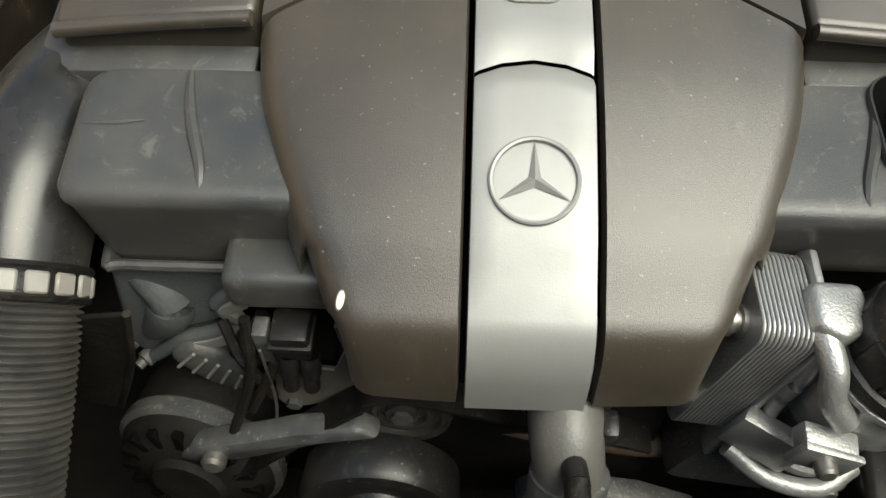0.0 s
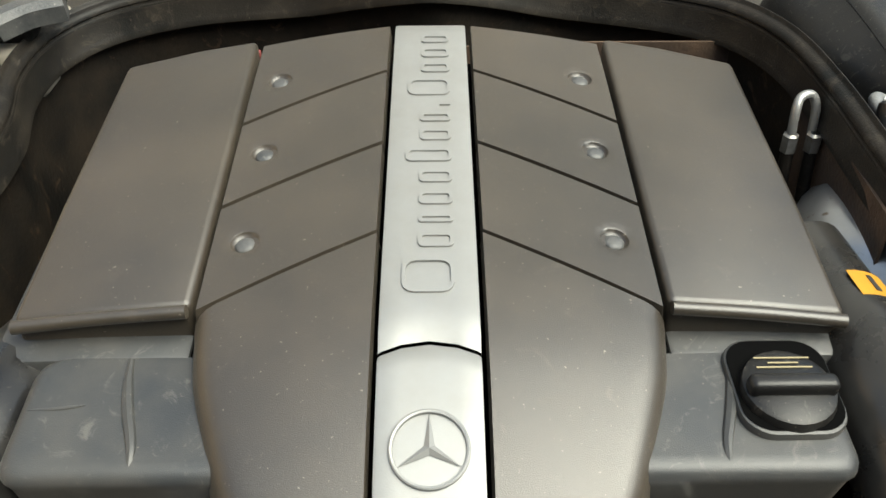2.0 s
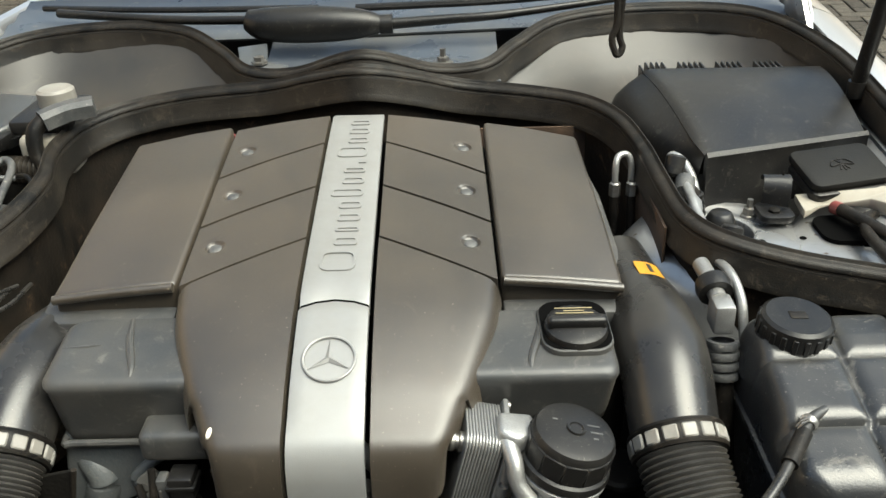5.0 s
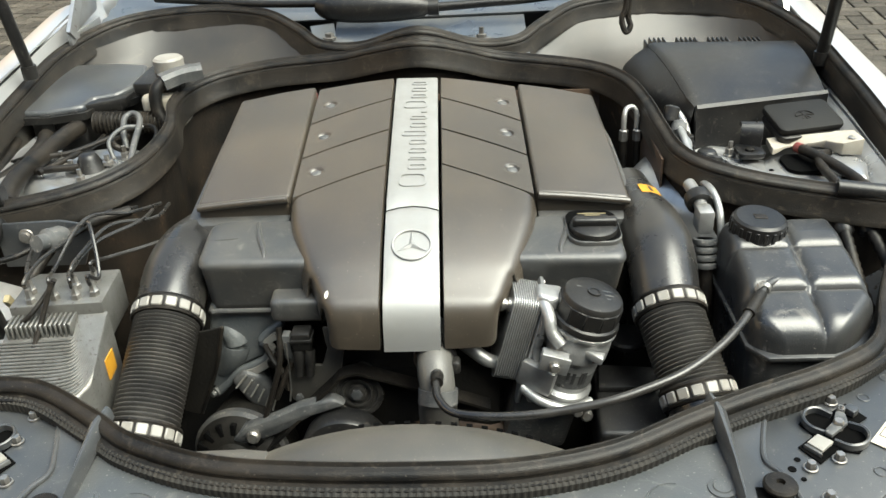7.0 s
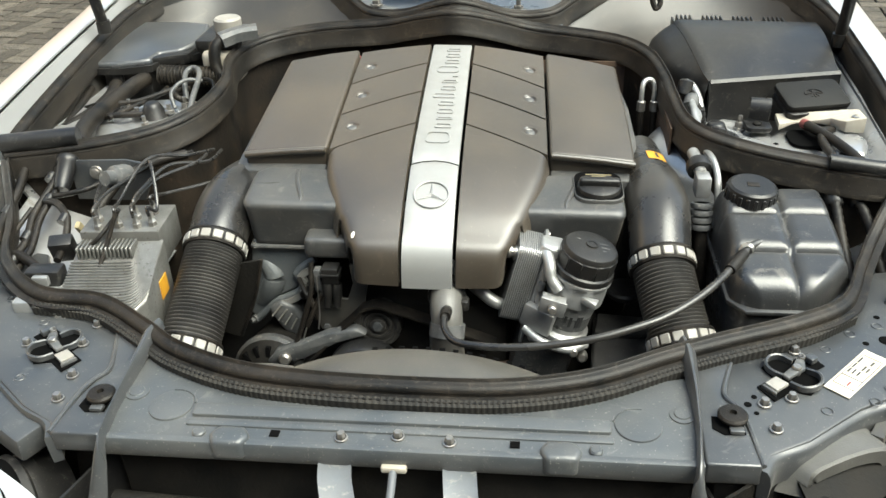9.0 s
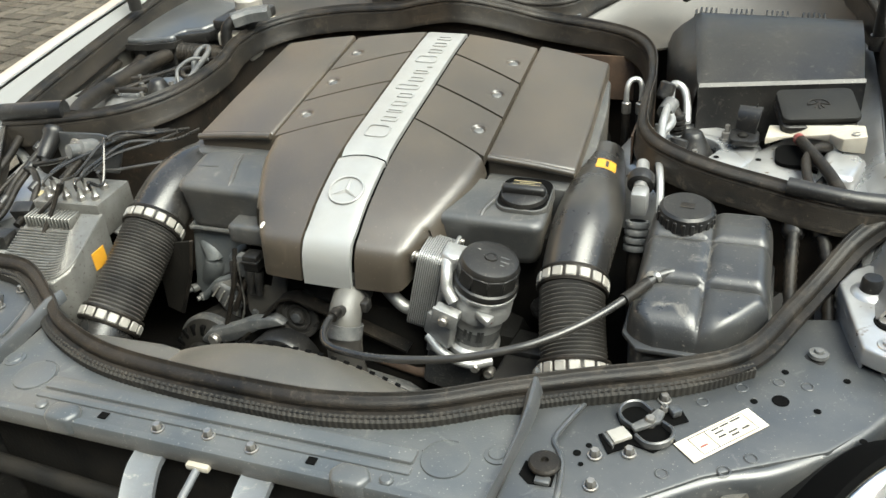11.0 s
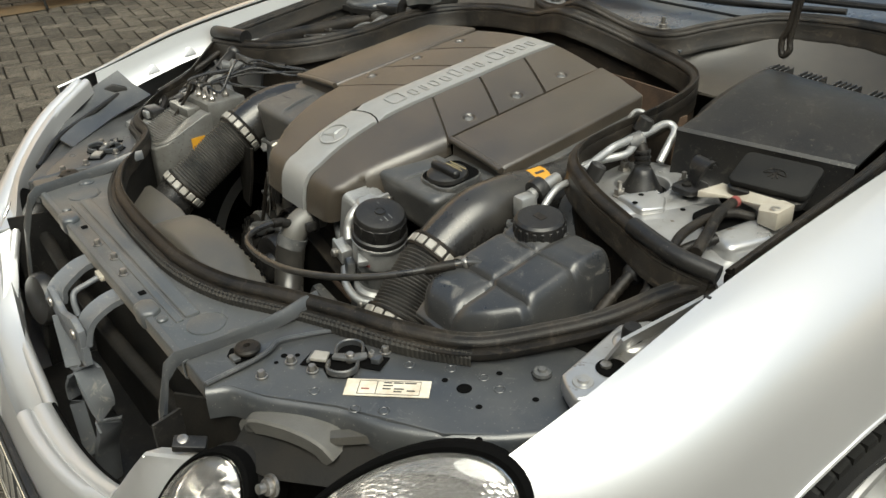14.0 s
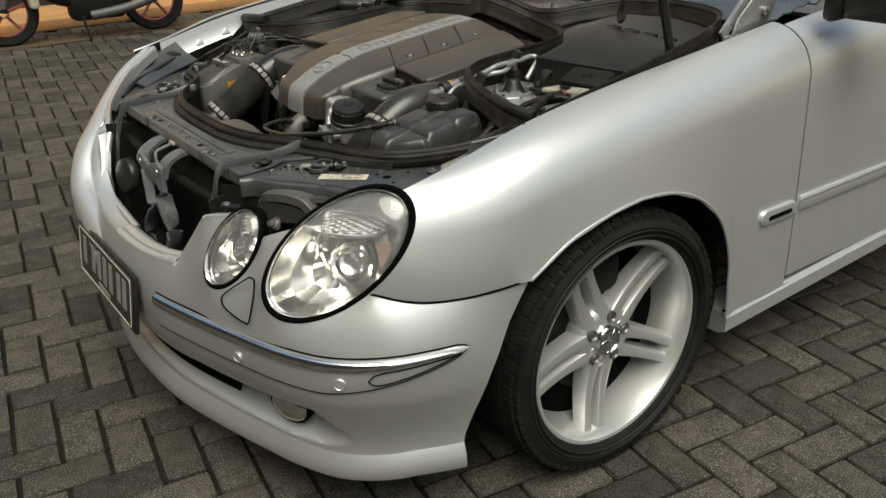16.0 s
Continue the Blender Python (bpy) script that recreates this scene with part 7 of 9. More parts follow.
latch(0.475, -0.512, 0.7662, 1)
latch(-0.482, -0.511, 0.7662, -1)
for x, y, r in ((0.421, -0.555, 0.0035), (0.411, -0.569, 0.0045), (0.418, -0.584, 0.003)):
    part("punched_hole", lathe([(r, 0), (r * 0.95, 0.0006), (0, 0.0005)], 12, at(x, y, 0.7655)), GAP, carrier, "small dark hole")
for sgn in (-1, 1):
    b = thing("bonnet_buffer", "black rubber bonnet rest buffer with a ribbed top", "buffer", "bonnet buffers", at(0.385 if sgn > 0 else -0.367, -0.606 if sgn > 0 else -0.616, 0.7712))
    part("cutout", prism([(-0.024, -0.014), (-0.012, -0.024), (0.012, -0.022), (0.012, 0.004), (-0.022, 0.006)], 0, 0.001, 0), GAP, b, "dark cut-out under the buffer")
    part("rubber", lathe([(0.010, 0), (0.012, 0.005), (0.0170, 0.007), (0.0172, 0.010), (0.015, 0.0125), (0.0045, 0.0135), (0.0035, 0.009), (0, 0.009)], 28), RUBBER, b)
    part("foot", box(-0.006, 0.010, -0.024, -0.014, 0.001, 0.006, 0.0015), CARRIER, b)
    e = thing("air_guide_strip", "dusty black rubber air guide strip across the carrier", "air guide", "air guides")
    rows = []
    for p, w, h in (((sgn * 0.345, -0.480, 0.790), 0.006, 0.008), ((sgn * 0.349, -0.505, 0.789), 0.010, 0.009), ((sgn * 0.350, -0.535, 0.783), 0.008, 0.009), ((sgn * 0.349, -0.572, 0.778), 0.005, 0.010), ((sgn * 0.345, -0.63, 0.776), 0.003, 0.009), ((sgn * 0.338, -0.685, 0.774), 0.004, 0.010), ((sgn * 0.336, -0.700, 0.760), 0.007, 0.012), ((sgn * 0.345, -0.720, 0.70), 0.012, 0.014), ((sgn * 0.352, -0.735, 0.60), 0.015, 0.014)):
        rows.append([Vector(p) + Vector(q) for q in ((-w, 0, -h), (-w * 0.7, 0, h * 0.4), (-w * 0.2, 0, h), (w * 0.2, 0, h), (w * 0.8, 0, h * 0.3), (w, 0, -h))])
    part("strip", rings(rows), CARRIER, e)
    wedge = [(sgn * 0.346, -0.676), (sgn * 0.406, -0.676), (sgn * 0.404, -0.64), (sgn * 0.401, -0.61), (sgn * 0.394, -0.581), (sgn * 0.384, -0.562), (sgn * 0.398, -0.51), (sgn * 0.412, -0.470), (sgn * 0.352, -0.50)]
    part("step_plate", prism(wedge[:: sgn], 0.742, 0.7708, 0.0035, 3), CARRIER, carrier, "raised black plate round the buffer")
    part("ridge", tube([(sgn * 0.412, -0.472, 0.7675), (sgn * 0.392, -0.53, 0.770), (sgn * 0.385, -0.562, 0.7715), (sgn * 0.396, -0.582, 0.7715), (sgn * 0.403, -0.612, 0.771), (sgn * 0.407, -0.674, 0.769)], 0.0032, 8, 6), CARRIER, carrier, "pressed crease")
    for x, y in ((0.50, -0.575), (0.56, -0.555), (0.585, -0.53), (0.53, -0.455), (0.57, -0.42), (0.41, -0.47), (0.61, -0.40), (0.64, -0.40)):
        part("embossed_ring", lathe([(0.0075, 0), (0.0068, 0.0007), (0.0058, 0.0007), (0.0052, 0)], 20, at(sgn * x, y, 0.7655)), CARRIER, carrier)
    part("rolled_lip", tube([(sgn * 0.408, -0.676, 0.753), (sgn * 0.425, -0.648, 0.753), (sgn * 0.468, -0.624, 0.752), (sgn * 0.545, -0.565, 0.751), (sgn * 0.605, -0.537, 0.751), (sgn * 0.66, -0.494, 0.752), (sgn * 0.70, -0.452, 0.754), (sgn * 0.728, -0.415, 0.757)], 1, per=6, section=[(-0.004, -0.03), (0.008, -0.03), (0.009, -0.006), (0.007, 0.004), (0.003, 0.010), (-0.004, 0.0105), (-0.006, 0.006)]), CARRIER, carrier, "rolled edge of the side plate", 60)
lab = thing("information_label", "white information sticker with faint printed lines on the carrier", "label", m=at(0.554, -0.504, 0.7665, 0, 0, 47))
part("paper", box(-0.052, 0.052, -0.016, 0.016, 0, 0.0008, 0), WHITE, lab)
for x0, x1, y0, y1 in ((-0.036, 0.040, 0.0125, 0.0132), (-0.036, 0.040, -0.0132, -0.0125), (-0.036, -0.0352, -0.0125, 0.0125), (0.0395, 0.040, -0.0125, 0.0125), (-0.014, -0.0132, -0.0125, 0.0125)):
    part("print_line", box(x0, x1, y0, y1, 0.0009, 0.0013, 0), INK, lab)
for k, (x0, x1, y) in enumerate(((-0.006, 0.004, 0.0085), (0.006, 0.018, 0.0085), (0.020, 0.034, 0.0085), (-0.006, 0.006, 0.003), (-0.032, -0.022, -0.004), (0.008, 0.020, -0.003), (-0.006, 0.004, -0.003), (0.008, 0.018, -0.008), (0.024, 0.034, -0.006))):
    part("print_bar", box(x0, x1, y, y + 0.0022, 0.0009, 0.0013, 0), INK if k != 4 else REDINK, lab)
for k in range(16):
    hx, hy = 0.40 + 0.022 * (k % 8) + 0.012 * (k // 8), -0.43 - 0.018 * (k % 3) - 0.06 * (k // 8)
    if k in (3, 6, 9, 12, 14):
        part("blank_hole", lathe([(0.0042, 0), (0.0038, 0.0006), (0, 0.0004)], 16, at(hx + 0.15, hy - 0.0 + 0.05, 0.7655)), GAP, carrier)
part("round_hole", lathe([(0.0095, 0), (0.0088, 0.0006), (0, 0.0004)], 20, at(0.612, -0.432, 0.7655)), GAP, carrier, "black round hole")

# inner wing rail with its mount
rail = thing("wing_rail", "silver painted wing rail with a black stop pin", "wing rail")
part("bracket", prism([(0.672, -0.232), (0.680, -0.275), (0.694, -0.352), (0.712, -0.362), (0.738, -0.372), (0.752, -0.35), (0.756, -0.30), (0.738, -0.275), (0.736, -0.20), (0.71, -0.185), (0.69, -0.20)], 0.770, 0.80, 0.005, 3, top=lambda x, y: 0.800 + 0.06 * (y + 0.3)), INNER, rail, "pressed silver mounting bracket")
part("bracket_side", prism([(0.674, -0.24), (0.680, -0.278), (0.696, -0.352), (0.700, -0.350), (0.684, -0.276), (0.678, -0.24)], 0.72, 0.79, 0.002, 1), INNER, rail)
part("pin_seat", lathe([(0.026, -0.004), (0.022, 0.004), (0.016, 0.007), (0, 0.007)], 28, at(0.707, -0.247, 0.801)), INNER, rail, "raised round seat")
part("pin", lathe([(0.0135, 0.004), (0.0125, 0.020), (0.0105, 0.024), (0, 0.0245)], 24, at(0.707, -0.247, 0.801)), BLACK, rail, "black rubber stop pin")
part("hole", lathe([(0.019, 0.0), (0.018, 0.0012), (0, 0.0008)], 28, at(0.7265, -0.302, 0.7998)), GAP, rail, "round opening")
part("hole_bolt", lathe([(0.007, 0.001), (0.007, 0.004), (0, 0.005)], 8, at(0.720, -0.305, 0.800)), STEEL, rail)
part("washer", lathe([(0.013, 0), (0.012, 0.0015), (0.007, 0.002), (0.007, 0.006), (0, 0.007)], 22, at(0.722, -0.344, 0.7972)), INNER, rail)
part("wing_bolt", lathe([(0.014, 0), (0.013, 0.0018), (0.008, 0.002), (0.008, 0.009), (0, 0.0095)], 20, at(0.754, -0.258, 0.8125)), GREYCAST, rail, "dark flange bolt")
gutter = []
for x, dz in ((0.705, -0.075), (0.722, -0.058), (0.737, -0.050), (0.7375, -0.044), (0.752, -0.034), (0.7585, -0.012)):
    gutter.append([Vector((x, y, soft(EDGE, y) + dz)) for y in steps(-0.385, 0.62, 24)])
part("strip", sheet(gutter, 0.003), INNER, rail, "long silver gutter under the wing edge", 50)
part("seam", tube([(0.762, 0.30, 0.905), (0.760, 0.06, 0.868), (0.757, -0.138, 0.832), (0.741, -0.196, 0.817), (0.739, -0.262, 0.8055), (0.754, -0.292, 0.803), (0.754, -0.346, 0.799)], 0.0022, 8, 6), RUBBER, rail, "dark sealed seam")
for y in (-0.16, 0.1, 0.3):
    part("rail_clip", box(0.756, 0.766, y - 0.025, y + 0.025, soft(EDGE, y) - 0.022, soft(EDGE, y) - 0.004, 0.002), BLACK, rail, "black edge clip")
lrail = thing("wing_rail", "silver painted wing rail with stamped tabs along the far wing", "wing rail")
part("strip", sheet([[Vector((-x, y - 0.03, soft(EDGE, y) + dz + 0.045)) for y in steps(-0.40, 0.75, 18)] for x, dz in ((0.738, -0.070), (0.748, -0.055), (0.754, -0.030), (0.7585, -0.005))], 0.003), PAINT, lrail)
for k in range(11):
    y = -0.30 + 0.095 * k
    part("tab", prism([(-0.016, 0), (0.016, 0), (0.006, 0.020), (-0.006, 0.020)], 0, 0.006, 0.002, 2, at(-0.746, y, soft(EDGE, y) - 0.012, 72, 0, 90)), PAINT, lrail)
    part("rivet", lathe([(0.004, 0), (0.003, 0.0015), (0, 0.002)], 10, along((-0.7535, y + 0.04, soft(EDGE, y) + 0.012), (1, 0, 0.3))), DARK, lrail)
fill = thing("lamp_cover", "black plastic cover strip above the far headlamp", "cover")
part("panel", sheet([[(-0.55, -0.56, 0.762), (-0.60, -0.57, 0.765), (-0.655, -0.565, 0.760)], [(-0.66, -0.44, 0.768), (-0.71, -0.48, 0.785), (-0.752, -0.50, 0.795)], [(-0.71, -0.33, 0.785), (-0.738, -0.36, 0.815), (-0.756, -0.38, 0.845)]], 0.004), CARRIER, fill)
part("ridge", tube([(-0.52, -0.64, 0.752), (-0.61, -0.575, 0.770), (-0.67, -0.50, 0.780), (-0.72, -0.40, 0.802)], 0.006, 8, 6), BLACK, fill)
part("front_cap", prism([(-0.035, 0), (0.035, 0), (0.028, 0.016), (0.0, 0.026), (-0.028, 0.016)], 0, 0.01, 0.003, 2, at(-0.735, -0.405, 0.80, 90, 0, 75)), BLACK, fill)
lf = carrier
part("lamp_panel", prism([(-0.66, -0.55), (-0.45, -0.68), (-0.42, -0.62), (-0.58, -0.50)], 0.72, 0.755, 0.006), CARRIER, lf)

# lamp carrier under the side plate
low = thing("lamp_bracket", "grey plastic lamp bracket above the headlamp", "bracket")
part("bridge", tube([(0.556, -0.588, 0.738), (0.60, -0.52, 0.737), (0.640, -0.452, 0.737), (0.69, -0.392, 0.737)], 1, per=6, section=[(-0.009, -0.006), (0.009, -0.006), (0.007, 0.004), (-0.007, 0.004)]), SHROUD, low, "dusty curved rail above the lamp")
part("plate", sheet([[(0.44, -0.625, 0.724), (0.50, -0.585, 0.728), (0.56, -0.54, 0.728), (0.62, -0.46, 0.728), (0.67, -0.38, 0.735)], [(0.455, -0.65, 0.722), (0.52, -0.615, 0.722), (0.575, -0.575, 0.722), (0.635, -0.475, 0.722), (0.70, -0.40, 0.728)], [(0.47, -0.685, 0.70), (0.53, -0.66, 0.695), (0.60, -0.60, 0.695), (0.66, -0.50, 0.70), (0.72, -0.43, 0.71)]], 0.004), DARK, low, "dusty black plastic lamp surround")
part("arch", tube([(0.447, -0.652, 0.708), (0.450, -0.643, 0.726), (0.460, -0.634, 0.739), (0.487, -0.620, 0.745), (0.522, -0.602, 0.745), (0.552, -0.588, 0.738), (0.568, -0.580, 0.722)], 1, per=6, section=[(-0.021, -0.018), (0.021, -0.018), (0.022, 0.0), (0.019, 0.003), (-0.019, 0.003), (-0.022, 0.0)]), ELBOW, low, "dusty grey arched bracket")
part("stay", tube([(0.60, -0.43, 0.745), (0.65, -0.345, 0.762)], 1, per=2, section=[(-0.012, -0.004), (0.012, -0.004), (0.012, 0.004), (0.008, 0.0045), (-0.008, 0.0045), (-0.012, 0.004)]), BLACK, low, "black ribbed stay")
part("clip", box(-0.020, 0.020, -0.010, 0.010, -0.004, 0.006, 0.002, 2, at(0.436, -0.716, 0.716, 8, 10, 60)), BLACK, low, "black lamp clip")
part("clip_bolt", lathe([(0.0085, 0), (0.0075, 0.003), (0.005, 0.004), (0, 0.0045)], 12, at(0.430, -0.722, 0.7215, 8, 10, 0)), STEEL, low)
part("stay_bolt", lathe([(0.012, 0), (0.011, 0.004), (0.006, 0.005), (0.005, 0.008), (0, 0.008)], 14, at(0.652, -0.342, 0.768)), GREYCAST, low)
part("step", box(0.36, 0.40, -0.665, -0.60, 0.66, 0.742, 0.008), BLACK, low)
part("side", sheet([[Vector((0.36 + 0.34 * u, -0.70 + 0.26 * u, z)) for u in steps(0, 1, 6)] for z in (0.742, 0.70, 0.55)], 0.004), DARK, low)

# ---- grille opening ----
sup = thing("latch_support", "grey painted steel support frame in the grille opening", "support frame")
FLAT = [(-0.019, -0.004), (-0.016, -0.006), (0.016, -0.006), (0.019, -0.004), (0.019, 0.005), (0.013, 0.003), (-0.013, 0.003), (-0.019, 0.005)]
part("arm", tube([(-0.067, -0.672, 0.742), (-0.062, -0.70, 0.738), (-0.05, -0.735, 0.722), (-0.045, -0.745, 0.70)], 1, per=5, section=FLAT), FRAME, sup)
part("arm", tube([(0.076, -0.668, 0.742), (0.08, -0.70, 0.738), (0.084, -0.73, 0.722), (0.085, -0.742, 0.69)], 1, per=5, section=FLAT), FRAME, sup)
part("bar", prism([(-0.068, 0.705), (-0.06, 0.725), (0.0, 0.705), (0.07, 0.728), (0.104, 0.72), (0.10, 0.68), (0.05, 0.662), (-0.02, 0.668), (-0.055, 0.68)], 0, 0.012, 0.004, 2, Matrix(((1, 0, 0, 0), (0, 0, 1, -0.752), (0, 1, 0, 0), (0, 0, 0, 1)))), FRAME, sup)
part("leg", tube([(-0.03, -0.748, 0.685), (-0.012, -0.752, 0.62), (-0.005, -0.755, 0.585), (-0.05, -0.757, 0.535), (-0.055, -0.758, 0.48), (-0.03, -0.76, 0.40)], 0.62, per=4, section=FLAT), FRAME, sup)
part("leg", tube([(0.082, -0.746, 0.69), (0.084, -0.748, 0.63), (0.098, -0.745, 0.59), (0.10, -0.742, 0.54), (0.07, -0.75, 0.48), (0.055, -0.755, 0.40)], 1.05, per=4, section=FLAT), FRAME, sup)
for x, z in ((-0.045, 0.703), (0.078, 0.705)):
    part("frame_bolt", lathe([(0.009, 0), (0.008, 0.003), (0.006, 0.004), (0, 0.005)], 12, along((x, -0.753, z), (0, -1, 0))), STEEL, sup)
part("pull_rod", tube([(0.002, -0.68, 0.744), (0.003, -0.705, 0.738), (0.004, -0.724, 0.732), (0.012, -0.730, 0.72), (0.020, -0.730, 0.70)], 0.0048, 10, 5), FRAME, sup)
part("rod_head", box(-0.012, 0.018, -0.686, -0.674, 0.741, 0.750, 0.003), CREAM, sup, "cream plastic rod end")
horn = thing("horn", "black round signal horn behind the grille opening", "horn", m=along((-0.26, -0.74, 0.60), (0.2, -1, 0.2)))
part("disc", lathe([(0, 0.012), (0.02, 0.014), (0.045, 0.008), (0.05, 0), (0.05, -0.012), (0.03, -0.03), (0, -0.03)], 32), BLACK, horn)
part("strap", box(-0.008, 0.008, -0.10, -0.04, -0.01, -0.004, 0.002), DARK, horn)
core = thing("radiator", "dark radiator core behind the grille opening", "radiator")
part("core", box(-0.34, 0.34, -0.655, -0.62, 0.38, 0.74, 0.004), DARK, core)
for sgn in (-1, 1):
    part("side_guide", sheet([[Vector((sgn * (0.35 + 0.03 * k), -0.64 - 0.10 * k, z)) for z in steps(0.38, 0.72, 4)] for k in (0, 1)], 0.004), BLACK, core)
part("lower_shelf", box(-0.36, 0.36, -0.80, -0.62, 0.36, 0.40, 0.01), BLACK, core)
part("cross_tube", tube([(-0.34, -0.69, 0.68), (0.0, -0.70, 0.675), (0.34, -0.69, 0.68)], 0.012, 10, 4), DARK, core)

# ---- headlamps ----
def lamp(c, a, b, label, ring_w, mirror=False):
    """An oval lamp: c its middle, a and b the half axes of its face."""
    c, a, b = Vector(c), Vector(a), Vector(b)
    if mirror:
        c.x, a.x, b.x = -c.x, -a.x, -b.x
    nrm = a.cross(b).normalized()
    if nrm.y > 0:
        nrm = -nrm
    t = thing("headlamp", label, "headlamp", "headlamps")

    def oval(g, h, n=48):
        return [c + a * (g * math.cos(2 * math.pi * k / n)) + b * (g * math.sin(2 * math.pi * k / n)) + nrm * h for k in range(n)]

    part("rubber_rim", rings([oval(1.0, -0.05), oval(1.0 + ring_w, -0.012), oval(1.0 + ring_w, 0.002), oval(1.0 + ring_w * 0.5, 0.006), oval(1.0, 0.003), oval(0.98, -0.004)], caps=False), GAP, t, "black rubber rim")
    dome = [(0.985, -0.004)] + [(math.sin(x), -0.004 + 0.026 * math.cos(x)) for x in (1.45, 1.3, 1.1, 0.9, 0.7, 0.5, 0.3, 0.12)]
    part("lens", rings([oval(g, h) for g, h in dome] + [oval(g * 0.99, h - 0.003) for g, h in dome[::-1]]), HAZY, t, "weathered clear domed lens").visible_shadow = False
    part("reflector", rings([[p + nrm * (0.0016 * depth * (k // 4 % 2)) for k, p in enumerate(oval(g, h))] for g, h, depth in ((0.97, -0.006, 0), (0.93, -0.02, 0), (0.80, -0.05, 1), (0.55, -0.075, 1.4), (0.3, -0.085, 1), (0.02, -0.088, 0))], caps=False), MIRROR, t, "chrome reflector bowl", 12)
    part("shell", rings([oval(1.0, -0.02), oval(0.95, -0.07), oval(0.6, -0.11), oval(0.02, -0.12)], caps=False), BLACK, t)
    part("bezel", rings([oval(1.004, 0.0052), oval(0.995, 0.0075), oval(0.978, 0.001)], caps=False), MIRROR, t, "bright lens edge")
    return t, c, a, b, nrm, oval


for mirror in (False, True):
    t, c, a, b, nrm, oval = lamp(BIG_C, BIG_A, BIG_B, "large oval headlamp with clear lens and projector", 0.085, mirror)
    mid = c + a * 0.02 - b * 0.23 - nrm * 0.05
    part("projector", lathe([(0.050, -0.03), (0.046, 0.012), (0.041, 0.016), (0.034, 0.012), (0.032, 0.0)], 36, along(mid, nrm)), MIRROR, t, "chrome projector ring")
    part("projector_lens", lathe([(0.033, 0.0), (0.028, 0.012), (0.017, 0.019), (0, 0.022)], 32, along(mid, nrm)), GLASS, t, "clear projector lens")
    part("projector_shade", lathe([(0.031, -0.012), (0.0, -0.02)], 28, along(mid, nrm)), MIRROR, t)
    split = spline([(-0.15, 0.92, 0), (-0.01, 0.57, 0), (0.16, 0.24, 0), (0.41, -0.11, 0), (0.62, -0.27, 0), (0.90, -0.31, 0)], 8)
    rows = []
    for j in range(41):
        k = j / 40
        rim_a = radians(98.5 - (98.5 + 19) * k)
        far = (0.95 * math.cos(rim_a), 0.95 * math.sin(rim_a))
        g = split[min(int(k * 40), 40)]
        row = []
        for i in range(37):
            u = i / 36
            ga, gb = g.x + (far[0] - g.x) * u, g.y + (far[1] - g.y) * u
            lift = 0.0016 * (1 if (i + 2 * (j // 2)) % 4 == 0 and 3 < i < 33 and 6 < j < 36 else 0) - 0.008 * math.sin(math.pi * u) * math.sin(math.pi * k)
            row.append(c + a * ga + b * gb + nrm * (-0.009 + lift))
        rows.append(row)
    part("indicator_reflector", sheet(rows), MIRROR, t, "finely ribbed indicator reflector")
    part("divider", tube([c + a * q.x + b * q.y - nrm * 0.005 for q in split[::3]], 0.0034, 8, 3), HAZY, t, "clear edge of the indicator")
    part("amber_patch", sheet([[c + a * p + b * q - nrm * 0.02 for p, q in row] for row in (((0.42, -0.26), (0.50, -0.36), (0.58, -0.46)), ((0.38, -0.48), (0.44, -0.55), (0.50, -0.62)), ((0.30, -0.72), (0.32, -0.74), (0.34, -0.76)))], 0.002), AMBER, t, "dull amber side reflector")
    part("dark_band", tube([c + a * p + b * q - nrm * 0.018 for p, q in ((0.36, -0.2), (0.33, -0.45), (0.25, -0.68), (0.16, -0.84))], 0.005, 8, 5), BLACK, t, "dark shield edge")
    part("bowl_step", tube([c + a * p + b * q - nrm * 0.045 for p, q in ((-0.10, 0.65), (-0.22, 0.40), (-0.26, 0.10), (-0.32, -0.18))], 0.006, 8, 5), MIRROR, t)
    t2, c2, a2, b2, n2, oval2 = lamp(SM_C, SM_A, SM_B, "small oval inner headlamp with clear lens", 0.11, mirror)
    part("inner_ring", lathe([(0.036, -0.02), (0.034, 0.008), (0.030, 0.010), (0.026, -0.01)], 32, along(c2 - n2 * 0.045, n2)), CHROME, t2)
    part("rear_can", rings([oval2(1.06, -0.012), oval2(1.12, -0.03), oval2(1.06, -0.036), oval2(1.1, -0.05), oval2(1.04, -0.058), oval2(1.06, -0.09)], caps=False), BLACK, t2, "black ribbed lamp housing")

outer = spline([(-0.10, -0.888, 0.46), (-0.231, -0.876, 0.515), (-0.36, -0.862, 0.575), (-0.45, -0.815, 0.64), (-0.53, -0.74, 0.695), (-0.635, -0.65, 0.75), (-0.70, -0.572, 0.797), (-0.757, -0.475, 0.838)], 6)
inner = spline([(-0.02, -0.808, 0.54), (-0.13, -0.80, 0.545), (-0.27, -0.783, 0.575), (-0.36, -0.762, 0.645), (-0.415, -0.722, 0.70), (-0.525, -0.672, 0.748), (-0.655, -0.565, 0.802), (-0.738, -0.455, 0.842)], 6)
nose = []
for p, q in zip(inner, outer):
    nose.append([p + Vector((0, 0.006, -0.03)), p + Vector((0, 0.002, -0.006)), p, p.lerp(q, 0.2) + Vector((0, 0, 0.003)), p.lerp(q, 0.4) + Vector((0, 0, 0.0)), p.lerp(q, 0.47) + Vector((0, 0, -0.004)), p.lerp(q, 0.54) + Vector((0, 0, 0.002)), p.lerp(q, 0.75) + Vector((-0.003, -0.003, 0.006)), p.lerp(q, 0.92) + Vector((-0.005, -0.005, 0.002)), q + Vector((-0.004, -0.004, -0.014)), q + Vector((-0.006, -0.004, -0.06))])
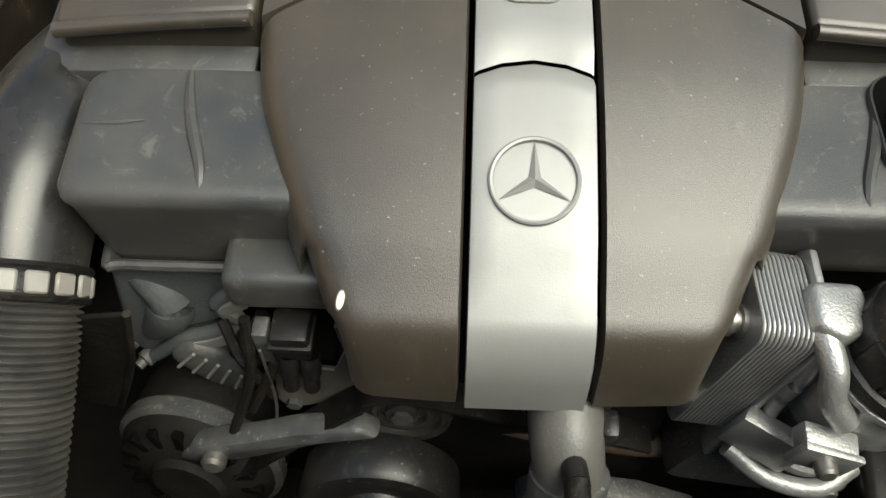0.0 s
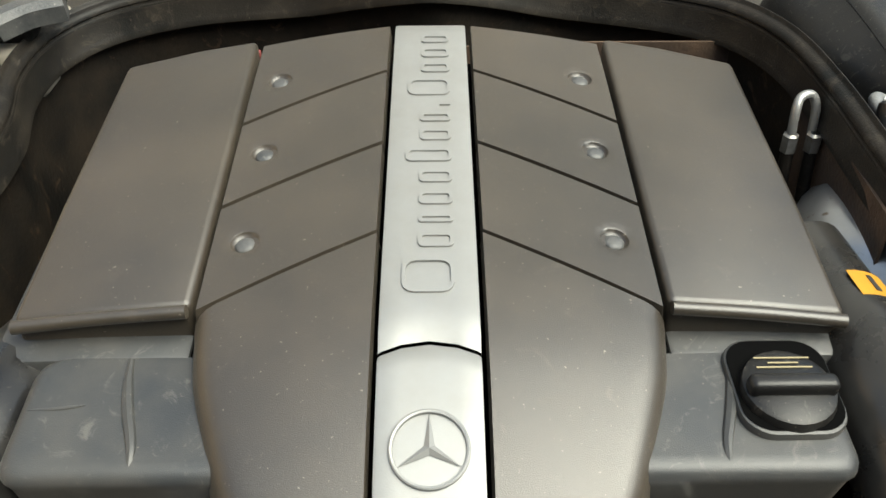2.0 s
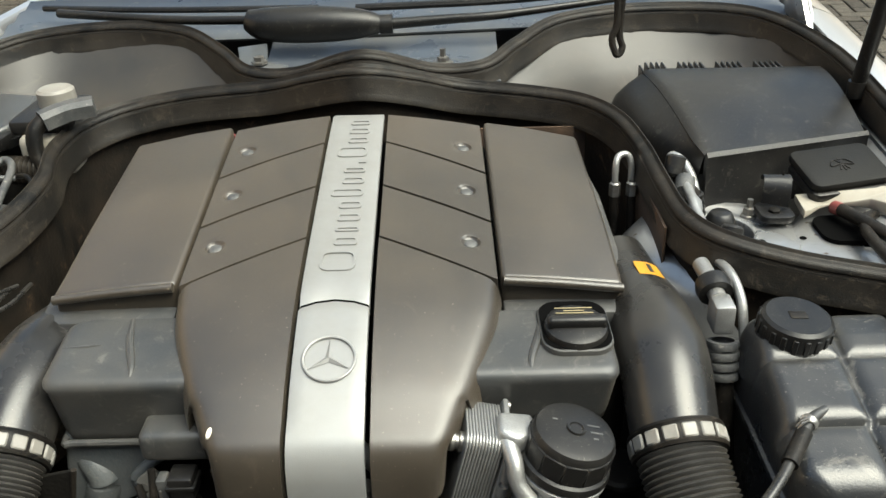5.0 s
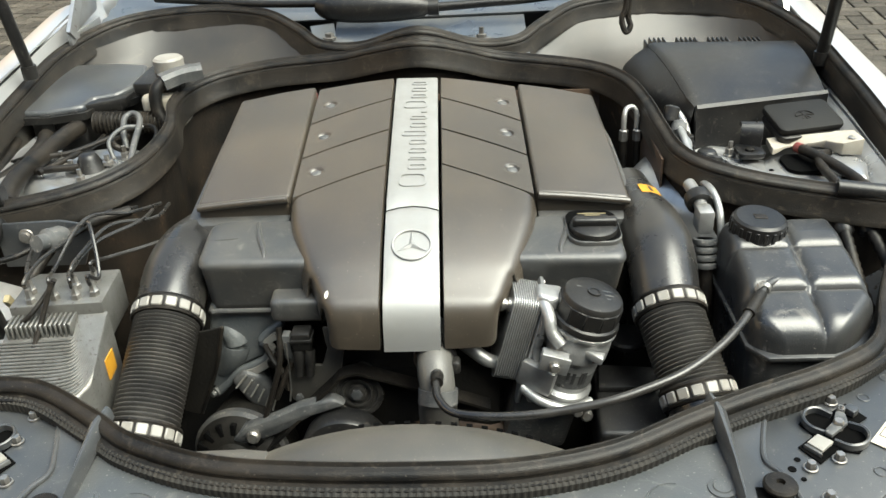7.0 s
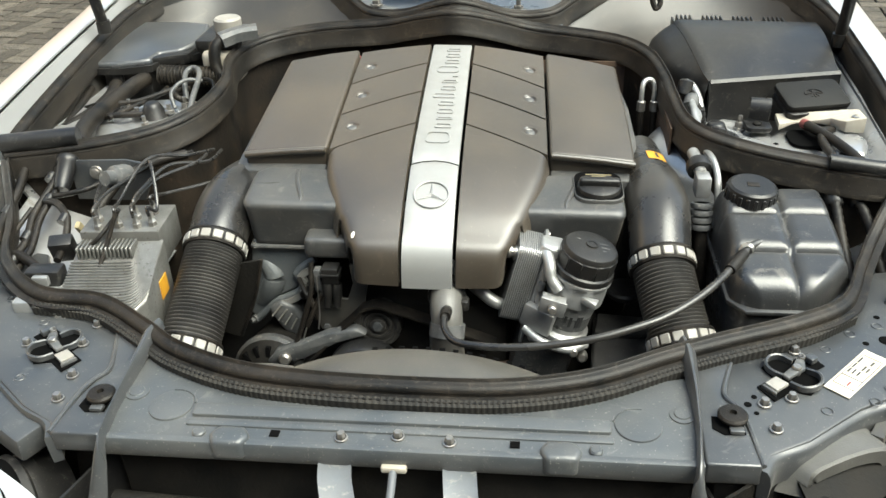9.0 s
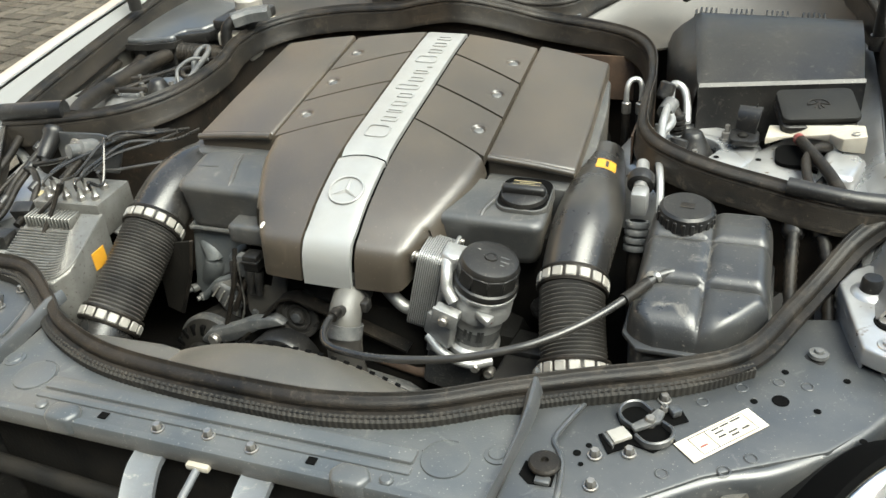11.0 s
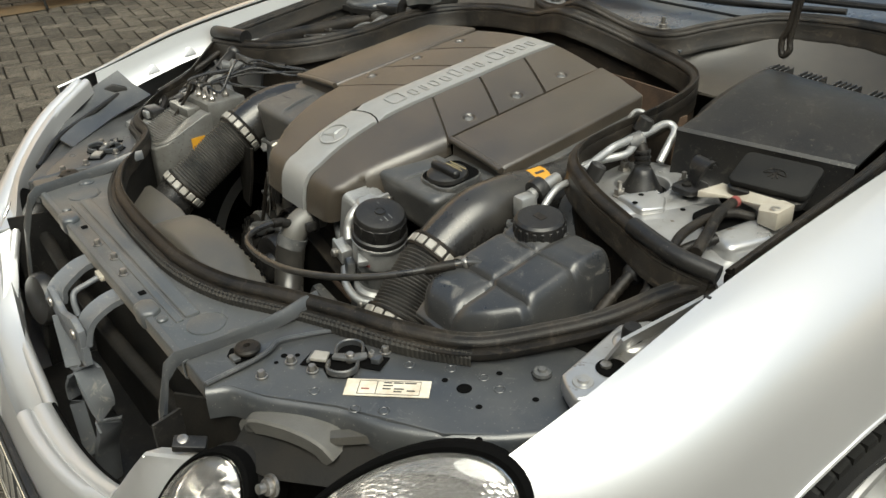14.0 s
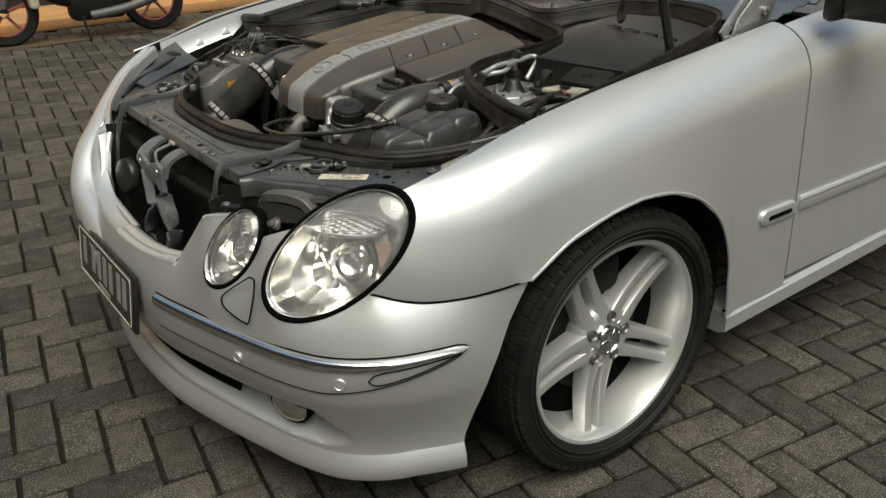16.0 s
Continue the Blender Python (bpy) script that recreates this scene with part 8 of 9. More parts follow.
part("nose_panel", sheet(nose, 0.003), PAINT, car, "silver rounded nose panel beside the grille opening", 70)
part("grille_frame", tube([(-0.385, -0.73, 0.692), (-0.362, -0.75, 0.652), (-0.338, -0.768, 0.60), (-0.31, -0.775, 0.567), (-0.25, -0.788, 0.552), (0, -0.803, 0.546)], 0.010, 10, 6), PAINT, car)
sp = thing("adjuster_screw", "bare metal lamp adjuster screw with a spring", "screw", m=along((0.545, -0.665, 0.70), (0.1, -0.9, 0.3)))
part("screw", lathe([(0.010, 0), (0.011, 0.004), (0.010, 0.008), (0.006, 0.010), (0.006, 0.018), (0, 0.02)], 18), STEEL, sp)
part("washer", lathe([(0.014, -0.002), (0.014, 0.002), (0.006, 0.003)], 20), STEEL, sp)

# ---- bumper trim ----
def strip_low(i):
    """The lower edge of the rubbing strip, climbing towards its tip."""
    return 0.405 + 0.066 * max(0.0, (i - 34) / 17) ** 1.5


def outward(i):
    d = plan[min(i + 1, len(plan) - 1)] - plan[max(i - 1, 0)]
    return Vector((d.y, -d.x, 0)).normalized()


def ribbon(i0, i1, low, high, out):
    """A raised band along the bumper between two edges, rounded at its tip."""
    rows = []
    for n in range((i1 - i0) * 2 + 1):
        i = i0 + n / 2
        k = math.sqrt(max(0.0, 1 - max(0.0, (i - i1 + 2.0) / 2.0) ** 2))
        m, h = (low(i) + high(i)) / 2, (high(i) - low(i)) / 2 * k
        nrm = outward(int(i))
        a, b = bumper_at(i, m - h), bumper_at(i, m + h)
        rows.append([a - nrm * 0.002, a + nrm * out * 0.7, a.lerp(b, 0.15) + nrm * out, a.lerp(b, 0.5) + nrm * out * 1.15, a.lerp(b, 0.85) + nrm * out, b + nrm * out * 0.7, b - nrm * 0.002])
    return rows


def outline(i0, i1, low, high, out, close=False):
    """The edge of such a band: along the top, round the tip and back."""
    top, bottom = [], []
    for n in range((i1 - i0) * 2 + 1):
        i = i0 + n / 2
        k = math.sqrt(max(0.0, 1 - max(0.0, (i - i1 + 2.0) / 2.0) ** 2))
        if close:
            k *= math.sqrt(max(0.0, 1 - max(0.0, (i0 + 2.0 - i) / 2.0) ** 2))
        m, h = (low(i) + high(i)) / 2, (high(i) - low(i)) / 2 * k
        top.append(bumper_at(i, m + h) + outward(int(i)) * out)
        bottom.append(bumper_at(i, m - h) + outward(int(i)) * out)
    return top + bottom[-2::-1]


N = len(plan) - 1
for sgn in (1, -1):
    def mir(rows):
        return [[Vector((sgn * p.x, p.y, p.z)) for p in row] for row in rows]
    def flip(pts):
        return [Vector((sgn * p.x, p.y, p.z)) for p in pts]
    trim = part("trim_strip", sheet(mir(ribbon(12, N - 9, strip_low, lambda i: 0.486, 0.007))), PAINT, car, "silver rubbing strip", 60)
    part("chrome_line", sheet(mir(ribbon(12, N - 10, lambda i: 0.460 + 0.0012 * max(0, i - 38), lambda i: 0.4825, 0.0125))), CHROME, trim, "broad chrome band", 60)
    part("dark_joint", tube(flip(outline(12, N - 9, lambda i: strip_low(i) - 0.0018, lambda i: 0.4878, 0.003)), 0.0019, 6, 2), GAP, trim, "black joint round the strip")
    part("lamp_joint", tube(flip(outline(N - 20, N - 10, lambda i: strip_low(i) + 0.006, lambda i: 0.456 + 0.014 * (i - N + 20) / 10, 0.0085, True)), 0.0014, 6, 2), GAP, trim, "thin joint of the side lamp")
    for i, z, r in ((int(N * 0.62), 0.432, 0.013), (int(N * 0.40), 0.424, 0.012)):
        p = bumper_point(i, z)
        d = plan[i + 1] - plan[i - 1]
        nr = Vector((d.y, -d.x, 0)).normalized()
        part("parking_sensor", lathe([(r, -0.004), (r, 0.009), (r - 0.001, 0.0102), (r - 0.0025, 0.0085), (0, 0.009)], 28, along((sgn * p.x, p.y, p.z), (sgn * nr.x, nr.y, nr.z))), PAINT, car, "round silver parking sensor")
    part("lip", sheet(mir([[bumper_point(i, 0.168), bumper_point(i, 0.170) + Vector((0.010 * (i / N), -0.014 * (1 - i / N), -0.006)), bumper_point(i, 0.176) + Vector((0.014 * (i / N), -0.018 * (1 - i / N), -0.003)), bumper_point(i, 0.200) + Vector((0.010 * (i / N), -0.014 * (1 - i / N), 0.0)), bumper_point(i, 0.224)] for i in range(N + 1) if plan[i].y < -0.43])), PAINT, car, "silver lower spoiler lip")
    part("fog_lamp", lathe([(0.034, -0.016), (0.036, 0.004), (0.032, 0.009), (0.02, 0.013), (0, 0.015)], 32, along((sgn * 0.602, -0.706, 0.298), (sgn * 0.42, -1, 0.05)) @ Matrix.Diagonal((1.35, 0.95, 1, 1))), MIRROR, car, "bright oval fog lamp")
    part("fog_housing", lathe([(0.036, -0.03), (0.040, 0.004), (0.037, 0.006), (0.034, -0.01)], 32, along((sgn * 0.602, -0.704, 0.298), (sgn * 0.42, -1, 0.05)) @ Matrix.Diagonal((1.38, 0.98, 1, 1))), GAP, car, "black fog lamp housing")
    cov = [(0.560, 0.607), (0.515, 0.57), (0.500, 0.552), (0.508, 0.535), (0.55, 0.52), (0.578, 0.517), (0.588, 0.53), (0.586, 0.575), (0.578, 0.607)]
    ring_pts = spline([(x, -0.772 + 0.30 * (x - 0.54) + 0.36 * max(0, z - 0.53), z) for x, z in cov], 5, True)
    part("washer_cover_joint", tube([Vector((sgn * (p.x + 0.003), p.y - 0.010, p.z)) for p in ring_pts[::4]], 0.0018, 6, 4, closed=True), GAP, car, "joint of the headlamp washer cover")
part("lower_grille", sheet([[bumper_point(i, z) + Vector((0, -0.007, 0)) for z in (0.262, 0.29, 0.315)] for i in range(0, int(N * 0.36))] ), GAP, car, "black lower grille slot")
plate_ob = thing("number_plate", "black number plate with pale unreadable bars on the bumper", "number plate", m=at(-0.045, -0.892, 0.43, 82, 0, 0))
part("backing", box(-0.235, 0.235, -0.075, 0.075, -0.012, 0.0, 0.004), BLACK, plate_ob)
part("sheet", box(-0.225, 0.225, -0.068, 0.068, 0.0, 0.003, 0.001), INK, plate_ob)
part("border", rings([[Vector((x * g, y * g2, h)) for x, y in rounded(-0.22, 0.22, -0.063, 0.063, 0.01)] for g, g2, h in ((1, 1, 0.003), (1, 1, 0.0042), (0.982, 0.94, 0.0042), (0.982, 0.94, 0.003))], caps=False), WHITE, plate_ob)
for x in (-0.17, -0.09, -0.04, 0.01, 0.06, 0.125, 0.17):
    part("bar", box(x - 0.014, x + 0.014, -0.03, 0.045, 0.003, 0.0042, 0), CLAMP, plate_ob, "pale bar")
part("bar", box(-0.05, 0.05, -0.055, -0.042, 0.003, 0.0042, 0), CLAMP, plate_ob, "pale bar")

# ---- side: liner, sill, door ----
liner_rows = []
for x in (0.60, 0.70, 0.80, 0.862):
    liner_rows.append([Vector((x, ARCH_Y + ARCH_R * math.cos(radians(q)), ARCH_Z + ARCH_R * math.sin(radians(q)))) for q in steps(-20, 200, 36)])
part("wheel_liner", sheet(liner_rows), DARK, car, "black wheel arch liner")
part("wheel_liner", sheet([[Vector((-p.x, p.y, p.z)) for p in row] for row in liner_rows]), DARK, car, "black wheel arch liner")
part("liner_wall", box(0.585, 0.60, -0.4, 0.45, 0.2, 0.74, 0), DARK, car)
part("arch_edge", tube([(soft(HALF, y) + 0.004, y, z + 0.002) for y, z in ARCH[1:-1]], 0.0045, 8, 6), PAINT, car, "rolled edge of the wheel arch")
part("wing_joint", tube([wing_edge(y) + Vector((0.0004, 0, -0.0022)) for y in steps(-0.587, -0.275, 18)], 0.0022, 8, 2), GAP, car, "dark joint between wing and bumper")
door = thing("front_door", "silver front door with a rubbing strip, edge of a closed door", "door")
drows = []
for u in steps(0, 1, 16):
    y = 0.661 + 1.1 * u
    col = [skin(y, s) for s in steps(0.12, 0.5, 6)]
    m = col[-1]
    col += [Vector((m.x + (0.9 - m.x) * math.sin(k * math.pi / 2), y, m.z + (0.30 - m.z) * k)) for k in steps(0, 1, 10)[1:]]
    drows.append(col)
part("door_skin", sheet(drows, 0.004), PAINT, door)
part("rubbing_strip", box(0.893, 0.907, 0.672, 1.7, 0.492, 0.533, 0.006), PAINT, door)
part("strip_line", box(0.9, 0.9085, 0.672, 1.7, 0.522, 0.5255, 0.001), CHROME, door)
side = thing("side_marker", "silver rubbing strip end with a dark marker slot on the wing", "marker")
part("strip", prism(rounded(0.50, 0.652, 0.487, 0.531, 0.021), -0.908, -0.893, 0.005, 3, Matrix(((0, 0, -1, 0), (1, 0, 0, 0), (0, 1, 0, 0), (0, 0, 0, 1)))), PAINT, side)
part("slot", prism(rounded(0.53, 0.63, 0.500, 0.513, 0.006), -0.9095, -0.905, 0.001, 1, Matrix(((0, 0, -1, 0), (1, 0, 0, 0), (0, 1, 0, 0), (0, 0, 0, 1)))), GAP, side)
sill = thing("side_sill", "silver side sill skirt below the door", "sill")
part("skirt", rings([[Vector((x, y, z + 0.04 * (y - 0.4))) for x, z in ((0.80, 0.20), (0.885, 0.205), (0.905, 0.215), (0.905, 0.255), (0.893, 0.268), (0.80, 0.27))] for y in steps(0.405, 2.2, 6)]), PAINT, sill)
part("joint", box(0.885, 0.9, 0.41, 2.2, 0.268, 0.272, 0, 1, Matrix.Translation((0, 0, 0)) @ Matrix.Rotation(0.0, 4, "X")), GAP, sill)
mirror_ob = thing("door_mirror", "dark door mirror housing edge", "mirror")
part("housing", box(0.88, 1.05, 0.72, 0.86, 0.985, 1.10, 0.03, 4), BLACK, mirror_ob)
part("underside", box(0.86, 0.9, 0.70, 0.8, 0.98, 1.07, 0.015), BLACK, mirror_ob)

# ---- cowl, windscreen, wipers, hinges, struts, bonnet ----
scut = thing("scuttle_panel", "grey painted scuttle panel under the wipers", "panel")
part("panel", sheet([[Vector((x, 0.43 + 0.20 * v + 0.03 * abs(x), 0.925 + 0.025 * v + 0.008 * math.sin(14 * x) * (1 - v) + 0.03 * max(0, v - 0.8))) for x in steps(-0.205, 0.205, 24)] for v in steps(0, 1, 8)], 0.004), SCUTTLE, scut)
part("panel_rear", sheet([[Vector((x, 0.63 + 0.20 * v + 0.02 * abs(x), 0.962 + 0.035 * v + 0.006 * (k % 2))) for x in steps(-0.74, 0.74, 12)] for k, v in enumerate(steps(0, 1, 7))], 0.004), SCUTTLE, scut, "blue-grey louvred cowl panel")
part("bracket_plate", prism([(-0.25, 0.55), (-0.23, 0.47), (-0.17, 0.45), (-0.15, 0.48), (-0.19, 0.50), (-0.20, 0.56)], 0.955, 0.972, 0.005, 3, top=lambda x, y: 0.945 + 0.25 * (y - 0.45)), SCUTTLE, scut)
part("bracket_plate", prism([(0.03, 0.52), (0.05, 0.475), (0.11, 0.46), (0.15, 0.475), (0.145, 0.52), (0.09, 0.545)], 0.925, 0.942, 0.005, 3), SCUTTLE, scut)
part("stud", lathe([(0.017, 0), (0.017, 0.004), (0.010, 0.005), (0.010, 0.012), (0.005, 0.013), (0.005, 0.026), (0, 0.026)], 6, at(0.110, 0.495, 0.942)), STEEL, scut)
part("stud", lathe([(0.014, 0), (0.014, 0.004), (0.009, 0.005), (0.009, 0.012), (0, 0.013)], 6, at(-0.20, 0.485, 0.958)), STEEL, scut)
ws = thing("windscreen", "tinted bluish windscreen behind the wipers", "windscreen")
part("pane", sheet([[Vector((x, 0.80 + 0.75 * v + 0.10 * (x / 0.7) ** 2, 0.985 + 0.40 * v)) for x in steps(-0.72, 0.72, 12)] for v in steps(0, 1, 6)], 0.005), SCREEN, ws).visible_shadow = False
part("dash", sheet([[Vector((x, 0.86 + 0.7 * v, 0.965 + 0.02 * v)) for x in steps(-0.74, 0.74, 4)] for v in (0, 1)], 0.01), CARRIER, ws, "dark dashboard behind the glass")
wip = thing("wiper", "black windscreen wiper with a large motor cover and arms", "wiper")
part("gear_cover", tube([(-0.235, 0.585, 1.008), (-0.20, 0.58, 1.0), (-0.11, 0.575, 0.998), (-0.03, 0.578, 0.995), (0.01, 0.58, 0.992)], lambda t: 0.010 + 0.022 * math.sin(math.pi * min(1, 0.12 + t * 0.86)), 18, 6), BLACK, wip, "black domed wiper gear cover")
part("gear_collar", tube([(0.0, 0.58, 0.992), (0.022, 0.58, 0.992)], 0.017, 14, 2), BLACK, wip)
part("arm", tube([(0.01, 0.58, 0.992), (0.12, 0.585, 0.995), (0.22, 0.59, 0.998), (0.42, 0.64, 1.005)], lambda t: 0.010 - 0.004 * t, 10, 5), BLACK, wip)
part("blade", tube([(-0.05, 0.66, 1.004), (0.25, 0.665, 1.006), (0.62, 0.74, 1.01)], 0.007, 8, 5), BLACK, wip)
part("arm", tube([(-0.23, 0.585, 1.008), (-0.38, 0.62, 1.006), (-0.62, 0.70, 1.008)], 0.008, 10, 5), BLACK, wip)
part("blade", tube([(-0.66, 0.73, 1.012), (-0.40, 0.68, 1.01), (-0.12, 0.665, 1.006)], 0.006, 8, 5), BLACK, wip)
chain = thing("cable_link", "looped black cable hanging over the filter box", "cable")
part("loop", tube([(0.40, 0.50, 1.06), (0.40, 0.49, 1.00), (0.392, 0.485, 0.975), (0.40, 0.48, 0.95), (0.41, 0.485, 0.96), (0.405, 0.49, 0.985), (0.41, 0.50, 1.06)], 0.006, 8, 8), RUBBER, chain)
for sgn in (1, -1):
    dz, dy = (0.0, 0.0) if sgn > 0 else (0.04, -0.03)
    st = thing("bonnet_strut", "black gas strut holding the bonnet up", "gas strut", "bonnet struts")
    part("cylinder", tube([(sgn * 0.728, 0.305 + dy, 0.945 + dz), (sgn * 0.722, 0.245 + dy, 1.15 + dz), (sgn * 0.715, 0.17 + dy, 1.42 + dz)], 0.011, 14, 2), BLACK, st)
    part("ball_end", lathe([(0.014, -0.012), (0.014, 0.012), (0, 0.014)], 14, at(sgn * 0.728, 0.306 + dy, 0.935 + dz)), BLACK, st)
    hg = part("hinge", box(sgn * 0.73 - 0.004, sgn * 0.73 + 0.004, 0.50 + dy, 0.66 + dy, 0.93 + dz, 0.95 + dz, 0.001), INNER, car, "silver painted bonnet hinge")
    part("plate", prism([(0.52, 0.945), (0.66, 0.965), (0.70, 1.04), (0.69, 1.13), (0.65, 1.15), (0.62, 1.06), (0.54, 0.99)], 0, 0.006, 0.002, 2, Matrix(((0, 0, 1, sgn * 0.735), (1, 0, 0, dy), (0, 1, 0, dz), (0, 0, 0, 1)))), INNER, hg)
    part("arm", tube([(sgn * 0.725, 0.50 + dy, 0.95 + dz), (sgn * 0.722, 0.60 + dy, 1.05 + dz), (sgn * 0.72, 0.66 + dy, 1.16 + dz)], 1, per=4, section=[(-0.004, -0.014), (0.004, -0.014), (0.004, 0.014), (-0.004, 0.014)]), INNER, hg)
    part("pivot", lathe([(0.012, -0.006), (0.012, 0.008), (0.008, 0.011), (0, 0.011)], 16, along((sgn * 0.742, 0.64 + dy, 1.0 + dz), (sgn, 0, 0))), STEEL, hg)
# Bonnet stays out of view; its inside is whitened to throw light on the engine.
bon = thing("bonnet", "raised silver bonnet out of view, pale inside to bounce light", "bonnet", m=at(0, 0.76, 1.12, 92, 0, 0))
part("skin", sheet([[Vector((x, v * 1.05, 0.05 * (1 - (x / 0.76) ** 2))) for x in steps(-0.76, 0.76, 12)] for v in steps(0, 1, 6)], 0.02), BONNET_BOUNCE, bon)

# cabin walls that close the view
structure("wall_cabin", box(-0.80, 0.80, 0.95, 2.4, 0.30, 0.96, 0.02), CARRIER, "plain body behind the windscreen", "body")
structure("body_far_side", box(-0.895, -0.86, 0.60, 2.4, 0.25, 0.95, 0.02), PAINT, "plain silver far body side", "body")

# ---- yard ----
ORANGE = mat("orange_painted_kerb", (0.40, 0.20, 0.07), 0.8, other=(0.2, 0.13, 0.07), scale=6, amount=0.7, bump=0.4, bump_scale=150)
kerb = structure("kerb", box(-7.6, -6.6, -6.0, 8.0, 0.0, 0.10, 0.015, 2, at(0, 0, 0)), ORANGE, "dusty orange painted kerb along the yard", "kerb")
DUST = mat("orange_dust_band", (0.085, 0.058, 0.030), 0.9, other=(0.055, 0.043, 0.028), scale=9, amount=0.9, bump=0.5, bump_scale=120, spec=0.2)
structure("dust_band", sheet([[Vector((x + 0.02 * math.sin(5 * y), y, 0.0045)) for y in steps(-5, 8, 60)] for x in (-6.20, -6.08, -5.98, -5.88)]), DUST, "band of orange dust across the paving", "ground marking")
# Out of view; tall dark wall added to cut sky light from the front.
structure("wall_sky_block", box(-14, 14, -7.2, -7.0, 0.0, 7.0, 0.01), SKY_BLOCK, "unseen grey wall added to block the low front sky", "wall")
# Out-of-view wall, tall and orange so that low reflections on the engine turn warm.
structure("wall_warm_bounce", box(-9.4, -9.2, -14, 14, 0.0, 6.2, 0.01), mat("warm_bounce_plaster", (0.72, 0.49, 0.27), 0.85, other=(0.5, 0.4, 0.3), scale=2, amount=0.7, bump=0.3, bump_scale=120), "unseen orange wall added for warm reflections", "wall")

# Second wall out of view, added in the same warm colour for reflections.
structure("wall_bounce_rear", box(-9.2, 14, 10.0, 10.2, 0.0, 3.4, 0.01), bpy.data.materials["warm_bounce_plaster"], "unseen warm plaster wall added behind the car to be reflected", "wall")


def motorbike(m, label):
    t = thing("motor_scooter", label, "motorcycle", "parked motorcycles", m)
    for y in (-0.62, 0.62):
        w = part("wheel", lathe([(0.20, -0.04), (0.255, -0.045), (0.275, -0.02), (0.275, 0.02), (0.255, 0.045), (0.20, 0.04), (0.19, 0.0), (0.20, -0.04)], 36, at(0, y, 0.275, 0, 90, 0)), TYRE, t)
        part("rim", lathe([(0.195, -0.02), (0.19, 0.02), (0.18, 0.0), (0.195, -0.02)], 36, at(0, y, 0.275, 0, 90, 0)), REDINK, w)
        part("hub", lathe([(0.04, -0.05), (0.04, 0.05)], 16, at(0, y, 0.275, 0, 90, 0)), GREYCAST, w)
        for k in range(5):
            part("spoke", box(-0.012, 0.012, -0.012, 0.012, 0.03, 0.195, 0.002, 1, at(0, y, 0.275) @ Matrix.Rotation(radians(72 * k), 4, "X")), REDINK, w)
    part("engine", box(-0.13, 0.13, -0.10, 0.35, 0.16, 0.42, 0.04), DARK, t)
    part("body", tube([(0, -0.45, 0.72), (0, -0.30, 0.50), (0, -0.05, 0.38), (0, 0.3, 0.52), (0, 0.75, 0.72)], 0.11, 12, 6), BLACK, t)
    part("leg_shield", box(-0.16, 0.16, -0.42, -0.34, 0.30, 0.85, 0.03), WHITE, t, "white leg shield")
    part("fork", tube([(0, -0.62, 0.275), (0, -0.50, 0.70), (0, -0.42, 0.95)], 0.03, 10, 3), GREYCAST, t)
    part("seat", tube([(0, -0.05, 0.74), (0, 0.3, 0.76), (0, 0.65, 0.80)], 0.10, 12, 5), RUBBER, t)
    part("handlebar", tube([(-0.32, -0.36, 0.98), (0, -0.42, 0.96), (0.32, -0.36, 0.98)], 0.015, 8, 4), BLACK, t)
    part("exhaust", tube([(0.14, 0.05, 0.2), (0.16, 0.4, 0.25), (0.16, 0.75, 0.36)], 0.04, 10, 4), GREYCAST, t)
    part("stand", tube([(0.12, -0.02, 0.2), (0.20, 0.0, 0.01)], 0.012, 8, 2), DARK, t)
    return t


motorbike(at(-6.02, 0.60, 0.0, 0, 0, -4), "parked black motor scooter with red rims on the paving")
motorbike(at(-6.25, -1.6, 0.0, 0, 0, -3), "parked dark motor scooter with a white leg shield")

# ---- paving, last ----
LONG, SHORT, GAPW = 0.214, 0.107, 0.0105


def paver_mesh(name, seed):
    rnd = random.Random(seed)
    bm = box(-LONG / 2 + GAPW / 2, LONG / 2 - GAPW / 2, -SHORT / 2 + GAPW / 2, SHORT / 2 - GAPW / 2, -0.03, 0.0, 0.007, 2)
    for v in bm.verts:
        v.co += Vector((rnd.uniform(-1, 1), rnd.uniform(-1, 1), rnd.uniform(-0.6, 0.4))) * 0.0019
    return finish(name, bm, PAVER)


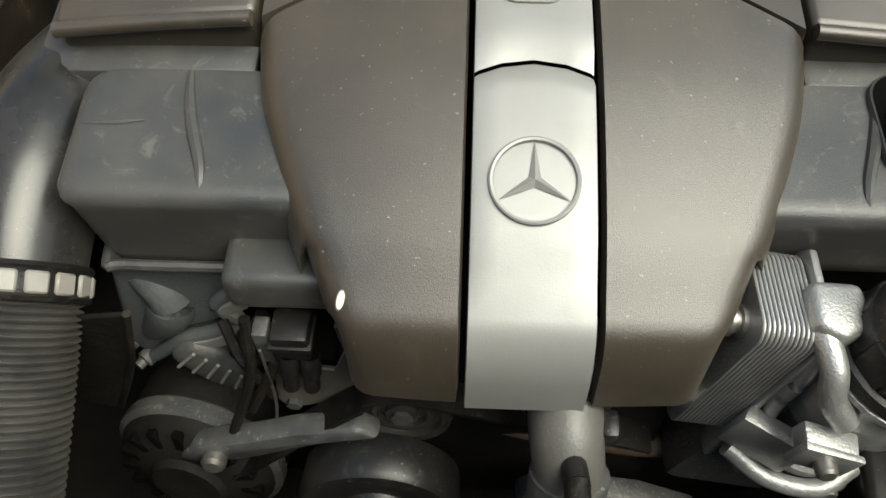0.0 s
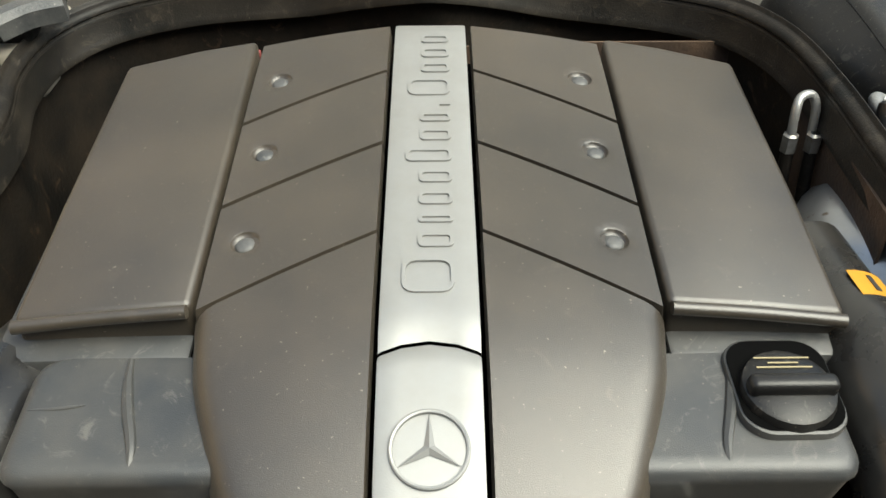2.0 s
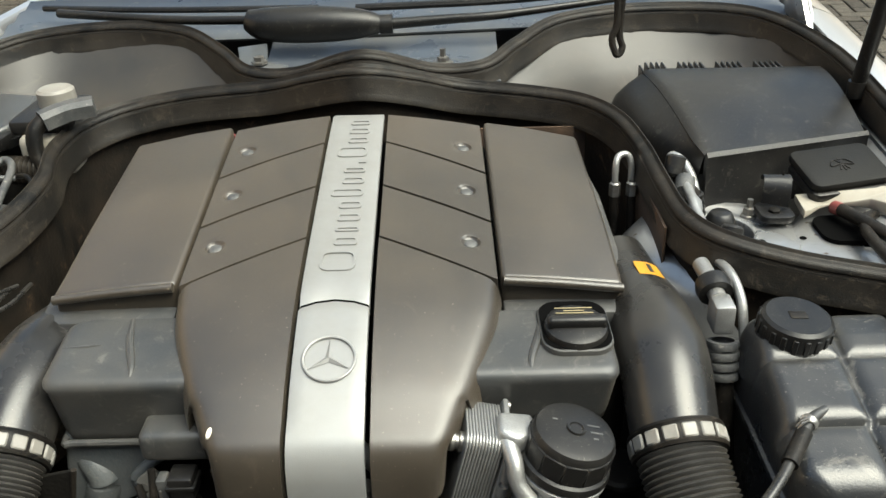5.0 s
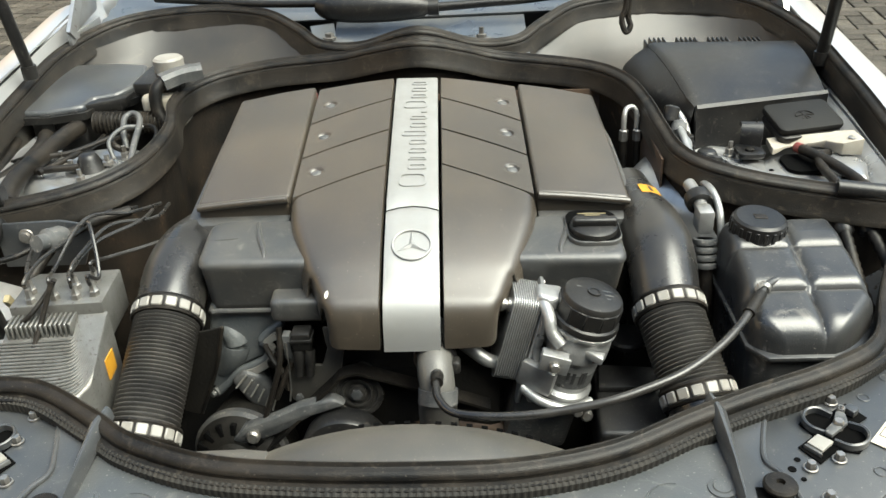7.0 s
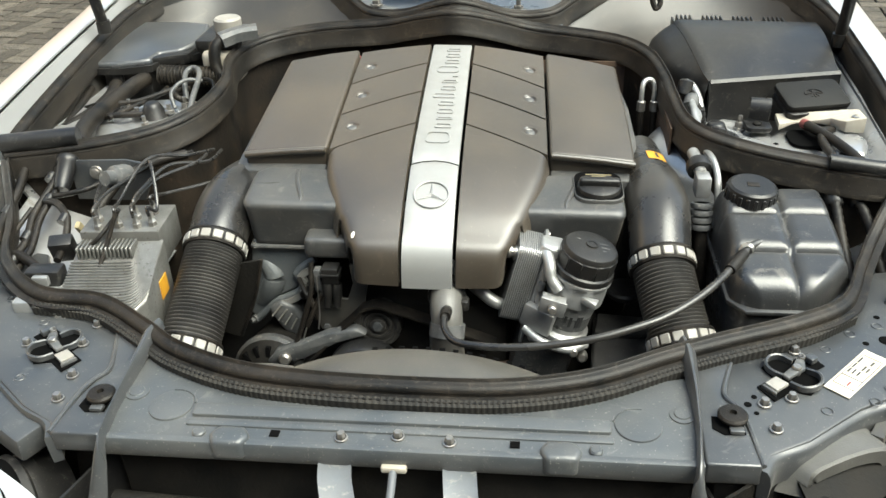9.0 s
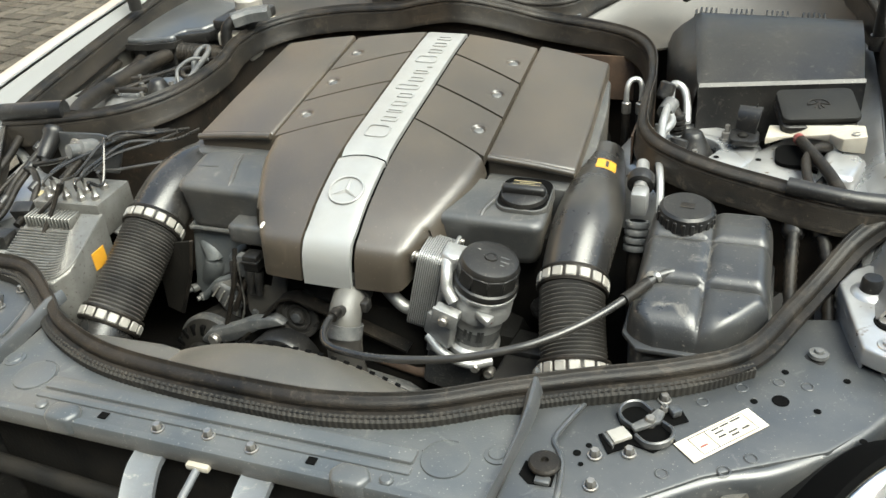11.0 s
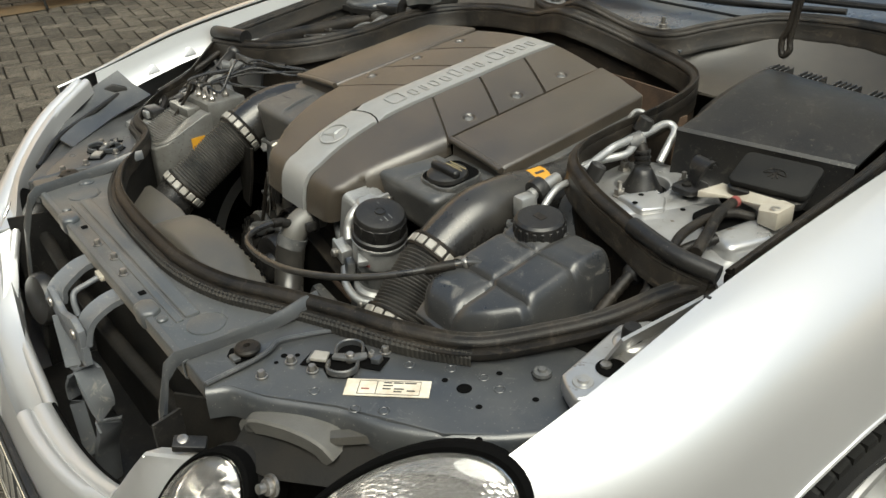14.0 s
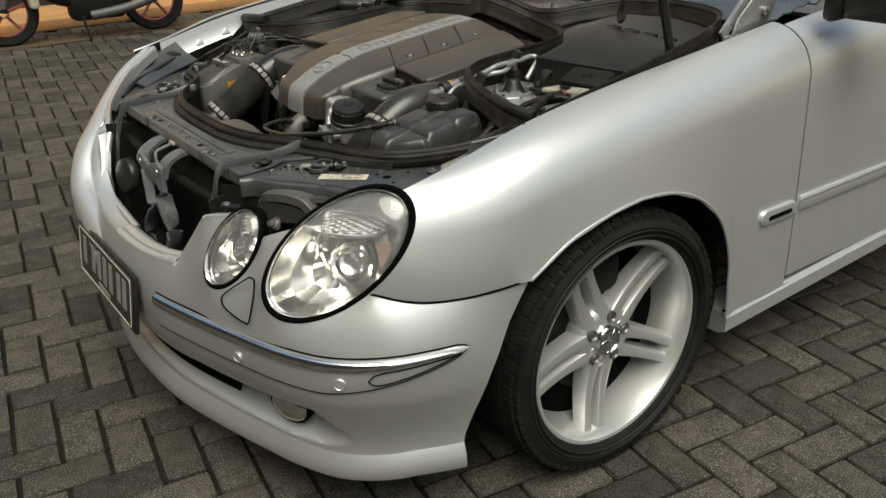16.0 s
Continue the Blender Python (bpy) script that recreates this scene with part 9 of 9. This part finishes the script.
forms = [paver_mesh("paver", k) for k in range(6)]
rnd = random.Random(5)
turn = radians(-8)
cs, sn = math.cos(turn), math.sin(turn)
paving = tagged(new("pavement"), "grey-brown concrete block paving in a herringbone bond", "paving", "", "structure")
far_v, far_f, count = [], [], 0
U = SHORT
spots = []
for n in range(-110, 110):
    for m in range(-55, 55):
        x0, y0 = n * U + 2 * m * U, n * U - 2 * m * U
        spots.append((x0 + U, y0 + 0.5 * U, 0))
        spots.append((x0 + 2.5 * U, y0, 1))
near = []
for x, y, up in spots:
    wx, wy = 0.692 + x * cs - y * sn, 0.316 + x * sn + y * cs
    if not (-6.62 < wx < 6.5 and -6.9 < wy < 9.9):
        continue
    d1 = math.hypot(wx - 1.25, wy - 0.25)
    d2 = math.hypot(wx + 0.35, wy + 0.95)
    near.append((min(d1, d2), wx, wy, up))
near.sort()
for n, (d, wx, wy, up) in enumerate(near):
    rot = turn + (math.pi / 2 if up else 0)
    tip = (rnd.uniform(-0.006, 0.006), rnd.uniform(-0.006, 0.006), rot + rnd.uniform(-0.012, 0.012))
    z = rnd.uniform(-0.003, 0.002)
    if n < 300:
        ob = bpy.data.objects.new("paver", forms[n % 6])
        scene.collection.objects.link(ob)
        ob.parent = paving
        ob.matrix_world = Matrix.Translation((wx, wy, z)) @ Euler(tip).to_matrix().to_4x4()
    else:
        m = Matrix.Translation((wx, wy, z)) @ Euler(tip).to_matrix().to_4x4()
        base = len(far_v)
        a, b = LONG / 2 - GAPW / 2, SHORT / 2 - GAPW / 2
        for zz, s in ((-0.02, 0.0), (-0.004, 0.0), (0.0, 0.004)):
            for px, py in ((-a + s, -b + s), (a - s, -b + s), (a - s, b - s), (-a + s, b - s)):
                far_v.append(m @ Vector((px, py, zz)))
        for r in (0, 4):
            for q in range(4):
                w = (q + 1) % 4
                far_f.append((base + r + q, base + r + w, base + r + 4 + w, base + r + 4 + q))
        far_f.append((base + 8, base + 9, base + 10, base + 11))
me = bpy.data.meshes.new("paver_field")
me.from_pydata(far_v, [], far_f)
me.materials.append(PAVER)
field = new("paver_field", me)
field.parent = paving
tagged(field, "many grey-brown concrete paving blocks", "", "", "stuff")
